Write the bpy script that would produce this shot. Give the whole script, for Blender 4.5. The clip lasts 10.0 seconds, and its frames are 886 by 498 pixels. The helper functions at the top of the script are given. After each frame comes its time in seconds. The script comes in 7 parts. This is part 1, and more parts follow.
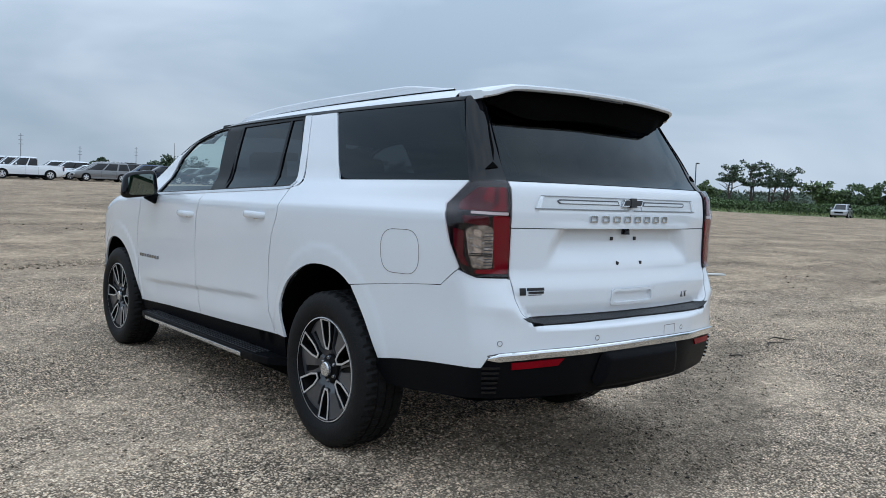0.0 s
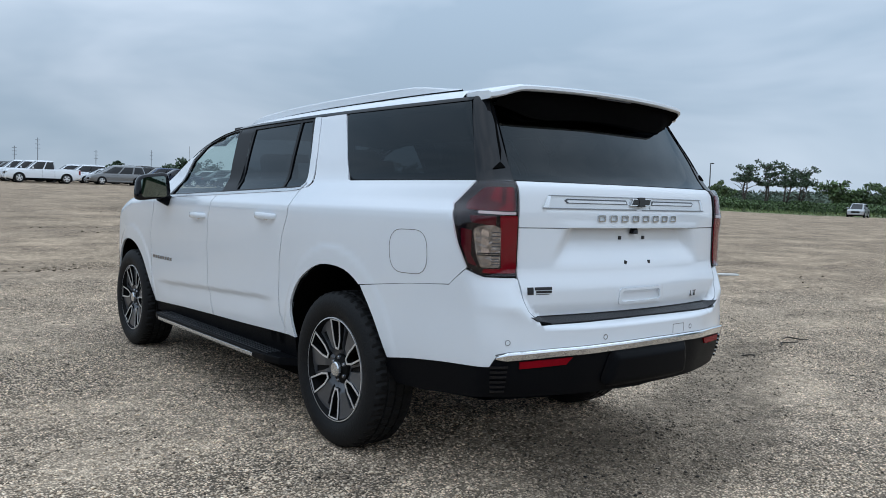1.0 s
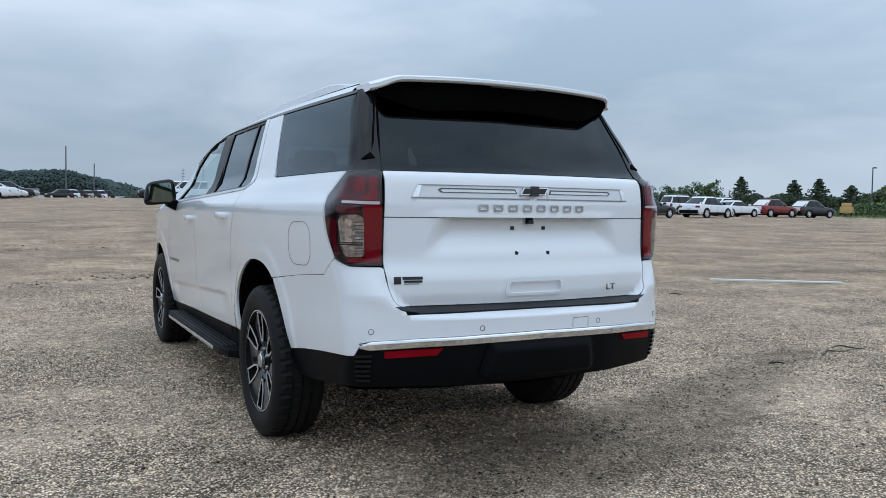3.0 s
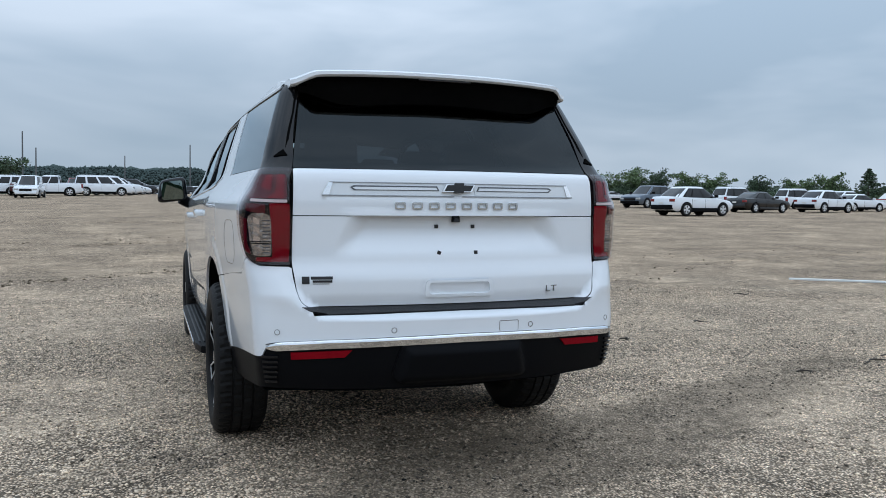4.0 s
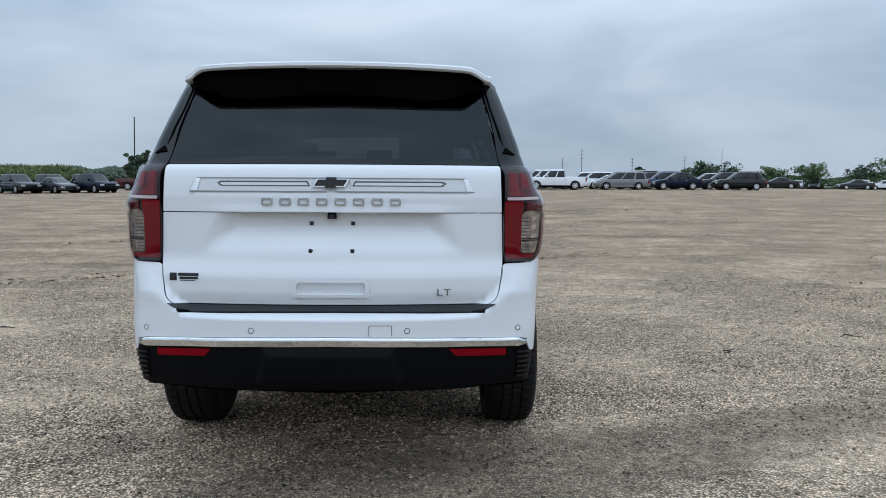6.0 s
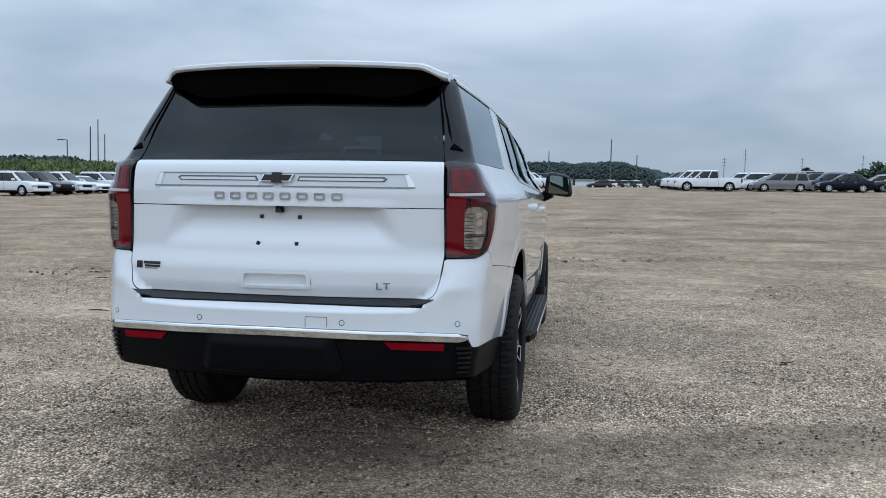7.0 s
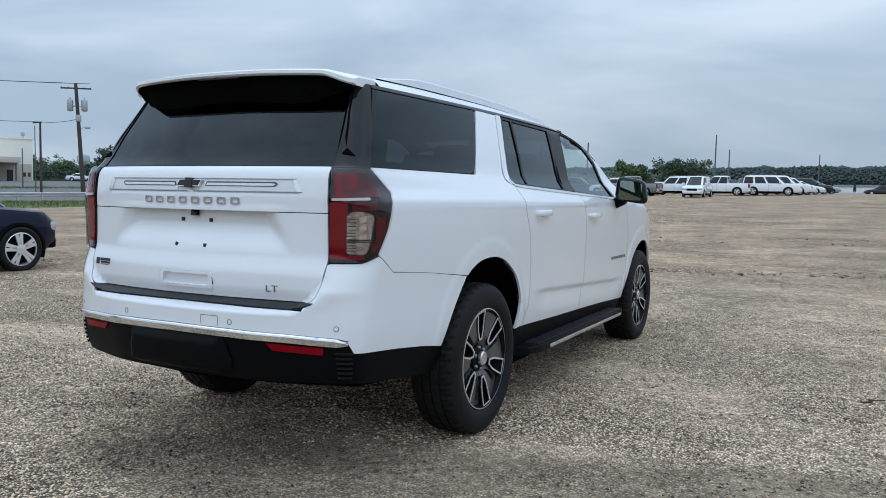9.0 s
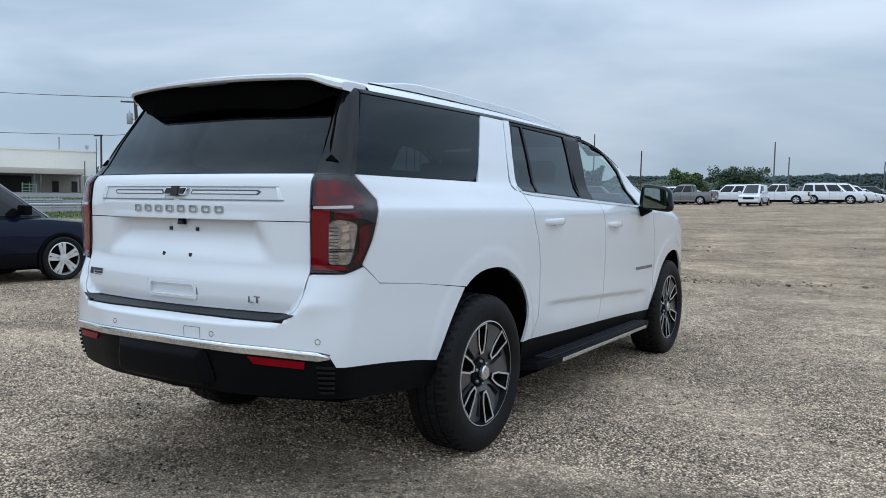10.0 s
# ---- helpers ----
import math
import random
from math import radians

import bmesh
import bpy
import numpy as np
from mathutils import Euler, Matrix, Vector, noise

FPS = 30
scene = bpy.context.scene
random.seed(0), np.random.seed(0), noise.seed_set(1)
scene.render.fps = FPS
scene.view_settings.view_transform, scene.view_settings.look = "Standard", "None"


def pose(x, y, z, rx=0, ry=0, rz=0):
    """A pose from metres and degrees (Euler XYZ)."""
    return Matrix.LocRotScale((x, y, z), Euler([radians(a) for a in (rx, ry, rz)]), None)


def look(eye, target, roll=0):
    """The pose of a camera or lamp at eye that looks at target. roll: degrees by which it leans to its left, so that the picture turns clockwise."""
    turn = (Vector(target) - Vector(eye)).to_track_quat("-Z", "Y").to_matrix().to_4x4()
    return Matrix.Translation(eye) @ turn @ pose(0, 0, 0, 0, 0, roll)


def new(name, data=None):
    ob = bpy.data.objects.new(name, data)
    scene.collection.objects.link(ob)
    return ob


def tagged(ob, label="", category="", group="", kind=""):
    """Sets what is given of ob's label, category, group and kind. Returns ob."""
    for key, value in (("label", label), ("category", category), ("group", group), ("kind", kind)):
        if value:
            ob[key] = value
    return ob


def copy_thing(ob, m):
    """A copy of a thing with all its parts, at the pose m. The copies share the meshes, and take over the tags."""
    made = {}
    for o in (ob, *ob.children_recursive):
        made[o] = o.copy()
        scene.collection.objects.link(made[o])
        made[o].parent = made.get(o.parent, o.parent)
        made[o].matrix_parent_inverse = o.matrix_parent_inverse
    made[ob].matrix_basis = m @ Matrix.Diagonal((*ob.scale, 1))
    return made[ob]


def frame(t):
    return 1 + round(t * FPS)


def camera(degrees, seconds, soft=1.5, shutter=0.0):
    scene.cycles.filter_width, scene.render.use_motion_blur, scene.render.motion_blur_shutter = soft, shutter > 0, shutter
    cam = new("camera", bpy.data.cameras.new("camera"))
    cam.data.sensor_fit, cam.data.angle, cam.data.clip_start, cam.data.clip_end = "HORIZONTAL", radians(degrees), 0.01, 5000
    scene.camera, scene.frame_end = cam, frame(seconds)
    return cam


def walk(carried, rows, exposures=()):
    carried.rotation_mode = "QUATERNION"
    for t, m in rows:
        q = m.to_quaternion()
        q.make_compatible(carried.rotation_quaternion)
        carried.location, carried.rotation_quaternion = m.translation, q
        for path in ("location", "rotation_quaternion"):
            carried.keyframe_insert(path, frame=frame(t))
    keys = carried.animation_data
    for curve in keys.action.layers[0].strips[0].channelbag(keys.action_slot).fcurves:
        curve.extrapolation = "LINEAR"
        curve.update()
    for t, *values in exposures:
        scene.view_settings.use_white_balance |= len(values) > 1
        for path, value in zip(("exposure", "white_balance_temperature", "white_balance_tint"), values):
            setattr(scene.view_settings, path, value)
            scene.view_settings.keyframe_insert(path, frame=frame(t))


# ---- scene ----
cam = camera(57.8, 10.0, soft=0.9)
PATH = [
    (0, (-3.184, -3.642, 1.345), (-1.917, -2.099, 1.216), 1.9),
    (0.5, (-3.185, -3.648, 1.342), (-1.93, -2.095, 1.225), 1.9),
    (1, (-3.176, -3.673, 1.339), (-1.936, -2.109, 1.213), 1.6),
    (1.5, (-3.091, -3.805, 1.321), (-1.898, -2.204, 1.206), 1.2),
    (2, (-2.866, -4.087, 1.289), (-1.715, -2.455, 1.188), 0.8),
    (2.5, (-2.536, -4.235, 1.249), (-1.487, -2.535, 1.145), 0.7),
    (4, (-1.314, -4.589, 1.278), (-0.627, -2.715, 1.164), 0.5),
    (4.5, (-0.857, -4.678, 1.272), (-0.339, -2.753, 1.114), 0.3),
    (5, (-0.414, -4.721, 1.265), (-0.055, -2.758, 1.127), 0.1),
    (5.5, (-0.008, -4.665, 1.308), (0.202, -2.68, 1.17), 0.1),
    (7, (1.319, -4.57, 1.293), (0.984, -2.604, 1.151), 0.8),
    (7.5, (1.8, -4.478, 1.305), (1.28, -2.551, 1.172), 0.9),
    (8, (2.162, -4.273, 1.313), (1.482, -2.397, 1.176), 1.0),
    (8.5, (2.547, -4.115, 1.305), (1.725, -2.297, 1.167), 1.0),
    (9, (2.805, -3.985, 1.313), (1.878, -2.218, 1.176), 1.0),
    (9.5, (2.853, -3.821, 1.31), (1.846, -2.096, 1.2), 1.0),
    (10, (2.976, -3.708, 1.308), (1.933, -2.005, 1.193), 0.8),
]
walk(cam, [(t, look(eye, target, roll)) for t, eye, target, roll in PATH], exposures=((0, .04), (7, .04), (9, .10), (10, .10)))


# ---- world and light ----
SUN_HIGH, SUN_ROUND = 72, 200
sky_world = bpy.data.worlds.new("overcast_sky")
scene.world = sky_world
sky_world.use_nodes = True
wn, wl = sky_world.node_tree.nodes, sky_world.node_tree.links
wn.clear()
w_out, w_bg = wn.new("ShaderNodeOutputWorld"), wn.new("ShaderNodeBackground")
w_sky = wn.new("ShaderNodeTexSky")
w_sky.sky_type, w_sky.sun_disc = "NISHITA", False
w_sky.sun_elevation, w_sky.sun_rotation = radians(SUN_HIGH), radians(SUN_ROUND)
w_sky.dust_density = 1.0
w_co, w_map, w_noise = wn.new("ShaderNodeTexCoord"), wn.new("ShaderNodeMapping"), wn.new("ShaderNodeTexNoise")
w_map.inputs["Scale"].default_value = (1.0, 1.0, 3.4)
wl.new(w_co.outputs["Generated"], w_map.inputs["Vector"])
w_noise.inputs["Scale"].default_value, w_noise.inputs["Detail"].default_value = 2.3, 4.0
w_noise.inputs["Roughness"].default_value, w_noise.inputs["Distortion"].default_value = 0.52, 0.35
wl.new(w_map.outputs["Vector"], w_noise.inputs["Vector"])
w_clouds = wn.new("ShaderNodeValToRGB")
w_clouds.color_ramp.elements[0].position, w_clouds.color_ramp.elements[0].color = 0.36, (0.320, 0.420, 0.536, 1)
w_clouds.color_ramp.elements[1].position, w_clouds.color_ramp.elements[1].color = 0.66, (0.510, 0.603, 0.722, 1)
wl.new(w_noise.outputs["Fac"], w_clouds.inputs["Fac"])
# an overcast dome is about three times as bright overhead as at the horizon
w_sep, w_grad = wn.new("ShaderNodeSeparateXYZ"), wn.new("ShaderNodeMapRange")
wl.new(w_co.outputs["Generated"], w_sep.inputs["Vector"])
wl.new(w_sep.outputs["Z"], w_grad.inputs["Value"])
w_grad.interpolation_type = "SMOOTHSTEP"
w_grad.inputs["From Min"].default_value, w_grad.inputs["From Max"].default_value = 0.05, 0.95
w_grad.inputs["To Min"].default_value, w_grad.inputs["To Max"].default_value = 0.95, 1.98
# a duller cloud bank low in the direction in which the car is headed
w_north, w_low, w_bank, w_dull, w_tone = (wn.new(k) for k in ("ShaderNodeMapRange", "ShaderNodeMapRange", "ShaderNodeMath", "ShaderNodeMath", "ShaderNodeMath"))
w_north.interpolation_type = w_low.interpolation_type = "SMOOTHSTEP"
for node, a, b, lo, hi in ((w_north, 0.35, 0.98, 0.0, 1.0), (w_low, 0.06, 0.26, 1.0, 0.0)):
    node.inputs["From Min"].default_value, node.inputs["From Max"].default_value = a, b
    node.inputs["To Min"].default_value, node.inputs["To Max"].default_value = lo, hi
wl.new(w_sep.outputs["Y"], w_north.inputs["Value"]); wl.new(w_sep.outputs["Z"], w_low.inputs["Value"])
w_bank.operation, w_dull.operation, w_tone.operation = "MULTIPLY", "MULTIPLY_ADD", "MULTIPLY"
wl.new(w_north.outputs["Result"], w_bank.inputs[0]); wl.new(w_low.outputs["Result"], w_bank.inputs[1])
wl.new(w_bank.outputs[0], w_dull.inputs[0])
w_dull.inputs[1].default_value, w_dull.inputs[2].default_value = -0.15, 1.0
wl.new(w_grad.outputs["Result"], w_tone.inputs[0]); wl.new(w_dull.outputs[0], w_tone.inputs[1])
w_mul = wn.new("ShaderNodeVectorMath"); w_mul.operation = "SCALE"
wl.new(w_clouds.outputs["Color"], w_mul.inputs[0])
wl.new(w_tone.outputs[0], w_mul.inputs["Scale"])
w_dim = wn.new("ShaderNodeVectorMath"); w_dim.operation = "SCALE"
w_dim.inputs["Scale"].default_value = 0.08
wl.new(w_sky.outputs["Color"], w_dim.inputs[0])
w_mix = wn.new("ShaderNodeMix"); w_mix.data_type = "RGBA"
w_mix.inputs["Factor"].default_value = 0.93
wl.new(w_dim.outputs["Vector"], w_mix.inputs["A"])
wl.new(w_mul.outputs["Vector"], w_mix.inputs["B"])
wl.new(w_mix.outputs["Result"], w_bg.inputs["Color"])
w_bg.inputs["Strength"].default_value = 1.26
wl.new(w_bg.outputs["Background"], w_out.inputs["Surface"])

sun = new("sun", bpy.data.lights.new("sun", "SUN"))
sun.data.energy, sun.data.angle, sun.data.color = 0.35, radians(120), (1.0, 0.97, 0.93)
sun.matrix_world = look((-40 * math.sin(radians(SUN_ROUND)), 40 * math.cos(radians(SUN_ROUND)), 64), (0, 0, 0))


# ---- materials ----
def shader(name, base, rough=0.5, metal=0.0, vary=0.12, grain=60.0, blot=3.0, bump=0.0, coat=0.0, alpha_spec=0.5, island=0.0, obj_random=0.0):
    """A surface with fine grain and broad blotches of its own."""
    m = bpy.data.materials.new(name)
    m.use_nodes = True
    n, l = m.node_tree.nodes, m.node_tree.links
    p = n["Principled BSDF"]
    p.inputs["Metallic"].default_value, p.inputs["Roughness"].default_value = metal, rough
    p.inputs["Coat Weight"].default_value, p.inputs["Coat Roughness"].default_value = coat, 0.04
    p.inputs["Specular IOR Level"].default_value = alpha_spec
    co = n.new("ShaderNodeTexCoord")
    fine, broad = n.new("ShaderNodeTexNoise"), n.new("ShaderNodeTexNoise")
    fine.inputs["Scale"].default_value, fine.inputs["Detail"].default_value = grain, 5
    broad.inputs["Scale"].default_value, broad.inputs["Detail"].default_value = blot, 4
    l.new(co.outputs["Object"], fine.inputs["Vector"])
    l.new(co.outputs["Object"], broad.inputs["Vector"])
    add = n.new("ShaderNodeMath"); add.operation = "ADD"
    l.new(fine.outputs["Fac"], add.inputs[0]); l.new(broad.outputs["Fac"], add.inputs[1])
    last = add
    if island or obj_random:
        src = n.new("ShaderNodeNewGeometry") if island else n.new("ShaderNodeObjectInfo")
        mul = n.new("ShaderNodeMath"); mul.operation = "MULTIPLY_ADD"
        l.new(src.outputs["Random Per Island" if island else "Random"], mul.inputs[0])
        mul.inputs[1].default_value = 2 * (island or obj_random)
        l.new(add.outputs[0], mul.inputs[2])
        sub = n.new("ShaderNodeMath"); sub.operation = "SUBTRACT"
        l.new(mul.outputs[0], sub.inputs[0]); sub.inputs[1].default_value = island or obj_random
        last = sub
    ramp = n.new("ShaderNodeMapRange")
    ramp.inputs["From Min"].default_value, ramp.inputs["From Max"].default_value = 0.5, 1.5
    ramp.inputs["To Min"].default_value, ramp.inputs["To Max"].default_value = 1 - vary, 1 + vary
    ramp.clamp = not island
    l.new(last.outputs[0], ramp.inputs["Value"])
    col = n.new("ShaderNodeVectorMath"); col.operation = "SCALE"
    col.inputs[0].default_value = base
    l.new(ramp.outputs["Result"], col.inputs["Scale"])
    l.new(col.outputs["Vector"], p.inputs["Base Color"])
    rr = n.new("ShaderNodeMapRange")
    rr.inputs["To Min"].default_value, rr.inputs["To Max"].default_value = max(0.0, rough - 0.06 * (rough > 0.15)), rough + 0.06 * (rough > 0.15) + 0.012
    l.new(broad.outputs["Fac"], rr.inputs["Value"])
    l.new(rr.outputs["Result"], p.inputs["Roughness"])
    if bump:
        b = n.new("ShaderNodeBump")
        b.inputs["Strength"].default_value, b.inputs["Distance"].default_value = bump, 0.01
        l.new(fine.outputs["Fac"], b.inputs["Height"])
        l.new(b.outputs["Normal"], p.inputs["Normal"])
    return m


def pane(name, through_tint, head_on=0.05):
    """Tinted window glass: what passes through it is dimmed, and it mirrors more the more slantingly it is seen."""
    m = bpy.data.materials.new(name)
    m.use_nodes = True
    n, l = m.node_tree.nodes, m.node_tree.links
    n.clear()
    out, mix = n.new("ShaderNodeOutputMaterial"), n.new("ShaderNodeMixShader")
    clear, mirror, slant = n.new("ShaderNodeBsdfTransparent"), n.new("ShaderNodeBsdfGlossy"), n.new("ShaderNodeLayerWeight")
    clear.inputs["Color"].default_value = (*through_tint, 1)
    mirror.inputs["Roughness"].default_value = 0.0
    mirror.inputs["Color"].default_value = (0.84, 0.94, 1.0, 1)
    slant.inputs["Blend"].default_value = 0.5
    fifth, scale = n.new("ShaderNodeMath"), n.new("ShaderNodeMath")
    fifth.operation, scale.operation = "POWER", "MULTIPLY_ADD"
    fifth.inputs[1].default_value = 5.0
    scale.inputs[1].default_value, scale.inputs[2].default_value = 1 - head_on, head_on
    l.new(slant.outputs["Facing"], fifth.inputs[0])
    l.new(fifth.outputs[0], scale.inputs[0])
    l.new(scale.outputs[0], mix.inputs["Fac"])
    l.new(clear.outputs["BSDF"], mix.inputs[1]); l.new(mirror.outputs["BSDF"], mix.inputs[2])
    l.new(mix.outputs["Shader"], out.inputs["Surface"])
    return m


WHITE = shader("white_paint", (0.79, 0.825, 0.87), 0.15, vary=0.010, grain=8, blot=1.2, coat=1.0, alpha_spec=0.3)
BLACK_GLOSS = shader("gloss_black_trim", (0.005, 0.0056, 0.0075), 0.04, vary=0.2, grain=20, coat=0.0, alpha_spec=0.30)
BLACK_PLASTIC = shader("grained_black_plastic", (0.0036, 0.0040, 0.0052), 0.46, vary=0.25, grain=420, blot=2.0, bump=0.12, alpha_spec=0.065)
TRIM_SATIN = shader("satin_black_window_trim", (0.0055, 0.006, 0.0075), 0.28, vary=0.2, grain=20, alpha_spec=0.10)
STEP_PLASTIC = shader("dark_grey_step_plastic", (0.013, 0.014, 0.017), 0.45, vary=0.25, grain=300, blot=5.0, bump=0.2)
# black of underbody parts, also put in as the shade of arches and gaps
SHADOW = shader("underbody_and_shade_black", (0.003, 0.003, 0.003), 0.9, vary=0.4, grain=25, alpha_spec=0.03)
CHROME = shader("chrome", (0.80, 0.82, 0.84), 0.13, metal=1.0, vary=0.03, grain=15)
SATIN = shader("satin_silver", (0.62, 0.64, 0.66), 0.24, metal=0.9, vary=0.05, grain=40)
ALLOY = shader("machined_alloy", (0.78, 0.79, 0.81), 0.30, metal=0.7, vary=0.06, grain=120)
RIM_GREY = shader("dark_grey_wheel_paint", (0.085, 0.088, 0.096), 0.28, metal=0.4, vary=0.15, grain=30, coat=0.3)
RIM_DARK = shader("wheel_barrel_black", (0.006, 0.006, 0.0065), 0.55, vary=0.3, grain=20, alpha_spec=0.1)
INLAY = shader("bright_silver_inlay", (0.72, 0.76, 0.80), 0.18, vary=0.03, grain=30, coat=0.5)
INLAY_EDGE = shader("grey_inlay_edge", (0.27, 0.285, 0.305), 0.3, metal=0.5, vary=0.1)
SLOT_GREY = shader("dark_slot_edge", (0.10, 0.105, 0.115), 0.3, metal=0.5, vary=0.1)
RUBBER = shader("tyre_rubber", (0.0125, 0.0125, 0.013), 0.58, vary=0.45, grain=90, blot=6, bump=0.25, alpha_spec=0.13)
PRIVACY = pane("privacy_glass", (0.034, 0.040, 0.047), 0.032)
CLEAR = pane("clear_glass", (0.74, 0.83, 0.80), 0.05)
RED_LENS = shader("red_lens", (0.175, 0.002, 0.009), 0.10, vary=0.25, grain=30, blot=14, coat=0.25, alpha_spec=0.3)
RED_DEEP = shader("deep_red_lens", (0.075, 0.004, 0.009), 0.08, vary=0.3, grain=30, blot=14, coat=0.25, alpha_spec=0.3)
RED_BRIGHT = shader("bright_red_reflector", (0.22, 0.003, 0.009), 0.25, vary=0.25, grain=200, blot=9, alpha_spec=0.06)
SMOKE = shader("smoked_lens", (0.008, 0.005, 0.006), 0.05, vary=0.2, grain=10, alpha_spec=0.45)
REFLECT = shader("bright_lamp_bowl", (0.40, 0.38, 0.345), 0.14, metal=0.8, vary=0.8, grain=55, blot=30, bump=0.5)
LAMP_COVER = pane("clear_lamp_cover", (0.95, 0.90, 0.90), 0.018)
BOWL_SHINE = shader("polished_lamp_bowl", (0.66, 0.64, 0.60), 0.12, metal=0.8, vary=0.35, grain=70, blot=40)
LENS_BAR = shader("white_lamp_bar", (0.62, 0.55, 0.56), 0.15, vary=0.05)
CABIN = shader("charcoal_cabin_trim", (0.020, 0.020, 0.022), 0.7, vary=0.2, grain=80)
INK = shader("black_decal", (0.010, 0.010, 0.012), 0.4, vary=0.1)
BADGE_GREY = shader("grey_badge", (0.28, 0.29, 0.31), 0.25, metal=0.8, vary=0.06)
STEEL = shader("galvanised_steel", (0.42, 0.44, 0.45), 0.45, metal=0.6, vary=0.15, grain=12, blot=2)
BRAKE = shader("brake_steel", (0.012, 0.012, 0.013), 0.4, metal=0.9, vary=0.2, grain=50)
BARK = shader("bark", (0.075, 0.062, 0.050), 0.9, vary=0.4, grain=14, blot=2, bump=0.6)
POLE_WOOD = shader("weathered_pole_wood", (0.060, 0.052, 0.045), 0.9, vary=0.3, grain=20, blot=1.5, bump=0.5)
POLE_GREY = shader("grey_pole", (0.10, 0.107, 0.115), 0.7, vary=0.2, grain=10)
# haze in front of the farthest poles is put into this lighter colour
POLE_PALE = shader("haze_paled_pole", (0.20, 0.215, 0.235), 0.7, vary=0.15, grain=10)
LEAF = shader("leaves", (0.088, 0.138, 0.052), 0.6, vary=0.35, grain=2.0, blot=0.5, island=0.9)
LEAF_DARK = shader("dark_leaves", (0.054, 0.088, 0.046), 0.65, vary=0.35, grain=2.0, blot=0.4, island=0.9)
# distance haze is put into the next two colours, paler and greyer than near leaves
LEAF_FAR = shader("haze_tinted_far_leaves", (0.078, 0.106, 0.074), 0.9, vary=0.22, grain=0.5, blot=0.06, island=0.35)
HILL_FAR = shader("haze_tinted_hill_woods", (0.066, 0.090, 0.086), 0.95, vary=0.14, grain=0.25, blot=0.03, island=0.08, alpha_spec=0.05)
REED = shader("reed_grass", (0.125, 0.165, 0.058), 0.7, vary=0.40, grain=1.2, blot=0.25, island=0.9)
WALL_CREAM = shader("cream_wall_panels", (0.774, 0.752, 0.688), 0.75, vary=0.06, grain=3, blot=0.2)
WALL_TAN = shader("tan_wall", (0.54, 0.49, 0.42), 0.8, vary=0.1, grain=3, blot=0.3)
DARK_OPENING = shader("dark_opening", (0.05, 0.048, 0.045), 0.8, vary=0.3, grain=2)
YELLOW = shader("yellow_machine_paint", (0.50, 0.33, 0.13), 0.5, vary=0.12, grain=10)
PALE = shader("white_sheet", (0.72, 0.72, 0.70), 0.6, vary=0.06, grain=5)
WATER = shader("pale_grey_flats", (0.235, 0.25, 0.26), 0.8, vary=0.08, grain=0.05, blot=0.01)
ROADGREY = shader("road_asphalt", (0.131, 0.128, 0.125), 0.85, vary=0.12, grain=20, blot=0.4)
STONE = shader("gravel_stones", (0.59, 0.47, 0.35), 0.9, vary=0.48, grain=40, blot=1.1, island=0.85)
TWIG = shader("dead_twig", (0.05, 0.04, 0.032), 0.9, vary=0.3)


def damp_mask(n, l, co, most):
    """Where the lot lies damp: uneven drifts, and one long streak that runs from behind the car out to its right."""
    mp, t, r = n.new("ShaderNodeMapping"), n.new("ShaderNodeTexNoise"), n.new("ShaderNodeMapRange")
    mp.inputs["Scale"].default_value, mp.inputs["Rotation"].default_value = (0.45, 1.2, 1.0), (0, 0, radians(12))
    t.inputs["Scale"].default_value, t.inputs["Detail"].default_value, t.inputs["Roughness"].default_value = 0.36, 7, 0.66
    l.new(co.outputs["Object"], mp.inputs["Vector"]); l.new(mp.outputs["Vector"], t.inputs["Vector"])
    last = t.outputs["Fac"]
    for (cx, cy), turn, half_long, half_wide in (((2.75, -.02), 19, 1.7, .42), ((.62, -1.05), 12, 1.05, .30)):
        off, rot, size, far, near, add = (n.new(k) for k in ("ShaderNodeVectorMath", "ShaderNodeVectorRotate", "ShaderNodeVectorMath", "ShaderNodeVectorMath", "ShaderNodeMapRange", "ShaderNodeMath"))
        off.operation, size.operation, far.operation, add.operation = "SUBTRACT", "MULTIPLY", "LENGTH", "ADD"
        off.inputs[1].default_value, size.inputs[1].default_value = (cx, cy, 0), (1 / half_long, 1 / half_wide, 0)
        rot.rotation_type = "Z_AXIS"
        rot.inputs["Angle"].default_value = radians(-turn)
        l.new(co.outputs["Object"], off.inputs[0]); l.new(off.outputs["Vector"], rot.inputs["Vector"])
        l.new(rot.outputs["Vector"], size.inputs[0]); l.new(size.outputs["Vector"], far.inputs[0])
        for k, v in zip(("From Min", "From Max", "To Min", "To Max"), (0.35, 1.6, 0.26, 0.0)):
            near.inputs[k].default_value = v
        l.new(far.outputs["Value"], near.inputs["Value"])
        l.new(last, add.inputs[0]); l.new(near.outputs["Result"], add.inputs[1])
        last = add.outputs[0]
    for k, v in zip(("From Min", "From Max", "To Min", "To Max"), (0.55, 0.68, 0.0, most)):
        r.inputs[k].default_value = v
    l.new(last, r.inputs["Value"])
    return r.outputs["Result"]


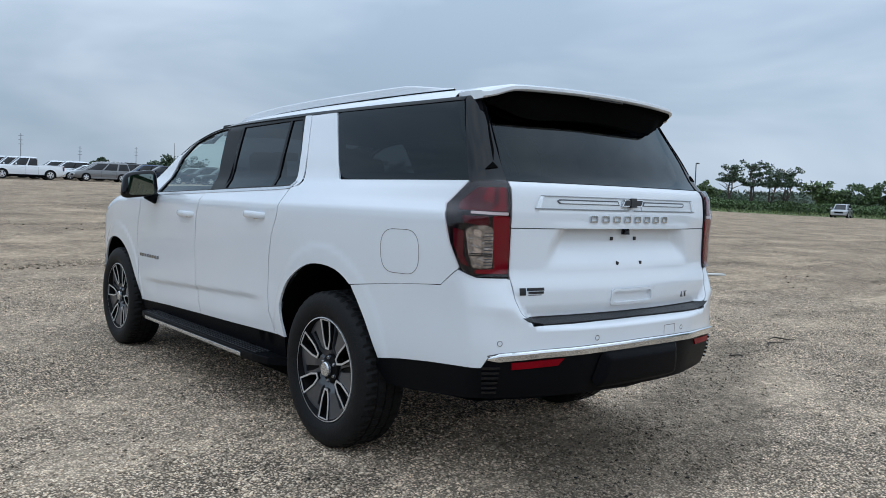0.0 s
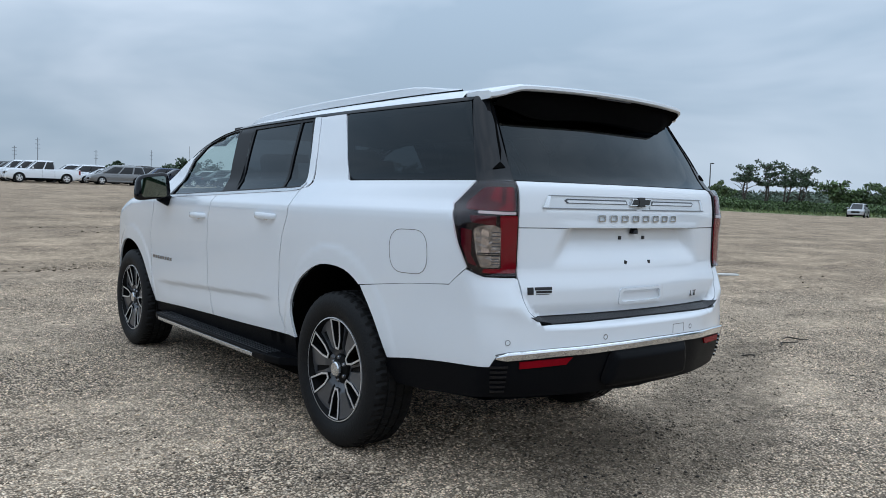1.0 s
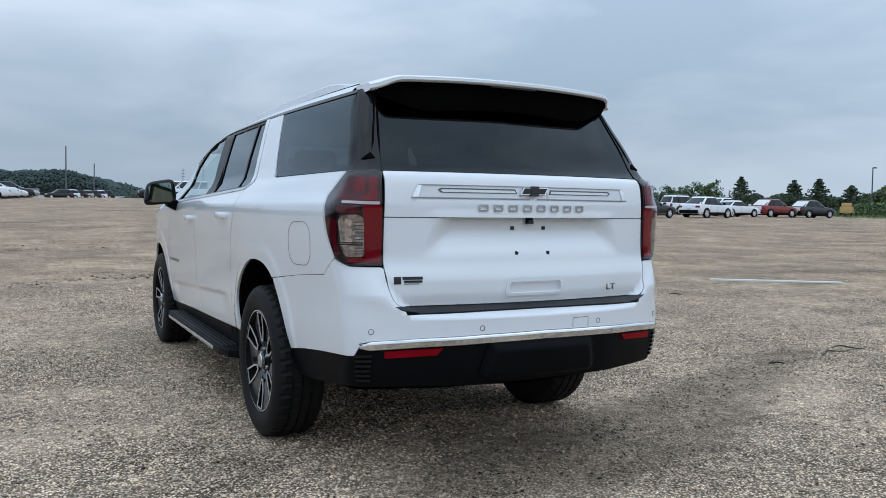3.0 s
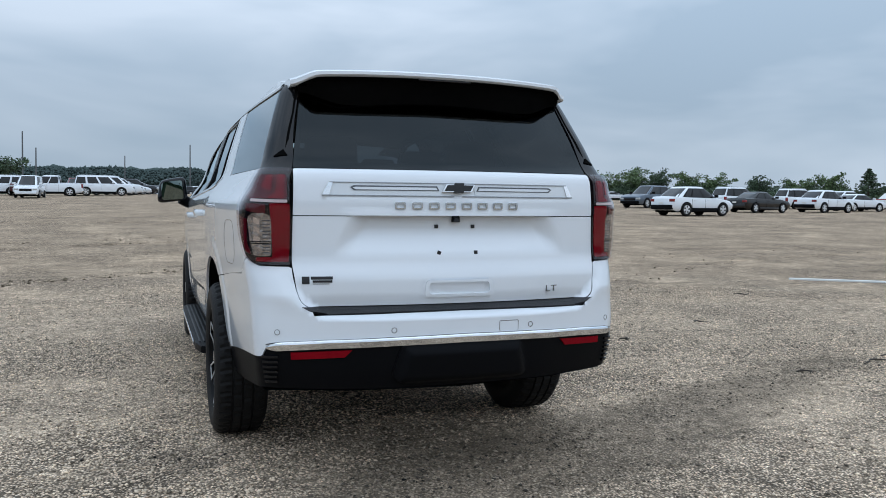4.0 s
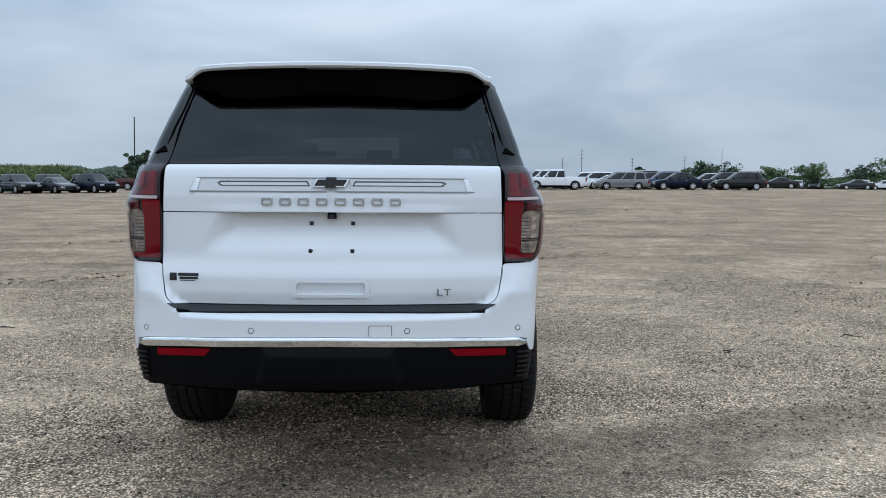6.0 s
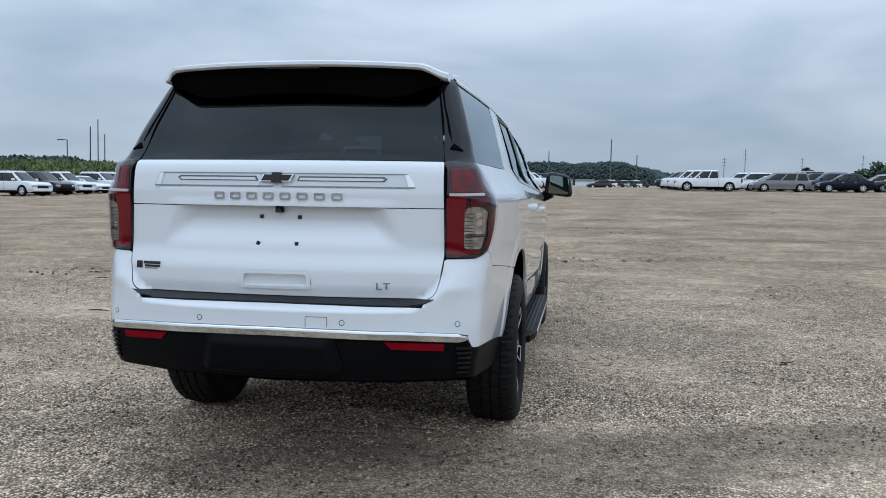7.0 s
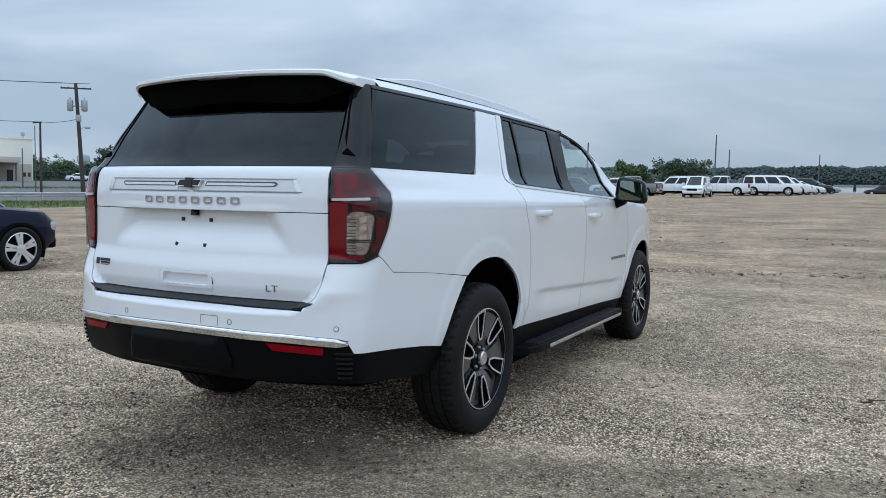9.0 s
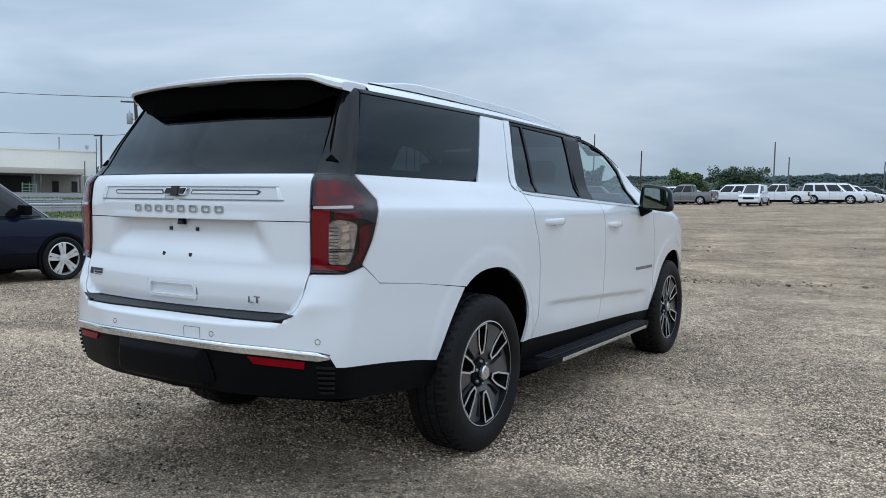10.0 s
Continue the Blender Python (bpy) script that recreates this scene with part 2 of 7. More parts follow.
def ground_material():
    m = bpy.data.materials.new("gravel_ground")
    m.use_nodes = True
    n, l = m.node_tree.nodes, m.node_tree.links
    p = n["Principled BSDF"]
    p.inputs["Roughness"].default_value = 0.92
    p.inputs["Specular IOR Level"].default_value = 0.08
    co = n.new("ShaderNodeTexCoord")

    def noise_tex(scale, detail=4, stretch=None, turn=0.0, rough=0.55):
        t = n.new("ShaderNodeTexNoise")
        t.inputs["Scale"].default_value, t.inputs["Detail"].default_value, t.inputs["Roughness"].default_value = scale, detail, rough
        if stretch:
            mp = n.new("ShaderNodeMapping")
            mp.inputs["Scale"].default_value, mp.inputs["Rotation"].default_value = stretch, (0, 0, radians(turn))
            l.new(co.outputs["Object"], mp.inputs["Vector"]); l.new(mp.outputs["Vector"], t.inputs["Vector"])
        else:
            l.new(co.outputs["Object"], t.inputs["Vector"])
        return t.outputs["Fac"]

    def ramp(v, a, b, lo=0.0, hi=1.0):
        r = n.new("ShaderNodeMapRange")
        for k, x in zip(("From Min", "From Max", "To Min", "To Max"), (a, b, lo, hi)):
            r.inputs[k].default_value = x
        l.new(v, r.inputs["Value"])
        return r.outputs["Result"]

    def blend(f, a, b):
        x = n.new("ShaderNodeMix"); x.data_type = "RGBA"
        l.new(f, x.inputs["Factor"])
        for k, v in (("A", a), ("B", b)):
            if isinstance(v, tuple):
                x.inputs[k].default_value = (*v, 1)
            else:
                l.new(v, x.inputs[k])
        return x.outputs["Result"]

    def times(a, b):
        x = n.new("ShaderNodeMath"); x.operation = "MULTIPLY"
        l.new(a, x.inputs[0]); l.new(b, x.inputs[1])
        return x.outputs[0]

    cells = n.new("ShaderNodeTexVoronoi")
    cells.inputs["Scale"].default_value = 74.0
    l.new(co.outputs["Object"], cells.inputs["Vector"])
    grey = n.new("ShaderNodeSeparateColor")
    l.new(cells.outputs["Color"], grey.inputs["Color"])
    pebble = blend(grey.outputs["Red"], (0.215, 0.160, 0.112), (1.0, 0.80, 0.605))
    tint = ramp(grey.outputs["Green"], 0.62, 1.0, 0.0, 0.55)
    pebble = blend(tint, pebble, (0.58, 0.515, 0.46))
    rosy = ramp(grey.outputs["Blue"], 0.70, 1.0, 0.0, 0.5)
    pebble = blend(rosy, pebble, (0.66, 0.46, 0.34))
    gaps = ramp(cells.outputs["Distance"], 0.30, 0.60)
    pebble = blend(gaps, pebble, (0.050, 0.042, 0.034))
    dirt = blend(noise_tex(6.0, 6), (0.475, 0.370, 0.272), (0.66, 0.520, 0.386))
    patch = ramp(noise_tex(0.55, 5), 0.42, 0.60)
    tracks = ramp(noise_tex(1.0, 5, (0.22, 0.85, 1.0), 8), 0.50, 0.60)
    tracks_b = ramp(noise_tex(1.0, 4, (0.16, 1.3, 1.0), -52), 0.53, 0.62)
    either = n.new("ShaderNodeMath"); either.operation = "MAXIMUM"
    l.new(tracks, either.inputs[0]); l.new(tracks_b, either.inputs[1])
    mask = times(ramp(patch, 0, 1, 0.10, 0.55), ramp(either.outputs[0], 0, 1, 0.55, 1.0))
    col = blend(mask, pebble, dirt)
    damp = damp_mask(n, l, co, 0.58)
    col = blend(damp, col, (0.105, 0.085, 0.064))
    ruts = ramp(noise_tex(1.0, 5, (0.12, 0.6, 1.0), 5, 0.65), 0.60, 0.68, 0.0, 0.22)
    col = blend(ruts, col, (0.12, 0.098, 0.074))
    lines = ramp(noise_tex(1.0, 6, (0.20, 1.0, 1.0), 6, 0.72), 0.61, 0.67, 0.0, 0.34)
    col = blend(lines, col, (0.10, 0.080, 0.060))
    # clumps of stones and wheel-swept streaks, at the scale at which they show farther off
    for v in (ramp(noise_tex(15.0, 6, rough=0.78), 0.36, 0.64, 0.64, 1.48), ramp(noise_tex(2.4, 6, rough=0.72), 0.36, 0.64, 0.93, 1.18), ramp(noise_tex(1.0, 7, (0.42, 2.4, 1.0), 4, 0.78), 0.40, 0.60, 0.99, 1.06), ramp(noise_tex(5.5, 6, rough=0.75), 0.36, 0.64, 0.80, 1.24)):
        scaled = n.new("ShaderNodeVectorMath"); scaled.operation = "SCALE"
        l.new(col, scaled.inputs[0]); l.new(v, scaled.inputs["Scale"])
        col = scaled.outputs["Vector"]
    # lighter round the car, darker and browner out over the lot
    away = n.new("ShaderNodeVectorMath"); away.operation = "DISTANCE"
    away.inputs[1].default_value = (0.0, -2.0, 0.0)
    l.new(co.outputs["Object"], away.inputs[0])
    toned, ragged = n.new("ShaderNodeVectorMath"), n.new("ShaderNodeMath")
    toned.operation, ragged.operation = "MULTIPLY", "MULTIPLY_ADD"
    l.new(noise_tex(0.35, 5), ragged.inputs[0]); ragged.inputs[1].default_value = 8.0
    l.new(away.outputs["Value"], ragged.inputs[2])
    l.new(blend(ramp(ragged.outputs[0], 7.5, 17.0), (1.13, 1.115, 1.095), (1.02, 0.97, 0.91)), toned.inputs[1])
    l.new(col, toned.inputs[0])
    l.new(toned.outputs["Vector"], p.inputs["Base Color"])
    bump = n.new("ShaderNodeBump")
    bump.inputs["Strength"].default_value, bump.inputs["Distance"].default_value = 0.9, 0.013
    inv = n.new("ShaderNodeMath"); inv.operation = "MULTIPLY_ADD"
    l.new(cells.outputs["Distance"], inv.inputs[0]); inv.inputs[1].default_value = -1.0; inv.inputs[2].default_value = 1.0
    l.new(inv.outputs[0], bump.inputs["Height"])
    wide = n.new("ShaderNodeBump")
    wide.inputs["Strength"].default_value, wide.inputs["Distance"].default_value = 0.5, 0.06
    l.new(noise_tex(2.2, 5), wide.inputs["Height"])
    l.new(bump.outputs["Normal"], wide.inputs["Normal"])
    rutted = n.new("ShaderNodeBump")
    rutted.inputs["Strength"].default_value, rutted.inputs["Distance"].default_value = 0.8, 0.10
    rutted.invert = True
    l.new(lines, rutted.inputs["Height"])
    l.new(wide.outputs["Normal"], rutted.inputs["Normal"])
    l.new(rutted.outputs["Normal"], p.inputs["Normal"])
    return m


GROUND = ground_material()


def damp_stones(m):
    """Stones lie damp and dark where the ground under them does."""
    n, l = m.node_tree.nodes, m.node_tree.links
    co, r, x = n.new("ShaderNodeTexCoord"), n.new("ShaderNodeMath"), n.new("ShaderNodeVectorMath")
    x.operation, r.operation = "SCALE", "SUBTRACT"
    r.inputs[0].default_value = 1.0
    l.new(damp_mask(n, l, co, 0.55), r.inputs[1])
    p = n["Principled BSDF"]
    l.new(p.inputs["Base Color"].links[0].from_socket, x.inputs[0])
    l.new(r.outputs[0], x.inputs["Scale"])
    l.new(x.outputs["Vector"], p.inputs["Base Color"])


damp_stones(STONE)


# ---- mesh helpers ----
def link_mesh(name, verts, faces, material, parent=None, label="", smooth=False):
    me = bpy.data.meshes.new(name)
    me.from_pydata([tuple(v) for v in verts], [], [tuple(f) for f in faces])
    if smooth:
        me.polygons.foreach_set("use_smooth", [True] * len(me.polygons))
    me.materials.append(material)
    me.update()
    ob = new(name, me)
    if parent:
        ob.parent = parent
    if label:
        tagged(ob, label)
    return ob


def part(name, bm, material, parent=None, label="", smooth=True, angle=32):
    """Link a bmesh as one mesh object under a thing or a part."""
    me = bpy.data.meshes.new(name)
    bmesh.ops.recalc_face_normals(bm, faces=bm.faces[:])
    bm.to_mesh(me)
    bm.free()
    if smooth:
        me.polygons.foreach_set("use_smooth", [True] * len(me.polygons))
        me.set_sharp_from_angle(angle=radians(angle))
    me.materials.append(material)
    ob = new(name, me)
    if parent:
        ob.parent = parent
    if label:
        tagged(ob, label)
    return ob


def add_box(bm, x0, x1, y0, y1, z0, z1, bevel=0.0, seg=2):
    made = bmesh.ops.create_cube(bm, size=1.0)["verts"]
    for v in made:
        v.co = Vector(((x0 + x1) / 2 + v.co.x * (x1 - x0), (y0 + y1) / 2 + v.co.y * (y1 - y0), (z0 + z1) / 2 + v.co.z * (z1 - z0)))
    if bevel:
        edges = {e for v in made for e in v.link_edges}
        bmesh.ops.bevel(bm, geom=list(edges), offset=bevel, segments=seg, profile=0.6, affect="EDGES")
    return bm


def box(x0, x1, y0, y1, z0, z1, bevel=0.0, seg=2):
    return add_box(bmesh.new(), x0, x1, y0, y1, z0, z1, bevel, seg)


def prism(outline, a, b, axis="x", bevel=0.0):
    """An outline of (u, v) pairs drawn out from a to b along an axis."""
    bm = bmesh.new()
    put = {"x": lambda u, v, w: (w, u, v), "y": lambda u, v, w: (u, w, v), "z": lambda u, v, w: (u, v, w)}[axis]
    lo = [bm.verts.new(put(u, v, a)) for u, v in outline]
    hi = [bm.verts.new(put(u, v, b)) for u, v in outline]
    bm.faces.new(lo), bm.faces.new(hi)
    for i in range(len(lo)):
        j = (i + 1) % len(lo)
        bm.faces.new((lo[i], lo[j], hi[j], hi[i]))
    if bevel:
        bmesh.ops.bevel(bm, geom=bm.edges[:], offset=bevel, segments=2, profile=0.6, affect="EDGES")
    return bm


def lathe(profile, n=48, closed=False):
    """Profile of (radius, x) turned about the x axis."""
    bm = bmesh.new()
    rings = [[bm.verts.new((x, r * math.cos(2 * math.pi * k / n), r * math.sin(2 * math.pi * k / n))) for k in range(n)] for r, x in profile]
    for a, b in zip(rings, rings[1:] + ([rings[0]] if closed else [])):
        for k in range(n):
            bm.faces.new((a[k], a[(k + 1) % n], b[(k + 1) % n], b[k]))
    return bm


def tube(points, radius, n=8):
    """A round bar along points; radius is one number or one for each point."""
    bm = bmesh.new()
    pts = [Vector(p) for p in points]
    radii = radius if isinstance(radius, (list, tuple)) else [radius] * len(pts)
    rings = []
    for i, p in enumerate(pts):
        d = (pts[min(i + 1, len(pts) - 1)] - pts[max(i - 1, 0)]).normalized()
        side = d.cross(Vector((0, 0, 1)) if abs(d.z) < 0.9 else Vector((1, 0, 0))).normalized()
        up = side.cross(d)
        rings.append([bm.verts.new(p + radii[i] * (math.cos(2 * math.pi * k / n) * side + math.sin(2 * math.pi * k / n) * up)) for k in range(n)])
    for a, b in zip(rings, rings[1:]):
        for k in range(n):
            bm.faces.new((a[k], a[(k + 1) % n], b[(k + 1) % n], b[k]))
    bm.faces.new(rings[0]), bm.faces.new(rings[-1])
    return bm


def merge(bms):
    out = bmesh.new()
    for b in bms:
        me = bpy.data.meshes.new("join")
        b.to_mesh(me)
        b.free()
        out.from_mesh(me)
        bpy.data.meshes.remove(me)
    return out


def moved(bm, m):
    bmesh.ops.transform(bm, matrix=m, verts=bm.verts[:])
    return bm


def fillet(points, radius, steps=5):
    """Round the corners of an outline; radius is one number or one for each corner."""
    out, n = [], len(points)
    radii = radius if isinstance(radius, (list, tuple)) else [radius] * n
    for i in range(n):
        p, a, b = Vector(points[i]), Vector(points[i - 1]), Vector(points[(i + 1) % n])
        r = min(radii[i], 0.45 * (a - p).length, 0.45 * (b - p).length)
        if r < 1e-4:
            out.append(tuple(p))
            continue
        s, e = p + (a - p).normalized() * r, p + (b - p).normalized() * r
        for k in range(steps + 1):
            t = k / steps
            out.append(tuple(s * (1 - t) ** 2 + p * 2 * t * (1 - t) + e * t * t))
    return out
# ---- the shape of the large car and of the land ----


def pchip(xs, ys):
    """Smooth monotone curve through the given knots."""
    xs, ys = np.array(xs, float), np.array(ys, float)
    h = np.diff(xs); d = np.diff(ys) / h
    m = np.zeros_like(ys); m[0], m[-1] = d[0], d[-1]
    for i in range(1, len(xs) - 1):
        if d[i - 1] * d[i] > 0:
            w1, w2 = 2 * h[i] + h[i - 1], h[i] + 2 * h[i - 1]
            m[i] = (w1 + w2) / (w1 / d[i - 1] + w2 / d[i])
    def f(v):
        v = np.clip(np.asarray(v, float), xs[0], xs[-1])
        i = np.clip(np.searchsorted(xs, v) - 1, 0, len(xs) - 2)
        t = (v - xs[i]) / h[i]
        return ((1 + 2 * t) * (1 - t) ** 2 * ys[i] + t * (1 - t) ** 2 * h[i] * m[i]
                + t * t * (3 - 2 * t) * ys[i + 1] + t * t * (t - 1) * h[i] * m[i + 1])
    return f


def sstep(a, b, v):
    t = np.clip((np.asarray(v, float) - a) / (b - a), 0, 1)
    return t * t * (3 - 2 * t)


SIDE = pchip([.30, .40, .48, .56, .62, .68, .83, 1.02, 1.15, 1.225, 1.268, 1.288, 1.325, 1.375, 1.43, 1.56, 1.79, 1.90],
             [.922, .944, .957, .969, .976, .980, .986, .998, 1.003, 1.003, 1.0005, .990, .963, .928, .888, .846, .766, .72])
NARROW = pchip([-1.6, -1.25, -.95, -.5, 0, .5, 2.6, 3.1, 3.5, 3.9, 4.5], [.15, .11, .076, .042, .013, 0, 0, .004, .010, .035, .12])
GATE = pchip([.29, .45, .545, .64, .70, .78, .83, .885, .935, 1.035, 1.09, 1.205, 1.265, 1.345, 1.40, 1.432, 1.595, 1.75, 1.90],
             [-1.12, -1.16, -1.19, -1.203, -1.206, -1.208, -1.213, -1.226, -1.228, -1.203, -1.2005, -1.201, -1.203, -1.197, -1.185, -1.148, -1.04, -.935, -.84])
ROOF = pchip([-1.4, -1.0, -.7, -.2, .5, 1.0, 1.6, 2.0, 2.3, 2.65, 3.0, 3.2, 3.6, 3.84, 4.02, 4.16, 4.36],
             [1.86, 1.88, 1.888, 1.892, 1.888, 1.878, 1.850, 1.806, 1.735, 1.565, 1.375, 1.312, 1.285, 1.255, 1.19, 1.09, .92])
FLARES = ((.055, .47, .53), (3.406, .45, .50))


def half_width(y, z):
    w = SIDE(z) - NARROW(y) * (1 - .5 * sstep(1.30, 1.45, z))
    for cy, a, b in FLARES:
        d = np.hypot((y - cy) / a, (z - .45) / b)
        w = w + .0058 * (1 - sstep(1.12, 1.215, d)) * sstep(.40, .60, z)
    crease = .627 + .046 * (2.764 - y)
    along = sstep(.66, 1.0, y) * (1 - sstep(2.55, 2.88, y))
    return w - along * .0125 * (1 - sstep(crease - .034, crease + .006, z)) * sstep(crease - .17, crease - .03, z)


def rear(x, z):
    corner = sstep(.60, .80, x)
    low = 1 - np.clip((z - .78 - .06 * corner) / (.04 + .10 * corner), 0, 1) ** 2 * (3 - 2 * np.clip((z - .78 - .06 * corner) / (.04 + .10 * corner), 0, 1))
    bulge = .10 * (1 - sstep(.35, 1.05, x)) * low + .018 * sstep(.5, .8, x) * (1 - sstep(.62, 1.0, z))
    return GATE(z) + .15 * x * x - bulge


def front(x, z):
    return 4.36 - .22 * x * x - .10 * sstep(.75, 1.2, z) - .05 * (1 - sstep(.3, .6, z))


def roof(x, y):
    return ROOF(y) - (.055 - .035 * sstep(2.6, 3.2, y)) * x * x


def body(x, y, z, rr=.06):
    """Above 0 inside the body, 0 on its skin."""
    rc = .07 + .06 * sstep(.70, 1.0, z) * (1 - sstep(1.15, 1.42, z))
    a, b, d, e = half_width(y, z) - x, y - rear(x, z), roof(x, y) - z, front(x, z) - y
    def soft(p, q, r):
        return np.minimum(np.minimum(p, q), r - np.sqrt(np.maximum(r - p, 0) ** 2 + np.maximum(r - q, 0) ** 2))
    plan = soft(soft(a, b, rc), e, .30)
    return soft(plan, d, rr + .14 * sstep(3.35, 4.05, y))


RISE = pchip([-180, -100, -60, -36, -10, 8, 21, 37, 48, 62, 90, 180], [0, 0, .005, .0115, .0212, .025, .024, .0185, .0135, .006, 0, 0])


def land(x, y):
    """Height of the ground: level round the car, rising gently ahead of it."""
    x, y = np.asarray(x, float), np.asarray(y, float) + 4.5
    r = np.hypot(x, y)
    r = np.where(r < 80, r, 110 - 30 * np.exp(-np.maximum(r - 80, 0) / 30))
    return RISE(np.degrees(np.arctan2(x, y))) * 1.05 * (np.sqrt(np.maximum(r - 6, 0) ** 2 + 64) - 8)


def bisect(inside, lo, hi):
    """The place between lo (inside) and hi (outside) at which the skin is met."""
    lo, hi = np.array(lo, float), np.array(hi, float)
    for _ in range(34):
        mid = (lo + hi) / 2
        yes = inside(mid) > 0
        lo, hi = np.where(yes, mid, lo), np.where(yes, hi, mid)
    return (lo + hi) / 2


def on_side(u, v):
    """u along the car, v up."""
    x = bisect(lambda q: body(q, u, v), np.full(len(u), 0.2), np.full(len(u), 1.3))
    return np.stack([x, u, v], 1)


def on_back(u, v):
    """u across the car, v up."""
    y = bisect(lambda q: body(np.abs(u), q, v), np.full(len(u), -0.2), np.full(len(u), -1.7))
    return np.stack([u, y, v], 1)


def on_round(u, v):
    """Round the rear: u is 0.95 m for each radian from the middle of the rear, v up."""
    a = u / 0.95
    r = bisect(lambda q: body(np.abs(q * np.sin(a)), -0.3 - q * np.cos(a), v), np.full(len(u), 0.2), np.full(len(u), 2.4))
    return np.stack([r * np.sin(a), -0.3 - r * np.cos(a), v], 1)


def on_nose(u, v):
    """Round the front: u is 0.95 m for each radian from the middle of the nose, v up."""
    a = u / 0.95
    r = bisect(lambda q: body(np.abs(q * np.sin(a)), 3.2 + q * np.cos(a), v), np.full(len(u), 0.2), np.full(len(u), 2.4))
    return np.stack([r * np.sin(a), 3.2 + r * np.cos(a), v], 1)


def on_top(u, v):
    """u across the car, v along it."""
    z = bisect(lambda q: body(np.abs(u), v, q), np.full(len(u), 0.9), np.full(len(u), 2.2))
    return np.stack([u, v, z], 1)


def turn_of(x, y):
    return 0.95 * math.atan2(x, -(y + 0.3))


def skin_normals(p):
    e = 0.004
    f = lambda d: body(np.abs(p[:, 0] + d[0]), p[:, 1] + d[1], p[:, 2] + d[2])
    g = np.stack([f((-e, 0, 0)) - f((e, 0, 0)), f((0, -e, 0)) - f((0, e, 0)), f((0, 0, -e)) - f((0, 0, e))], 1)
    return g / np.maximum(np.linalg.norm(g, axis=1, keepdims=True), 1e-9)


def within(px, py, loop):
    inside = np.zeros(len(px), bool)
    q = np.array(loop)
    for (x1, y1), (x2, y2) in zip(q, np.roll(q, -1, 0)):
        cross = ((y1 > py) != (y2 > py))
        with np.errstate(divide="ignore", invalid="ignore"):
            inside ^= cross & (px < (x2 - x1) * (py - y1) / (y2 - y1) + x1)
    return inside


def panel(name, outline, proj, material, parent=None, holes=(), res=0.045, thick=0.014, lift=0.0, dent=None, label="", both=False, left=False):
    """A piece of bodywork: an outline laid on the car's skin, with its edges turned in. both: also its mirror image."""
    from mathutils.geometry import delaunay_2d_cdt
    loops = []
    for loop in (outline, *holes):
        dense = []
        for a, b in zip(loop, list(loop[1:]) + [loop[0]]):
            k = max(1, math.ceil(math.dist(a, b) / res))
            dense += [(a[0] + (b[0] - a[0]) * i / k, a[1] + (b[1] - a[1]) * i / k) for i in range(k)]
        loops.append(dense)
    rim = np.array([p for q in loops for p in q])
    lo, hi = rim.min(0), rim.max(0)
    gx, gy = np.meshgrid(np.arange(lo[0], hi[0], res), np.arange(lo[1], hi[1], res))
    gx = gx + (np.arange(gx.shape[0])[:, None] % 2) * res / 2
    gx, gy = gx.ravel(), gy.ravel()
    keep = within(gx, gy, loops[0])
    for q in loops[1:]:
        keep &= ~within(gx, gy, q)
    gx, gy = gx[keep], gy[keep]
    near = np.min(np.hypot(gx[:, None] - rim[None, :, 0], gy[:, None] - rim[None, :, 1]), 1) if len(gx) else np.zeros(0)
    pts = np.concatenate([rim, np.stack([gx, gy], 1)[near > 0.45 * res]]) if len(gx) else rim
    edges, at = [], 0
    for q in loops:
        edges += [(at + i, at + (i + 1) % len(q)) for i in range(len(q))]
        at += len(q)
    v2, e2, f2 = delaunay_2d_cdt([Vector(p) for p in pts], edges, [], 0, 1e-6)[:3]
    uv = np.array([tuple(v) for v in v2])
    tri = np.array([f for f in f2 if len(f) == 3])
    mid = uv[tri].mean(1)
    ok = within(mid[:, 0], mid[:, 1], loops[0])
    for q in loops[1:]:
        ok &= ~within(mid[:, 0], mid[:, 1], q)
    tri = tri[ok]
    place = proj(uv[:, 0], uv[:, 1])
    norm = skin_normals(place)
    if dent is not None:
        place = place + norm * dent(place)[:, None]
        e = 0.004
        shifted = []
        for k in range(2):
            step = uv.copy(); step[:, k] += e
            q = proj(step[:, 0], step[:, 1])
            shifted.append(q + skin_normals(q) * dent(q)[:, None] - place)
        g = np.cross(shifted[0], shifted[1])
        g /= np.maximum(np.linalg.norm(g, axis=1, keepdims=True), 1e-12)
        norm = np.where((np.sum(g * norm, 1) < 0)[:, None], -g, g)
    place = place + norm * lift
    first = np.cross(place[tri[:, 1]] - place[tri[:, 0]], place[tri[:, 2]] - place[tri[:, 0]])
    flip = np.sum(first * norm[tri[:, 0]], 1) < 0
    tri[flip] = tri[flip][:, ::-1]
    tally = {}
    for t in tri:
        for a, b in ((t[0], t[1]), (t[1], t[2]), (t[2], t[0])):
            tally[(int(a), int(b))] = 1
    border = [(a, b) for a, b in tally if (b, a) not in tally]
    verts, normals = place.tolist(), norm
    faces, loop_n = [tuple(int(i) for i in t) for t in tri], [tuple(normals[i]) for t in tri for i in t]
    ring = {}
    for a, b in border:
        for i in (a, b):
            if i not in ring:
                ring[i] = len(verts)
                verts.append((place[i] - norm[i] * 0.0005).tolist())
                verts.append((place[i] - norm[i] * thick).tolist())
        ia, ib = ring[a], ring[b]
        q = (ia, ia + 1, ib + 1, ib)
        w = np.cross(np.array(verts[ia + 1]) - verts[ia], np.array(verts[ib]) - verts[ia])
        w = w / max(np.linalg.norm(w), 1e-12)
        faces.append(q)
        loop_n += [tuple(w)] * 4
    done = []
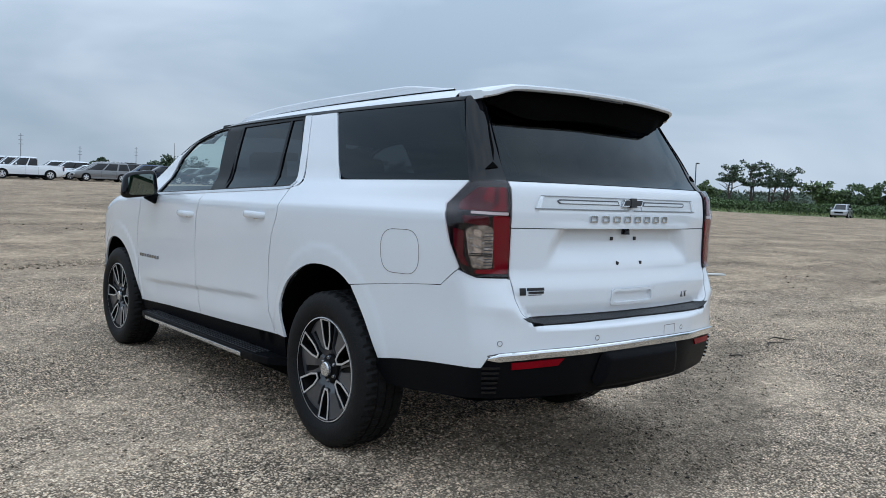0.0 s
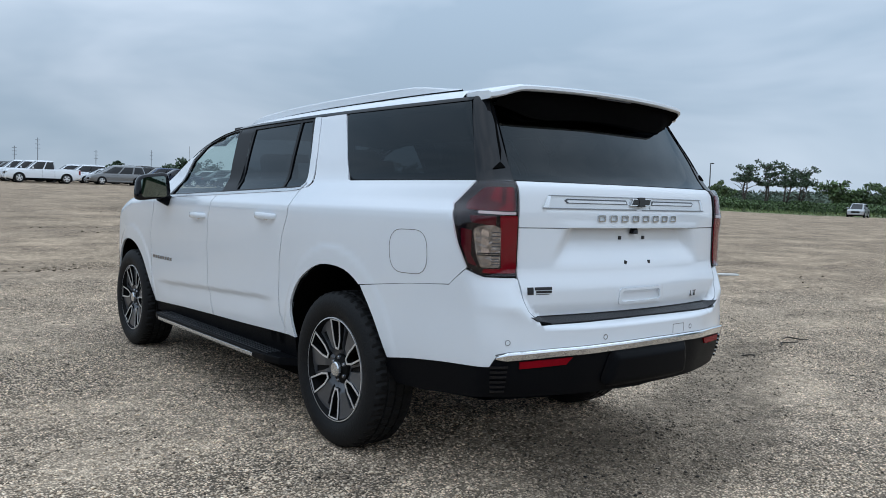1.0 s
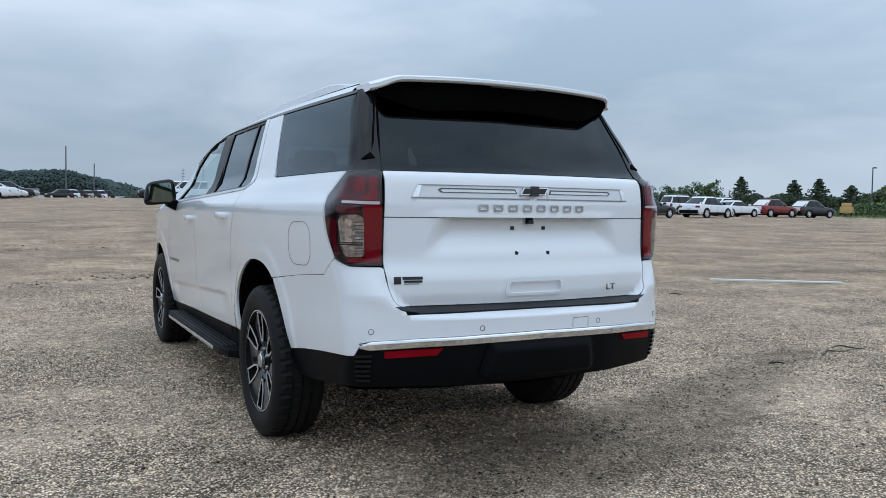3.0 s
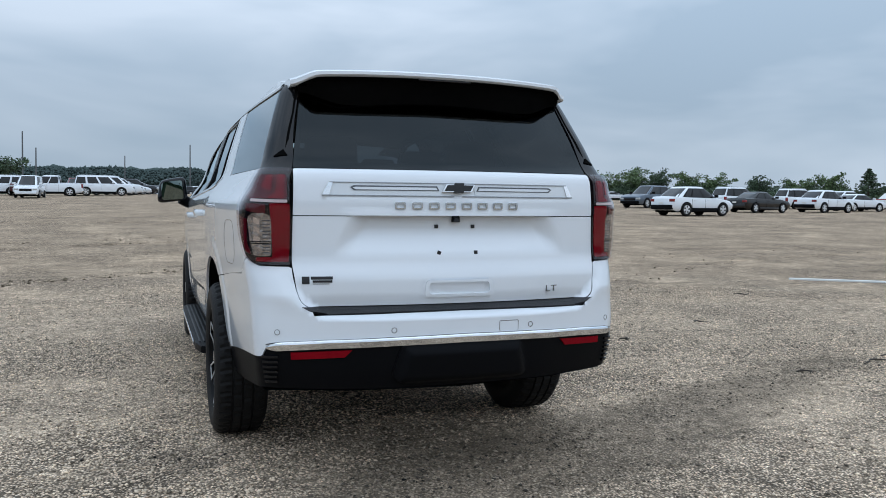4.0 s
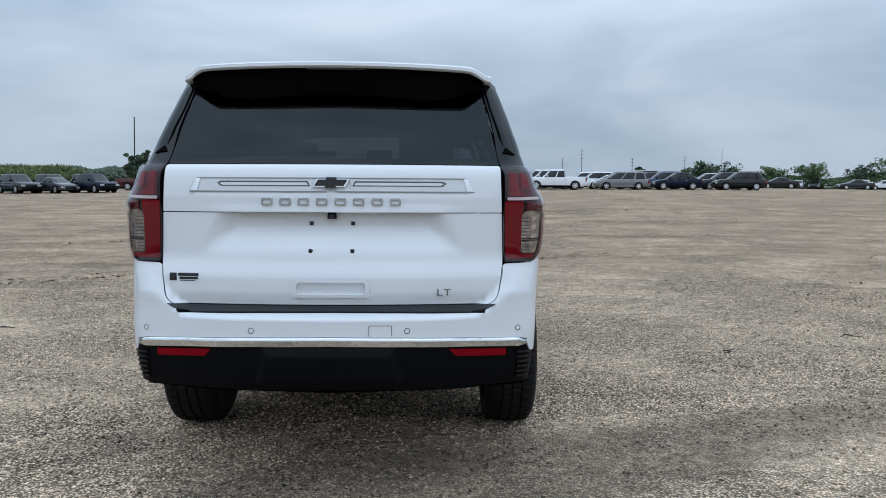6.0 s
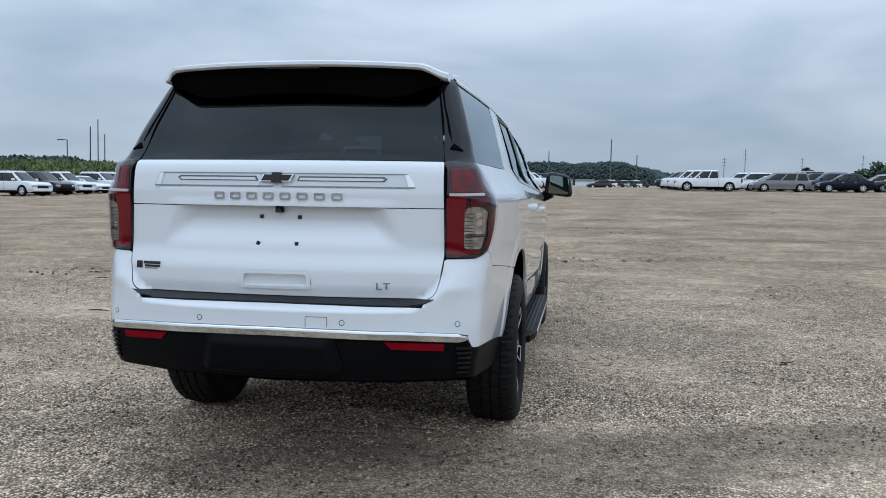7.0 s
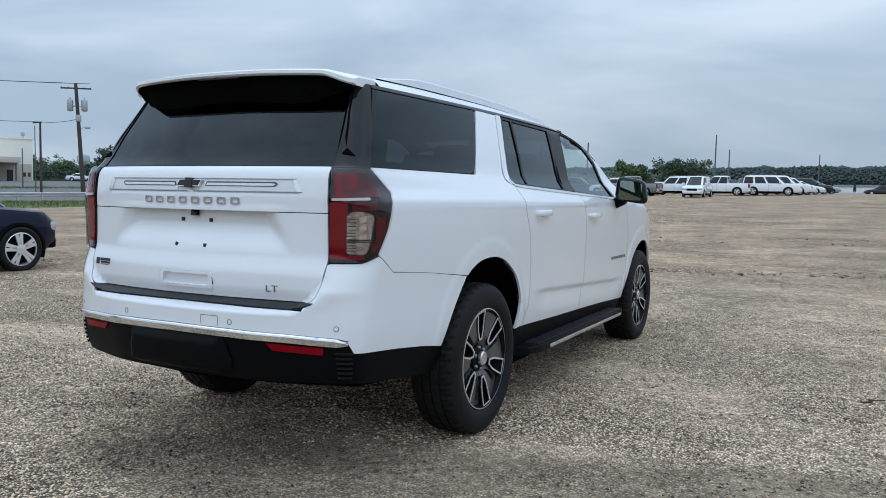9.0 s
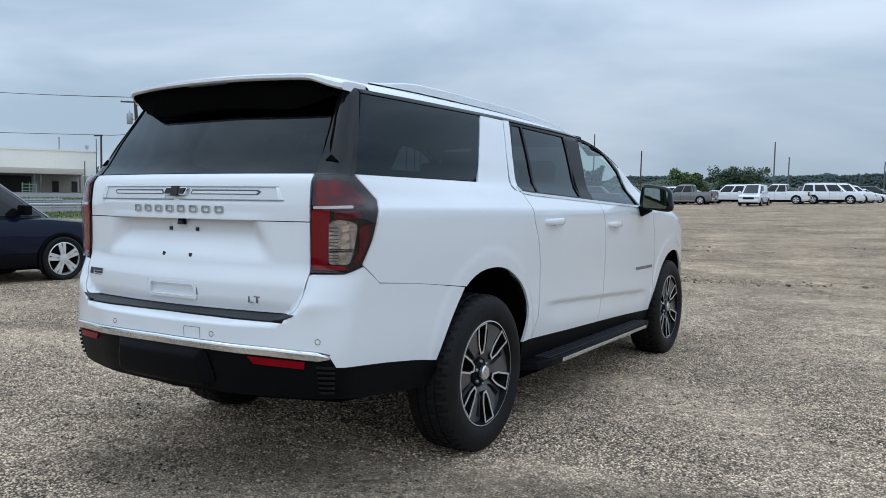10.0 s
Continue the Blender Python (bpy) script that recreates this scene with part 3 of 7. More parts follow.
    for s in ((1, -1) if both else (-1,) if left else (1,)):
        me = bpy.data.meshes.new(name)
        if s == 1:
            me.from_pydata(verts, [], faces)
            ln = loop_n
        else:
            me.from_pydata([(-x, y, z) for x, y, z in verts], [], [f[::-1] for f in faces])
            ln, k = [], 0
            for f in faces:
                ln += [(-a, b, c) for a, b, c in loop_n[k:k + len(f)][::-1]]
                k += len(f)
        me.polygons.foreach_set("use_smooth", [True] * len(me.polygons))
        me.normals_split_custom_set(ln)
        me.materials.append(material)
        ob = new(name, me)
        if parent is not None:
            ob.parent = parent[0 if s == 1 else 1] if isinstance(parent, (list, tuple)) else parent
        if label:
            tagged(ob, label)
        done.append(ob)
    return done if both else done[0]


def skin_box(name, u0, u1, v0, v1, proj, material, parent, thick, lift=0.0, r=0.0, **more):
    """A small raised piece that follows the skin."""
    pts = [(u0, v0), (u1, v0), (u1, v1), (u0, v1)]
    return panel(name, fillet(pts, r) if r else pts, proj, material, parent, thick=thick, lift=lift, res=0.02, **more)


# ---- ground ----
def build_ground():
    radii = [0.0] + list(np.geomspace(0.6, 4200, 120))
    n = 200
    verts, faces = [(0.0, -2.0, 0.0)], []
    for r in radii[1:]:
        a = np.arange(n) * 2 * np.pi / n
        x, y = r * np.sin(a), -2 + r * np.cos(a)
        z = land(x, y)
        if 7 < r < 120:
            z = z + np.array([0.05 * min(1, (r - 7) / 8) * noise.noise((px * 0.22, py * 0.30, 3.1)) for px, py in zip(x, y)])
        verts += list(zip(x.tolist(), y.tolist(), z.tolist()))
    for k in range(n):
        faces.append((0, 1 + k, 1 + (k + 1) % n))
    for i in range(len(radii) - 2):
        a, b = 1 + i * n, 1 + (i + 1) * n
        for k in range(n):
            j = (k + 1) % n
            faces.append((a + k, b + k, b + j, a + j))
    ob = link_mesh("ground", verts, faces, GROUND, smooth=True)
    return tagged(ob, "pale grey-brown gravel lot with dirt tracks and ruts", "ground", kind="structure")


build_ground()


# ---- the white car ----
car = tagged(new("suv"), "white full-size SUV with black lower trim standing on gravel", "car")

ARCH_R = [(-.425, .545), (-.36, .67), (-.295, .775), (-.205, .888), (-.075, .955), (.10, .969), (.245, .938), (.40, .852), (.485, .75), (.508, .655), (.475, .508)]
ARCH_F = [(2.915, .475), (2.985, .60), (3.06, .70), (3.17, .81), (3.33, .895), (3.50, .918), (3.66, .885), (3.78, .80), (3.85, .69), (3.89, .56), (3.90, .45)]
BELT = lambda y: 1.372 - .036 * (y - .49)
SILL = lambda y: .513 - .026 * (y - .44)


def arc_smooth(points, steps=3):
    """A smooth line through points."""
    p = [Vector(q) for q in points]
    out = []
    for i in range(len(p) - 1):
        a, b, c, d = p[max(i - 1, 0)], p[i], p[i + 1], p[min(i + 2, len(p) - 1)]
        for k in range(steps):
            t = k / steps
            out.append(tuple(0.5 * (2 * b + (c - a) * t + (2 * a - 5 * b + 4 * c - d) * t * t + (3 * b - a - 3 * c + d) * t ** 3)))
    return out + [tuple(p[-1])]


ARCH_R, ARCH_F = arc_smooth(ARCH_R), arc_smooth(ARCH_F)
CUT_F = [(2.905, .44), (2.915, .62), (2.92, .80), (2.90, 1.02), (2.83, 1.16), (2.80, 1.27)]
CUT_M = [(1.69, .482), (1.735, .60), (1.745, .75), (1.735, .945), (1.695, 1.17), (1.655, 1.26), (1.625, BELT(1.62))]
CUT_R = [(.555, .513), (.61, .56), (.655, .64), (.66, .75), (.635, .955), (.594, 1.09), (.528, 1.214), (.515, 1.29), (.505, BELT(.5))]
G = .0035


def shift(line, d):
    return [(y + d, z) for y, z in line]


def build_sides():
    # front wing, two doors and the rear quarter on each side
    crest = lambda y, x: (y, float(on_top(np.array([x]), np.array([y]))[0, 2]) - .001)
    nose = [(3.96, .46), (4.02, .70), (4.04, .88), (4.03, .98), crest(3.93, .865), crest(3.80, .912), crest(3.65, .931), crest(3.5, .942), crest(3.35, .940), crest(3.2, .937), (2.98, 1.282), (2.80, 1.285)]
    panel("front_wing", ARCH_F + nose[:-1] + shift(CUT_F[::-1], G) , on_side, WHITE, car, both=True, res=.03)
    fd = panel("front_door", shift(CUT_F, -G) + [(2.72, BELT(2.72)), (2.3, BELT(2.3)), (1.9, BELT(1.9))] + shift(CUT_M[::-1], G) + [(2.3, SILL(2.3))],
               on_side, WHITE, car, both=True, res=.016)
    rd = panel("rear_door", shift(CUT_M, -G) + [(1.2, BELT(1.2)), (.8, BELT(.8))] + shift(CUT_R[::-1], G) + [(1.2, SILL(1.2))],
               on_side, WHITE, car, both=True, res=.016)
    quarter = (shift(CUT_R, -G) + [(.425, 1.385), (.412, 1.41), (.468, 1.577), (.55, 1.775), (.57, 1.80), (.292, 1.803), (.17, 1.61), (.072, 1.445)] + [(.055, 1.425), (.03, 1.421), (-.5, 1.423), (-.965, 1.424)]
               + [(-.955, 1.405), (-.884, 1.314), (-.915, 1.23), (-.950, 1.147), (-.99, 1.047), (-.985, 1.036), (-.881, .957), (-.6, .933), (-.215, .890)]
               + [p for p in ARCH_R if p[1] >= .885 or p[0] > 0] + [(.50, .51)])
    fuel = fillet([(-.46, .977), (-.74, .982), (-.74, 1.192), (-.46, 1.188)], .10, 8)
    quart = panel("quarter_panel", quarter, on_side, WHITE, car, both=True, res=.028, label="white rear quarter with a rounded fuel flap")
    ring_in = fillet([(-.4625, .9795), (-.7375, .9845), (-.7375, 1.1895), (-.4625, 1.1855)], .0985, 8)
    panel("fuel_flap_gap", fuel, on_side, BADGE_GREY, quart[1], holes=[ring_in], lift=.0012, thick=.001, res=.02, left=True)
    # door handles
    for doors, y0, z0 in ((fd, 1.74, 1.171), (rd, .672, 1.203)):
        for s, d in zip((1, -1), doors):
            x = float(on_side(np.array([y0 + .13]), np.array([z0]))[0, 0])
            bm = bmesh.new()
            n = 14
            rings = []
            for i in range(n + 1):
                t = i / n
                y = y0 + .27 * t
                out = .040 * (1 - (2 * t - 1) ** 4) + .004
                hw = .017 + .005 * math.sin(math.pi * t)
                c = (x - .012 + out, y, z0 + .003 * t)
                rings.append([bm.verts.new((s * (c[0] + .010 * math.cos(a)), c[1], c[2] + hw * math.sin(a))) for a in np.linspace(0, 2 * np.pi, 10, endpoint=False)])
            for a, b in zip(rings, rings[1:]):
                for k in range(10):
                    bm.faces.new((a[k], a[(k + 1) % 10], b[(k + 1) % 10], b[k]))
            bm.faces.new(rings[0]), bm.faces.new(rings[-1])
            part("door_handle", bm, WHITE, d)
            cup = bmesh.new()
            bmesh.ops.create_uvsphere(cup, u_segments=16, v_segments=10, radius=1.0)
            moved(cup, pose(s * (x - .006), y0 + .135, z0 - .004) @ Matrix.Diagonal((.010, .085, .026, 1)))
            part("handle_cup", cup, SATIN, d, "grey recess behind the handle")
    # side glass, from front to rear
    fw = [(2.53, 1.302), (2.505, 1.34), (2.38, 1.58), (2.19, 1.706), (2.0, 1.762), (1.85, 1.784), (1.705, 1.792), (1.575, 1.350), (1.60, BELT(1.60) + .006)]
    fw_in = [(2.495, 1.316), (2.468, 1.385), (2.362, 1.570), (2.182, 1.692), (2.0, 1.748), (1.85, 1.771), (1.718, 1.779), (1.60, BELT(1.60) + .016)]
    panel("window_surround", fw, on_side, TRIM_SATIN, fd, holes=[fw_in], both=True, lift=-.004, res=.03)
    for g in panel("door_window", fw_in, on_side, CLEAR, fd, both=True, lift=-.012, thick=.004, res=.06):
        g.visible_shadow = False
    bp = [(1.575, 1.350), (1.703, 1.793), (1.485, 1.798), (1.405, BELT(1.4) + .006)]
    rw = [(1.405, BELT(1.4) + .006), (1.485, 1.798), (.60, 1.806), (.462, 1.577), (.43, 1.44), (.455, 1.392), (.50, BELT(.5) + .006)]
    main = [(1.380, BELT(1.37) + .02), (1.450, 1.772), (.822, 1.784), (.762, BELT(.76) + .02)]
    small = [(.735, BELT(.74) + .02), (.795, 1.784), (.672, 1.786), (.545, 1.55), (.512, 1.42), (.53, BELT(.5) + .022)]
    panel("door_pillar", bp, on_side, TRIM_SATIN, rd, both=True, lift=-.003, res=.05)
    panel("window_surround", rw, on_side, TRIM_SATIN, rd, holes=[main, small], both=True, lift=-.004, res=.03)
    for o in (main, small):
        for g in panel("door_window", o, on_side, PRIVACY, rd, both=True, lift=-.011, thick=.004, res=.06):
            g.visible_shadow = False
    # white door edge round the rear door's glass, with a bright strip inside it
    edge = [(.462, 1.377), (.428, 1.41), (.474, 1.577), (.556, 1.775), (.573, 1.802), (.645, 1.806), (.545, 1.577), (.497, 1.41), (.52, 1.385)]
    panel("door_edge", edge, on_side, WHITE, rd, both=True, lift=.001, res=.03)
    strip = [(2.56, BELT(2.56) - .012), (2.56, BELT(2.56) + .006), (.60, BELT(.6) + .006), (.515, BELT(.5) + .008), (.478, BELT(.5) + .040), (.470, BELT(.5) + .030), (.50, BELT(.5) - .004), (.60, BELT(.6) - .010)]
    panel("belt_strip", strip, on_side, SATIN, car, both=True, lift=.004, thick=.012, res=.03, label="bright strip below the side windows")
    qw = fillet([(.280, 1.797), (.062, 1.430), (-.955, 1.430), (-.772, 1.797)], [.02, .035, .012, .012])
    inn = fillet([(.235, 1.770), (.030, 1.462), (-.920, 1.462), (-.770, 1.770)], [.02, .035, .01, .01])
    panel("window_surround", qw, on_side, BLACK_PLASTIC, quart, holes=[inn], both=True, lift=-.014, res=.03)
    for g in panel("quarter_window", fillet([(.279, 1.800), (.060, 1.4275), (-.962, 1.4275), (-.772, 1.800)], [.03, .085, .006, .006]), on_side, PRIVACY, quart, both=True, lift=-.003, thick=.005, res=.04):
        g.visible_shadow = False
    # black strip between the side glass and the roof
    top = [(2.42, 1.60), (2.22, 1.722), (2.0, 1.782), (1.8, 1.803), (1.5, 1.812), (.6, 1.820), (-.2, 1.820), (-.775, 1.818), (-.772, 1.801), (-.2, 1.801), (.6, 1.804), (1.5, 1.796), (1.8, 1.788), (2.0, 1.765), (2.2, 1.705)]
    panel("roof_edge_trim", top, on_side, BLACK_GLOSS, car, both=True, lift=.002, thick=.008, res=.04)
    # corner pillars between the side glass and the rear glass
    a = lambda x, y: turn_of(x, y)
    cp = [(a(.852, -.968), 1.420), (a(.738, -1.088), 1.420), (a(.722, -1.062), 1.436), (a(.668, -.862), 1.765), (a(.660, -.82), 1.82), (a(.712, -.775), 1.822), (a(.713, -.772), 1.80)]
    panel("corner_pillar", cp, on_round, BLACK_GLOSS, car, both=True, lift=.001, res=.03)
    slit = [(a(.678, -.85), 1.800), (a(.687, -.845), 1.803), (a(.713, -.92), 1.68), (a(.752, -1.00), 1.545), (a(.752, -1.01), 1.515), (a(.744, -1.00), 1.56), (a(.703, -.92), 1.68)]
    panel("pillar_slit", slit, on_round, SHADOW, car, both=True, lift=.003, thick=.004, res=.02)
    panel("pillar_fin", [(a(.748, -1.035), 1.482), (a(.792, -1.005), 1.474), (a(.768, -1.02), 1.507)], on_round, SHADOW, car, both=True, lift=.006, thick=.008, res=.02)


def build_rear():
    a = turn_of
    lamp = [(a(.852, -.972), 1.414), (a(.905, -.886), 1.314), (a(.928, -.955), 1.147), (a(.912, -.998), 1.046), (a(.889, -1.032), 1.016), (a(.86, -1.05), 1.006), (a(.744, -1.123), 1.004), (a(.737, -1.12), 1.20), (a(.729, -1.09), 1.413)]
    swell = lambda p: .006 * sstep(.79, .885, np.abs(p[:, 0])) * (1 - sstep(1.215, 1.30, p[:, 2])) * sstep(1.0, 1.07, p[:, 2])
    lamps = panel("tail_lamp", lamp, on_round, SMOKE, car, both=True, thick=.075, lift=.006, res=.025, dent=swell, label="smoked red and clear tail lamp")

    def piece(name, pts, mat, lift, lab=""):
        panel(name, pts, on_round, mat, lamps, both=True, lift=lift, thick=.004, res=.02, dent=swell, label=lab)
    piece("red_upper_lens", fillet([(a(.748, -1.11), 1.290), (a(.742, -1.09), 1.392), (a(.835, -1.02), 1.392), (a(.878, -.95), 1.322), (a(.886, -.96), 1.290)], .012), RED_DEEP, .009)
    piece("red_upper_lens", fillet([(a(.756, -1.10), 1.292), (a(.752, -1.09), 1.392), (a(.772, -1.075), 1.392), (a(.779, -1.08), 1.315), (a(.80, -1.065), 1.300), (a(.80, -1.065), 1.292)], .004), RED_LENS, .011)
    piece("red_upper_lens", fillet([(a(.792, -1.07), 1.322), (a(.786, -1.065), 1.390), (a(.806, -1.05), 1.390), (a(.828, -1.04), 1.338)], .006), RED_LENS, .011)
    piece("red_side_lens", fillet([(a(.812, -1.06), 1.226), (a(.808, -1.06), 1.268), (a(.884, -.985), 1.268), (a(.890, -1.0), 1.240)], .006), RED_DEEP, .010)
    piece("lamp_bar", fillet([(a(.748, -1.11), 1.274), (a(.748, -1.11), 1.287), (a(.866, -1.015), 1.287), (a(.866, -1.015), 1.275)], .004), LENS_BAR, .012)
    piece("red_lower_lens", fillet([(a(.750, -1.12), 1.018), (a(.746, -1.12), 1.270), (a(.803, -1.075), 1.270), (a(.806, -1.09), 1.040), (a(.87, -1.05), 1.038), (a(.872, -1.05), 1.020)], .006), RED_LENS, .010)
    piece("clear_lens", fillet([(a(.808, -1.085), 1.044), (a(.806, -1.085), 1.215), (a(.826, -1.065), 1.232), (a(.878, -1.03), 1.226), (a(.896, -1.015), 1.205), (a(.890, -1.03), 1.10), (a(.880, -1.045), 1.044)], .012), REFLECT, .010, "clear reversing lamp")
    # facets of the bowl behind the clear lens
    for zc in (1.120, 1.160, 1.200):
        piece("lamp_facet", [(a(.848, -1.055), zc - .022), (a(.842, -1.055), zc + .004), (a(.868, -1.04), zc + .014), (a(.874, -1.04), zc - .010)], BOWL_SHINE, .0108)
    for z in (1.056, 1.068, 1.080, 1.092, 1.106, 1.120, 1.134, 1.148, 1.164, 1.180, 1.196):
        piece("lens_rib", [(a(.812, -1.085), z), (a(.811, -1.085), z + .004), (a(.838, -1.065), z + .004), (a(.839, -1.065), z)], SLOT_GREY, .0118)
    for z in (1.096, 1.104):
        piece("lens_rib", [(a(.812, -1.085), z), (a(.811, -1.085), z + .005), (a(.886, -1.03), z + .005), (a(.886, -1.03), z)], BLACK_GLOSS, .0120)
    piece("red_side_lens", fillet([(a(.890, -1.035), 1.050), (a(.900, -1.008), 1.10), (a(.900, -1.01), 1.205), (a(.912, -.96), 1.215), (a(.918, -.97), 1.14), (a(.904, -1.0), 1.062)], .006), RED_DEEP, .010)

    for g in panel("lens_cover", lamp, on_round, LAMP_COVER, lamps, both=True, lift=.016, thick=.010, res=.025, dent=swell):
        g.visible_shadow = False

    # tailgate: window, upper lip, lower skin with its recess
    gate = new("tailgate"); gate.parent = car
    win = [(-.727, 1.428), (-.69, 1.62), (-.655, 1.79), (-.5, 1.82), (.5, 1.82), (.655, 1.79), (.69, 1.62), (.727, 1.428)]
    win_in = [(-.697, 1.462), (-.664, 1.62), (-.632, 1.765), (.632, 1.765), (.664, 1.62), (.697, 1.462)]
    panel("window_surround", win, on_back, BLACK_PLASTIC, gate, holes=[win_in], res=.04, lift=-.014)
    pane_edge = [(-.724, 1.430), (-.687, 1.62), (-.652, 1.79), (.652, 1.79), (.687, 1.62), (.724, 1.430)]
    panel("rear_window", pane_edge, on_back, PRIVACY, gate, res=.05, lift=-.003, thick=.006).visible_shadow = False
    upper = fillet([(-.733, 1.221), (-.727, 1.424), (.727, 1.424), (.733, 1.221)], [.004, .012, .012, .004])

    def lip_dent(p):
        x, z = np.abs(p[:, 0]), p[:, 2]
        edge = np.minimum(np.minimum((z - 1.306), (1.370 - z)), (.605 - .62 * (z - 1.306) - x))
        return -.007 * sstep(-.006, .006, edge) + .006 * (1 - sstep(1.221, 1.25, z)) * (1 - sstep(.45, .62, x))
    panel("upper_gate_panel", upper, on_back, WHITE, gate, res=.022, dent=lip_dent)
    low = fillet([(-.733, 1.217), (-.738, 1.012), (-.722, .90), (-.708, .852), (-.676, .827), (.676, .827), (.708, .852), (.722, .90), (.738, 1.012), (.733, 1.217)], [.004, .02, .04, .03, .03, .03, .03, .04, .02, .004])

    def plate_dent(p):
        x, z = np.abs(p[:, 0]), p[:, 2]
        edge = .445 + .52 * (1.214 - z)
        deep = .047 * (1 - sstep(edge - .055, edge + .055, x)) * sstep(1.035, 1.165, z)
        grip = .016 * (1 - sstep(.140, .156, x)) * sstep(.868, .880, z) * (1 - sstep(.921, .933, z))
        rim = .004 * (1 - sstep(.158, .178, x)) * sstep(.852, .866, z) * (1 - sstep(.933, .948, z))
        return -deep - grip + rim
    gate_edge = [(x, z) for x, z in low if x > .5 and z < 1.0][::-1]
    panel("lower_gate_panel", low, on_back, WHITE, gate, res=.020, dent=plate_dent)
    bez_o = fillet([(-.166, .860), (.166, .860), (.160, .935), (-.160, .935)], .022)
    bez_i = fillet([(-.148, .873), (.148, .873), (.144, .924), (-.144, .924)], .016)
    panel("grip_bezel", bez_o, on_back, WHITE, gate, holes=[bez_i], lift=.008, thick=.012, res=.02)
    part("grip_slot", box(-.075, .085, -1.212, -1.196, .908, .922, .004), SHADOW, gate)
    # bright inlay with two slots and a plain mark between them
    for s in (1, -1):
        panel("inlay", [(s * .618, 1.309), (s * .583, 1.366), (s * .075, 1.369), (s * .085, 1.309)], on_back, INLAY, gate, lift=-.003, thick=.006, res=.03, label="bright silver inlay")
        for z0, z1, w0, w1 in ((1.3065, 1.3105, .612, .610), (1.3645, 1.3675, .580, .577)):
            panel("inlay_edge", [(s * w0, z0), (s * w1, z1), (s * .02, z1), (s * .02, z0)], on_back, INLAY_EDGE, gate, lift=.001, thick=.004, res=.03)
        panel("inlay_end", [(s * .610, 1.311), (s * .582, 1.364), (s * .564, 1.364), (s * .580, 1.311)], on_back, CHROME, gate, lift=.001, thick=.005, res=.03)
        panel("inlay_slot", [(s * .475, 1.332), (s * .49, 1.345), (s * .475, 1.353), (s * .10, 1.353), (s * .09, 1.332)], on_back, SLOT_GREY, gate, lift=-.0005, thick=.004, res=.03)
        panel("inlay_slot_floor", [(s * .466, 1.335), (s * .480, 1.343), (s * .466, 1.3465), (s * .105, 1.3465), (s * .098, 1.335)], on_back, INLAY, gate, lift=.0008, thick=.003, res=.03)
    mark = [(-.070, 1.331), (-.054, 1.357), (.070, 1.357), (.054, 1.331)]
    panel("badge_rim", [(u * 1.12, 1.344 + (v - 1.344) * 1.25) for u, v in mark], on_back, CHROME, gate, lift=.012, thick=.016, res=.02)
    panel("badge", mark, on_back, INK, gate, lift=.016, thick=.006, res=.02, label="black emblem bar with a chrome rim")
    panel("badge_block", [(-.024, 1.323), (-.020, 1.366), (.024, 1.366), (.020, 1.323)], on_back, INK, gate, lift=.0175, thick=.018, res=.02)
    # eight chrome blocks in place of the model lettering
    for i in range(8):
        u = -.272 + i * .0777
        o = fillet([(u - .024, 1.250), (u + .024, 1.250), (u + .024, 1.281), (u - .024, 1.281)], .006, 2)
        h = [(u - .0165, 1.2565), (u + .0165, 1.2565), (u + .0165, 1.2745), (u - .0165, 1.2745)]
        panel("chrome_letter_block", o, on_back, SATIN, gate, holes=[h], lift=.008, thick=.010, res=.02)
    # sockets for the number plate
    for u in (-.089, .089):
        for v in (1.055, 1.172):
            x, y, z = on_back(np.array([u]), np.array([v]))[0]
            d = .047 * float(sstep(1.02, 1.16, v))
            part("plate_socket", moved(box(-.0085, .0085, -.004, .004, -.0085, .0085, .0015), pose(x, y + d - .003, z, 0, 0 if v > 1.1 else 22 * (u < 0), 0)), INK, gate)
    cam_pod = lathe([(.001, -.014), (.013, -.012), (.019, -.002), (.021, .02)], 20)
    part("rear_view_camera", moved(cam_pod, pose(0, -1.168, 1.212, 0, 90, 0)), BLACK_GLOSS, gate)
    # trim letters
    fo = bpy.data.curves.new("trim_letters", "FONT")
    fo.body, fo.size, fo.extrude, fo.space_character = "LT", .042, .003, 1.12
    tmp = new("trim_letters", fo)
    bpy.context.view_layer.update()
    me = bpy.data.meshes.new_from_object(tmp.evaluated_get(bpy.context.evaluated_depsgraph_get()))
    bpy.data.objects.remove(tmp)
    me.materials.clear(); me.materials.append(BADGE_GREY)
    lt = new("trim_letters", me); lt.parent = gate
    lt.matrix_basis = pose(.448, -1.197, .865, 86, 0, 8) @ Matrix.Diagonal((1.35, 1.0, 1.0, 1))
    # dealer decal as plain bars
    for u0, u1, v0, v1 in ((-.700, -.668, .925, .957), (-.662, -.570, .944, .957), (-.655, -.572, .931, .941), (-.655, -.585, .924, .927)):
        skin_box("decal_bar", u0, u1, v0, v1, on_back, INK, gate, .001, .0022)
    # spoiler over the rear window, its ends running down into the roof sides
    bm = bmesh.new()
    rows = []
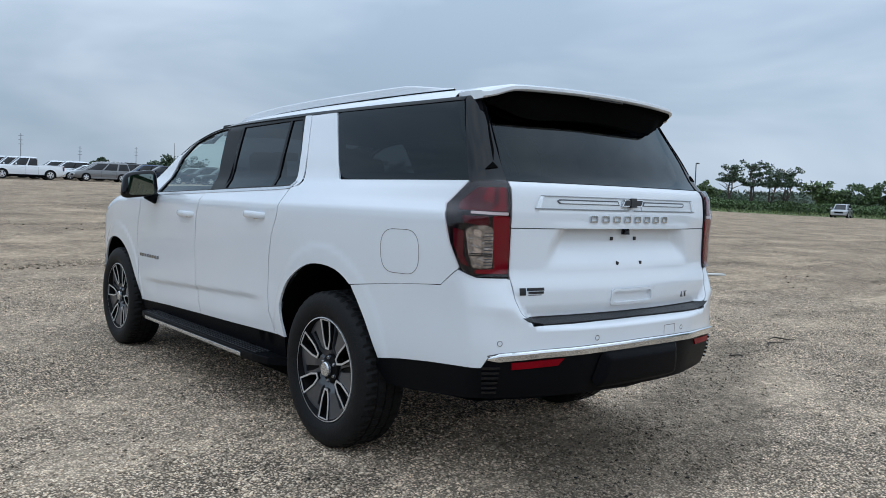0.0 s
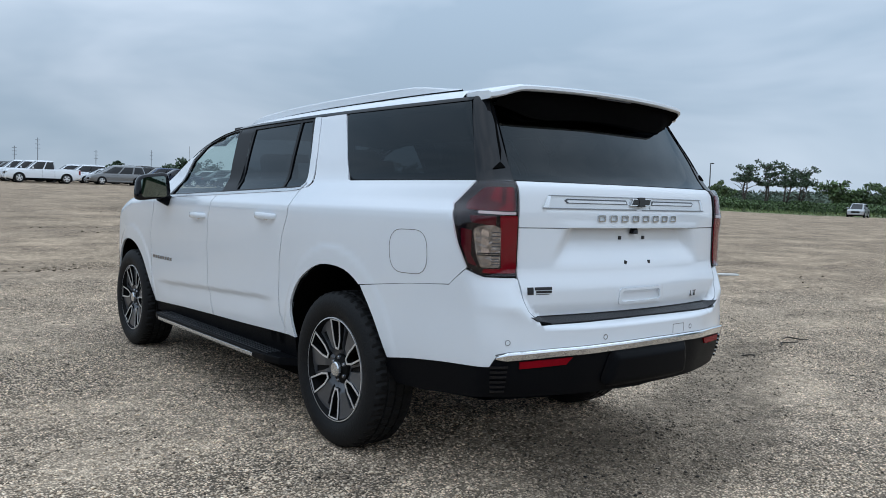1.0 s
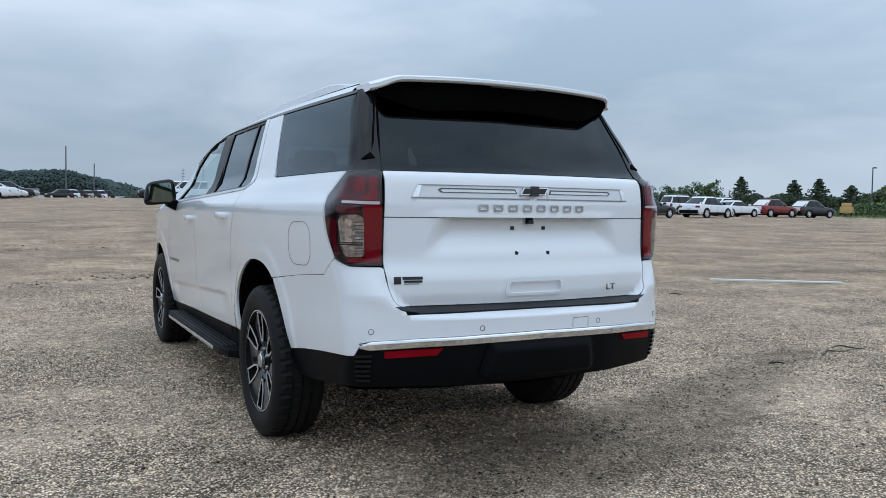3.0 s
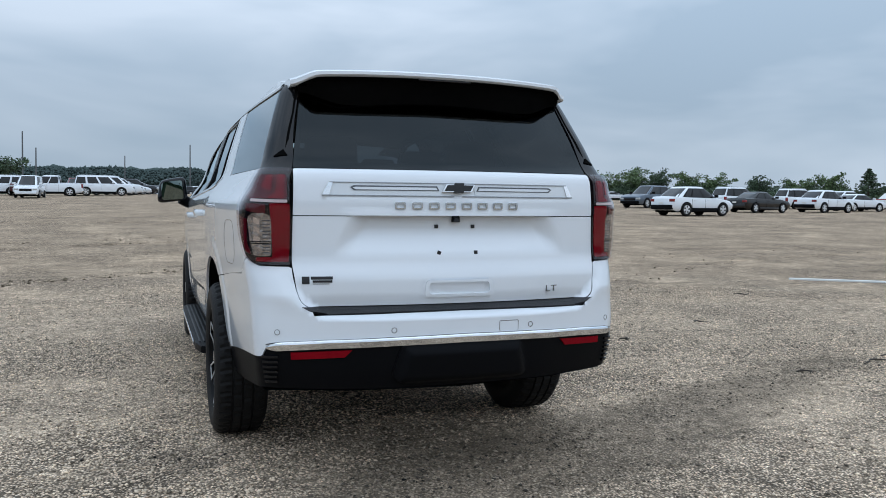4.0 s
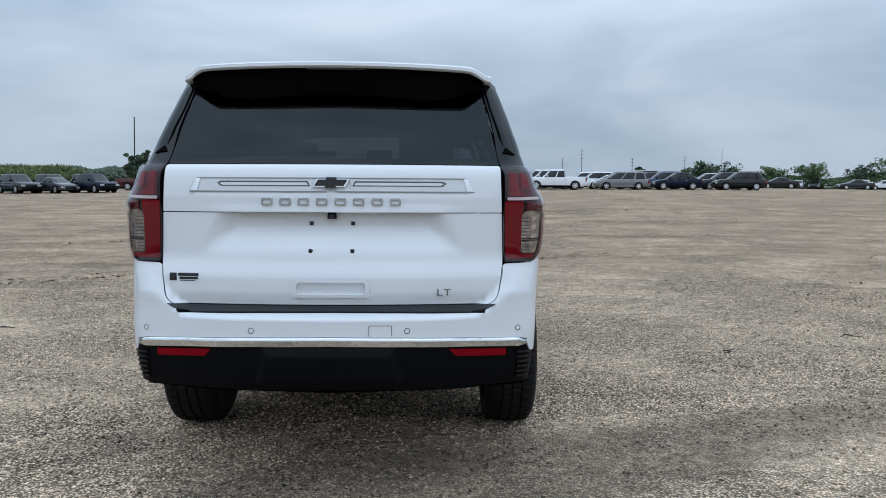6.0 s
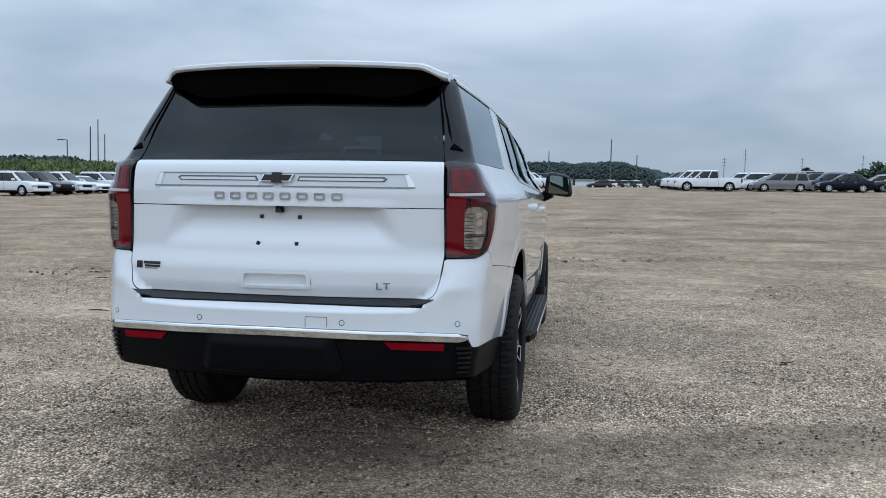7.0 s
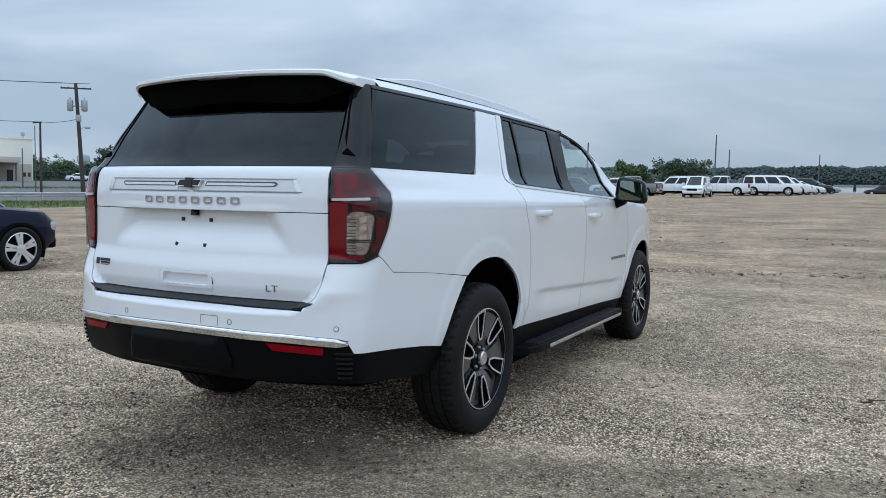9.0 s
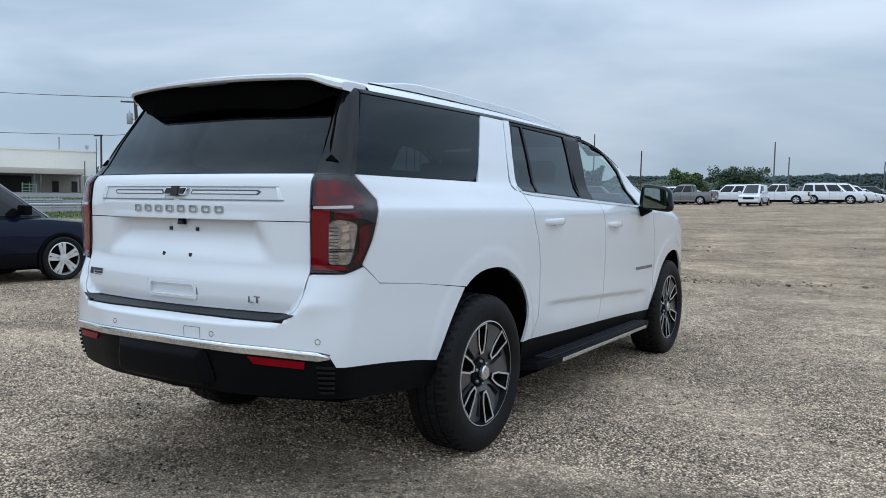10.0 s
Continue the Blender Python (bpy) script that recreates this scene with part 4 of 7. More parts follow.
    for x in np.linspace(-.702, .702, 57):
        q = abs(x) / .702
        lead = -.700
        tail = -1.028 + .075 * q ** 2.4 + .075 * sstep(.86, 1.0, q)
        zr = float(on_top(np.array([abs(x)]), np.array([lead]))[0, 2])
        zt = min(zr + .004, 1.886 - .016 * x * x / .45 - .026 * float(sstep(.84, 1.0, q)))
        th = .030 + .006 * float(sstep(.80, .95, q))
        zb = zt - th
        sec = [(lead, zr + .0005), ((lead * .6 + tail * .4), zr * .62 + zt * .38 + .004), (tail + .020, zt), (tail, zt - .009), (tail, zb + .008), (tail + .012, zb), (tail + .055, zb - .003), (lead - .03, min(zb - .003, 1.822)), (lead, min(zr - .04, 1.822))]
        rows.append([bm.verts.new((x, y, float(z))) for y, z in sec])
    for r0, r1 in zip(rows, rows[1:]):
        for k in range(len(r0)):
            j = (k + 1) % len(r0)
            bm.faces.new((r0[k], r0[j], r1[j], r1[k]))
    bm.faces.new(rows[0]), bm.faces.new(rows[-1])
    sp = part("spoiler", bm, WHITE, gate, angle=40)
    bm = bmesh.new()
    rows = []
    for x in np.linspace(-.664, .664, 41):
        q = abs(x) / .702
        tail = -1.028 + .075 * q ** 2.4 + .075 * sstep(.86, 1.0, q)
        zb = 1.886 - .016 * x * x / .45 - .026 * float(sstep(.84, 1.0, q)) - .030 - .006 * float(sstep(.80, .95, q))
        side = float(sstep(.66, .95, q))
        sec = [(tail + .014, zb - .002), (tail + .055, zb - .012), (-.955 + .07 * side, 1.800 + .006 * side), (-.925 + .06 * side, 1.722 + .05 * side + .012 * q * q), (-.88 + .03 * side, 1.735 + .05 * side)]
        rows.append([bm.verts.new((x, float(y), float(z))) for y, z in sec])
    for r0, r1 in zip(rows, rows[1:]):
        for k in range(4):
            bm.faces.new((r0[k], r0[k + 1], r1[k + 1], r1[k]))
    part("spoiler_underside", bm, SHADOW, sp, "black underside of the spoiler")
    part("brake_light", box(-.13, .13, -1.014, -.998, 1.846, 1.853, .002), SMOKE, sp)

    # bumper: white skin, step pad, chrome strip, black valance
    left_edge = [p for p in ARCH_R if p[0] < 0 and p[1] < .885]
    half = [(a(.948, y), z) for y, z in left_edge]
    seam = [(a(.963, -.218), .886), (a(.95, -.6), .931), (a(.925, -.881), .953), (a(.914, -.985), 1.031), (a(.889, -1.03), 1.012), (a(.86, -1.05), 1.001), (a(.748, -1.121), .999)]
    ab = lambda x, z: turn_of(x, float(on_back(np.array([x]), np.array([z]))[0, 1]))
    edge = [(x + .0045 * min(1, (z - .822) / .06), z - .005 * max(0, 1 - (z - .827) / .06)) for x, z in gate_edge if x > .6]
    inner = [(ab(x, z), z) for x, z in edge]
    top = [(a(.64, -1.185), .792), (a(.5, -1.22), .794), (a(.3, -1.27), .797), (0, .799)]
    bottom = [(0, .692), (a(.326, -1.289), .688), (a(.6, -1.22), .679), (a(.80, -1.15), .668), (a(.838, -1.12), .662), (a(.862, -1.10), .612), (a(.90, -.95), .602), (a(.921, -.816), .592), (a(.94, -.6), .570)]
    right = half + seam + inner + top
    ring = right + [(-u, v) for u, v in right[::-1][1:]] + [(-u, v) for u, v in bottom[::-1][:-1]] + bottom
    bump = panel("rear_bumper", ring, on_round, WHITE, car, res=.02)
    pad = [(-ab(.705, .8285), .8285), (-ab(.66, .8235), .8235), (ab(.66, .8235), .8235), (ab(.705, .8285), .8285), (a(.655, -1.19), .808), (a(.590, -1.20), .7935), (a(.5, -1.22), .7955), (a(.3, -1.27), .7985), (0, .800), (-a(.3, -1.27), .7985), (-a(.5, -1.22), .7955), (-a(.590, -1.20), .7935), (-a(.655, -1.19), .808)]
    panel("step_pad", pad, on_round, STEP_PLASTIC, bump, res=.010, lift=.006, label="dark grey ribbed step pad")
    chrome_top = [(0, .704), (a(.326, -1.289), .700), (a(.6, -1.22), .691), (a(.80, -1.15), .680), (a(.845, -1.12), .669)]
    chrome_low = [(a(.838, -1.12), .655), (a(.80, -1.15), .659), (a(.6, -1.22), .670), (a(.326, -1.289), .678), (0, .682)]
    strip = bmesh.new()
    rows = []
    mids = [((p[0] + q[0]) / 2, (p[1] + q[1]) / 2) for p, q in zip(chrome_top, chrome_low[::-1])]
    uu = np.linspace(-mids[-1][0], mids[-1][0], 81)
    zz = np.interp(np.abs(uu), [m[0] for m in mids], [m[1] for m in mids]) + .003
    at = on_round(uu, zz)
    out = skin_normals(at)
    section = [(-.006, .0195), (.010, .0190), (.0155, .0150), (.0170, .0080), (.0150, .0045), (.0060, -.0185), (-.006, -.0195)]
    for p, n_out, u in zip(at, out, uu):
        n_flat = Vector((n_out[0], n_out[1], 0)).normalized()
        size = max(.25, min(1.0, (mids[-1][0] - abs(u)) / .03))
        rows.append([strip.verts.new(Vector(p) + n_flat * o * size + Vector((0, 0, -.013 + h * size))) for o, h in section])
    for p, q in zip(rows, rows[1:]):
        for k in range(len(section) - 1):
            strip.faces.new((p[k], p[k + 1], q[k + 1], q[k]))
    strip.faces.new(rows[0]), strip.faces.new(rows[-1])
    part("chrome_strip", strip, CHROME, bump, angle=28)
    gap_hi = [(u, v - .0005) for u, v in chrome_top]
    gap_lo = [(u, v - .0055) for u, v in chrome_top]
    gap = [(-u, v) for u, v in gap_hi[::-1][:-1]] + gap_hi + gap_lo[::-1] + [(-u, v) for u, v in gap_lo[1:]]
    panel("strip_gap", gap, on_round, SLOT_GREY, bump, res=.03, lift=.0015, thick=.002)
    vt = [(0, .684), (a(.326, -1.289), .680), (a(.6, -1.22), .672), (a(.80, -1.15), .660), (a(.838, -1.12), .652), (a(.862, -1.10), .610), (a(.90, -.95), .600), (a(.921, -.816), .590), (a(.94, -.6), .568), (a(.948, -.44), .545), (a(.945, -.40), .50)]
    vb = [(a(.93, -.47), .42), (a(.92, -.70), .43), (a(.90, -.95), .455), (a(.85, -1.08), .47), (a(.76, -1.10), .470), (a(.5, -1.2), .466), (0, .462)]
    rr = vt + vb
    panel("lower_valance", [(-u, v) for u, v in rr[::-1]][1:] + rr[:-1], on_round, BLACK_PLASTIC, bump, res=.04, lift=-.004, thick=.05, label="black plastic lower bumper")
    link_mesh("valance_underside", [(-.90, -.55, .43), (.90, -.55, .43), (.84, -1.05, .452), (.5, -1.16, .448), (0, -1.22, .446), (-.5, -1.16, .448), (-.84, -1.05, .452)], [(0, 1, 2, 3, 4, 5, 6)], BLACK_PLASTIC, bump)
    cover = fillet([(-.315, .520), (-.272, .662), (.272, .662), (.315, .520), (.25, .486), (-.25, .486)], .035)
    panel("tow_cover", cover, on_round, BLACK_PLASTIC, bump, res=.016, lift=.004, thick=.022,
          dent=lambda p: .026 * sstep(0, .045, np.minimum(np.minimum(.668 - p[:, 2], p[:, 2] - .480), .318 - .27 * np.maximum(p[:, 2] - .52, 0) - np.abs(p[:, 0]))))
    for s in (1, -1):
        panel("reflector", [(s * a(.748, -1.17), .604), (s * a(.748, -1.17), .634), (s * a(.505, -1.26), .645), (s * a(.535, -1.25), .614)], on_round, RED_BRIGHT, bump, res=.03, lift=.004, thick=.012, label="red bumper reflector")
        for k in range(6):
            z = .500 + .022 * k
            panel("grille_slat", [(s * a(.79 - .004 * k, -1.12), z), (s * a(.845, -1.09), z - .004), (s * a(.845, -1.09), z + .008), (s * a(.79 - .004 * k, -1.12), z + .010)], on_round, BLACK_GLOSS, bump, res=.03, lift=.006, thick=.012)
        for x, y, z in ((.782, -1.128, .721), (.325, -1.29, .728)):
            c = on_round(np.array([a(x, y)]), np.array([z]))
            nrm = Vector(skin_normals(c)[0]); c = Vector(c[0]); c.x *= s; nrm.x *= s
            rot = nrm.to_track_quat("X", "Z").to_matrix().to_4x4()
            rg = lathe([(.0125, -.002), (.0125, .0015), (.0100, .0015), (.0095, -.002)], 24)
            part("parking_sensor", merge([moved(lathe([(.0001, .001), (.0092, .001), (.0092, -.004)], 24), Matrix.Translation(c) @ rot)]), WHITE, bump)
            part("sensor_ring", moved(rg, Matrix.Translation(c) @ rot), BADGE_GREY, bump)
    eye_o = fillet([(.165, .706), (.165, .752), (.262, .752), (.262, .706)], .006)
    eye_i = fillet([(.1672, .706), (.1672, .7498), (.2598, .7498), (.2598, .706)], .005)
    panel("tow_eye_gap", eye_o, on_back, BADGE_GREY, bump, holes=[eye_i], lift=.0012, thick=.001, res=.02)


def build_top_and_front():
    roof_o = [(-.64, -.695), (.64, -.695), (.70, .0), (.70, 1.2), (.66, 1.9), (.62, 2.12), (-.62, 2.12), (-.66, 1.9), (-.70, 1.2), (-.70, .0)]
    panel("roof", roof_o, on_top, WHITE, car, res=.06)
    for s in (1, -1):
        # rounded roof edge down to the black strip
        verts, faces = [], []
        ys = np.linspace(-.70, 2.35, 52)
        for y in ys:
            zlo = float(np.interp(y, [-.7, .6, 1.5, 1.8, 2.0, 2.2, 2.35], [1.818, 1.820, 1.812, 1.803, 1.782, 1.73, 1.66]))
            xr = float(np.interp(y, [-.7, 0, 1.2, 1.9, 2.12, 2.35], [.64, .70, .70, .66, .62, .60]))
            zhi = float(on_top(np.array([xr]), np.array([y]))[0, 2])
            for k in range(7):
                t = k / 6
                ang = math.pi / 2 * t
                z = zlo + (zhi - zlo) * math.sin(ang) if zhi > zlo + .004 else zhi
                x0 = float(on_side(np.array([y]), np.array([min(z, zhi - .0015)]))[0, 0])
                x = max(xr, x0) if k < 6 else xr
                verts.append((s * x, y, z))
        for i in range(len(ys) - 1):
            for k in range(6):
                q = (i * 7 + k, (i + 1) * 7 + k, (i + 1) * 7 + k + 1, i * 7 + k + 1)
                faces.append(q if s > 0 else q[::-1])
        link_mesh("roof_side", verts, faces, WHITE, car, smooth=True)
        # roof rail on its feet, over a black strip standing in for the gap's shade
        fin, dark = bmesh.new(), bmesh.new()
        ys2 = np.concatenate([[-.59, -.55, -.48, -.40], np.linspace(-.3, 1.8, 22), [1.88, 1.95, 2.02]])
        for b, (lo, hi, wide) in ((fin, (.007, 1.0, .013)), (dark, (-.006, .010, .008))):
            secs = []
            for y in ys2:
                xr = float(np.interp(y, [-.5, 0, 1.1, 1.7, 2.02], [.638, .650, .650, .630, .600]))
                zr = float(on_top(np.array([xr]), np.array([y]))[0, 2])
                up = .042 * float(sstep(-.66, -.15, y)) * (1 - float(sstep(1.60, 2.06, y))) + .010
                top = zr + (up if hi == 1.0 else hi)
                secs.append([b.verts.new((s * (xr + d), y, z)) for d, z in ((-wide, zr + lo), (-wide * .8, top - .006), (-wide * .3, top), (wide * .3, top), (wide * .8, top - .006), (wide, zr + lo))])
            for q0, q1 in zip(secs, secs[1:]):
                for k in range(6):
                    b.faces.new((q0[k], q0[(k + 1) % 6], q1[(k + 1) % 6], q1[k]))
            b.faces.new(secs[0]), b.faces.new(secs[-1])
        rail = part("roof_rail", fin, INLAY, car, "slim silver roof rail")
        part("rail_seal", dark, SHADOW, rail)
        # front pillar
        panel("front_pillar", [(2.56, 1.292), (2.80, 1.288), (2.98, 1.282), (2.62, 1.50), (2.36, 1.66), (2.2, 1.724), (2.19, 1.71), (2.39, 1.585), (2.515, 1.34)], on_side, WHITE, car, res=.03) if s > 0 else None
    src = bpy.data.objects["front_pillar"]
    me = src.data.copy()
    me.transform(Matrix.Diagonal((-1, 1, 1, 1)))
    me.flip_normals()
    other = new("front_pillar", me); other.parent = car
    # windscreen, bonnet, nose
    ws = [(-.62, 2.14), (.62, 2.14), (.76, 2.6), (.84, 2.98), (-.84, 2.98), (-.76, 2.6)]
    panel("windscreen", ws, on_top, CLEAR, car, res=.08, thick=.006).visible_shadow = False
    panel("scuttle", [(-.80, 2.985), (.80, 2.985), (.84, 3.10), (-.84, 3.10)], on_top, BLACK_PLASTIC, car, res=.06, lift=-.004)
    panel("bonnet", [(-.90, 3.0), (-.84, 3.105), (.84, 3.105), (.90, 3.0), (.935, 3.2), (.94, 3.5), (.91, 3.80), (.84, 3.97), (.70, 4.08), (.45, 4.14), (-.45, 4.14), (-.70, 4.08), (-.84, 3.97), (-.91, 3.80), (-.94, 3.5), (-.935, 3.2)], on_top, WHITE, car, res=.06)
    t = lambda x, y: 0.95 * math.atan2(x, y - 3.2)
    panel("grille", [(-.50, .72), (.50, .72), (.54, 1.06), (-.54, 1.06)], on_nose, BLACK_GLOSS, car, res=.05, lift=.003)
    for k in range(4):
        panel("grille_bar", [(-.52, .76 + .07 * k), (.52, .76 + .07 * k), (.52, .785 + .07 * k), (-.52, .785 + .07 * k)], on_nose, CHROME, car, res=.05, lift=.014, thick=.012)
    panel("front_bumper", [(-t(.955, 3.93), .47), (-.5, .40), (.5, .40), (t(.955, 3.93), .47), (t(.94, 4.02), .70), (t(.93, 4.05), .85), (t(.93, 4.05), .99), (.57, 1.10), (.50, 1.13), (-.50, 1.13), (-.57, 1.10), (-t(.93, 4.05), .99), (-t(.93, 4.05), .85), (-t(.94, 4.02), .70)],
          on_nose, WHITE, car, res=.05)
    for s in (1, -1):
        panel("headlamp", [(s * .58, .93), (s * t(.915, 4.06), .96), (s * t(.93, 4.02), 1.06), (s * .56, 1.07)], on_nose, REFLECT, car, res=.04, lift=.005)
        panel("fog_lamp_slot", [(s * .62, .56), (s * .80, .60), (s * .82, .80), (s * .66, .74)], on_nose, BLACK_PLASTIC, car, res=.04, lift=.004)


def build_mirrors():
    for s in (1, -1):
        bm = bmesh.new()
        bmesh.ops.create_uvsphere(bm, u_segments=28, v_segments=18, radius=1.0)
        for v in bm.verts:
            sx, sy, sz = (math.copysign(abs(c) ** p, c) for c, p in zip(v.co, (.44, .8, .42)))
            y = sy * .075 if sy > 0 else sy * .045
            v.co = Vector((s * (1.128 + sx * (.112 - .012 * sz) ), 2.47 + y + .05 * sx, 1.368 + sz * .098 - .018 * sx))
        mir = part("door_mirror", bm, BLACK_GLOSS, car, "black door mirror housing")
        g = fillet([(-.093, -.072), (.085, -.082), (.098, .045), (.062, .070), (-.080, .082)], .022)
        face = prism(g, -.003, .003, "y", .001)
        moved(face, pose(s * 1.128, 2.424, 1.366, 0, 0, s * 20) @ Matrix.Diagonal((s, 1, 1, 1)))
        part("mirror_glass", face, bpy.data.materials["mirror_glass"] if "mirror_glass" in bpy.data.materials else shader("mirror_glass", (.17, .21, .20), .01, metal=1.0, vary=.01), mir)
        part("mirror_arm", merge([tube([(s * .955, 2.50, 1.245), (s * 1.00, 2.49, 1.262), (s * 1.06, 2.475, 1.30)], [.035, .042, .05], 12), box(s * .975 - .02, s * .975 + .02, 2.44, 2.56, 1.225, 1.268, .012)]), BLACK_PLASTIC, mir)


def build_steps_and_underside():
    for s in (1, -1):
        out = [(.49, .93), (.57, 1.02), (.72, 1.045), (2.60, 1.045), (2.70, 1.02), (2.76, .93)]
        poly = [(.42, .86), (.42, .90)] + out[0:] + [(2.76, .86)]
        bm = prism([(s * x, y) for y, x in poly], .335, .378, "z", .008)
        st = part("running_board", bm, BLACK_PLASTIC, car, "black running board with a bright edge strip")
        part("edge_strip", box(s * 1.049 - .004, s * 1.049 + .004, .87, 2.55, .338, .362, .003), SATIN, st)
        for k in range(5):
            x = s * (.905 + .028 * k)
            part("tread_rib", box(x - .005, x + .005, .72, 2.62, .378, .385, .002), STEP_PLASTIC, st)
        for y in (.95, 1.65, 2.35):
            part("step_bracket", box(min(s * .55, s * .93), max(s * .55, s * .93), y - .04, y + .04, .345, .40, .006), SHADOW, st)
        panel("sill_cladding", [(.52, .36), (.50, .51)] + [(y, SILL(y)) for y in (1.2, 1.9, 2.5)] + [(2.90, .45), (2.93, .36)], on_side, BLACK_PLASTIC, car, lift=-.012, thick=.03, res=.06) if s > 0 else None
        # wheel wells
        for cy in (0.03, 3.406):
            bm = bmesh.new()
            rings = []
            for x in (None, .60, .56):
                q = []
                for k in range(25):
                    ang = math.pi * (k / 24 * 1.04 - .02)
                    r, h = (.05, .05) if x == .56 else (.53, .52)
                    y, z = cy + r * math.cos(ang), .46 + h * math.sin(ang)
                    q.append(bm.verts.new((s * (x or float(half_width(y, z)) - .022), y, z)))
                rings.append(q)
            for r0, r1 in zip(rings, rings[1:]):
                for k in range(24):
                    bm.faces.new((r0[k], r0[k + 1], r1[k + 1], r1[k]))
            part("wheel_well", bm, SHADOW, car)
    o = bpy.data.objects["sill_cladding"]
    me = o.data.copy(); me.transform(Matrix.Diagonal((-1, 1, 1, 1))); me.flip_normals()
    q = new("sill_cladding", me); q.parent = car
    # floor boxes hang low to block light and deepen the shade under the car
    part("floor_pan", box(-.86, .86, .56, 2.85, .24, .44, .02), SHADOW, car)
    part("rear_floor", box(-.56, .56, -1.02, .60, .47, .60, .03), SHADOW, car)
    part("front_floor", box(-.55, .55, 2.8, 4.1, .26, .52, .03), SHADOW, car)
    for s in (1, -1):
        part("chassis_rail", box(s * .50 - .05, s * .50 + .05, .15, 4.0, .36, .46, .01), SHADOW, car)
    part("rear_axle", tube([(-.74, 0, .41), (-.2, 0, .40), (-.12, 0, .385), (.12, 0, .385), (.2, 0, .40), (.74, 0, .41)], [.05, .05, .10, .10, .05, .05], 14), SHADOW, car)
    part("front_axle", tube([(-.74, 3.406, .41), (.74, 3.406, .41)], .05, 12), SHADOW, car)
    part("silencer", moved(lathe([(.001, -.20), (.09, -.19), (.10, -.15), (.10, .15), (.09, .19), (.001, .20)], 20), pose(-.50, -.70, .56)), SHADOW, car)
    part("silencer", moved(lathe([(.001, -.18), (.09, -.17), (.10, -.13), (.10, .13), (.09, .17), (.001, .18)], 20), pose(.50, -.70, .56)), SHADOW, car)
    part("spare_wheel", moved(lathe([(.001, -.08), (.30, -.08), (.36, -.04), (.36, .06), (.001, .06)], 28), pose(0, -.66, .55, 0, 90, 0)), RUBBER, car)


def build_cabin():
    """What shows through the glass."""
    panel("cabin_lining", [(-1.0, 1.06), (.60, 1.04), (.78, .58), (2.70, .58), (2.85, 1.0), (2.85, 1.26), (1.6, 1.30), (.5, 1.34), (-1.0, 1.38)], on_side, CABIN, car, lift=-.05, thick=.01, res=.12, both=True)
    panel("headlining", [(-.655, -.80), (.655, -.80), (.715, 0), (.67, 1.95), (-.67, 1.95), (-.715, 0)], on_top, CABIN, car, lift=-.05, thick=.01, res=.15)
    # dark bars added to block light leaking past the headlining's sides
    for s in (1, -1):
        part("roof_lining_edge", box(min(s * .62, s * .71), max(s * .62, s * .71), -.80, 1.95, 1.765, 1.815, .02), CABIN, car)
    part("cabin_floor", box(-.88, .88, .62, 2.82, .52, .56, .01), CABIN, car)
    part("load_floor", box(-.55, .55, -1.0, .62, .60, .64, .01), CABIN, car)
    part("load_cover", box(-.80, .80, -1.08, -.75, .56, 1.02, .03), CABIN, car)
    for y in (2.15, 1.05, .05):
        for s in (1, -1):
            x = s * (.44 if y > .5 else .40)
            bm = merge([box(x - .25, x + .25, y - .28, y + .26, .62, .84, .07, 3),
                        moved(box(-.25, .25, -.07, .07, 0, .62, .06, 3), pose(x, y - .26, .80, -14, 0, 0)),
                        moved(box(-.14, .14, -.05, .05, 0, .20, .05, 3), pose(x, y - .42, 1.43, -10, 0, 0))])
            part("car_seat", bm, CABIN, car)
    bm = prism([(2.50, .62), (2.50, 1.16), (2.62, 1.24), (2.92, 1.25), (2.95, .62)], -.84, .84, "x", .02)
    part("dashboard", bm, CABIN, car)
    ring = moved(lathe([(.185, -.012), (.197, 0), (.185, .012), (.173, 0)], 32, closed=True), pose(-.44, 2.42, 1.12, 0, 0, 0) @ pose(0, 0, 0, 0, 0, 90) @ pose(0, 0, 0, 0, 22, 0))
    part("steering_wheel", ring, CABIN, car)
    part("inner_mirror", box(-.11, .11, 2.30, 2.33, 1.60, 1.67, .012), CABIN, car)


def tread_profile():
    prof = [(.274, .108), (.284, .118), (.302, .130), (.335, .1380), (.368, .135), (.392, .124), (.405, .114)]
    tread = [(.412, .104), (.415, .090), (.4155, .058), (.405, .055), (.405, .047), (.4165, .044), (.417, .006), (.405, .004), (.405, -.004), (.417, -.006),
             (.4165, -.044), (.405, -.047), (.405, -.055), (.4155, -.058), (.415, -.090), (.412, -.104)]
    return prof + tread + [(r, -x) for r, x in prof[::-1]]


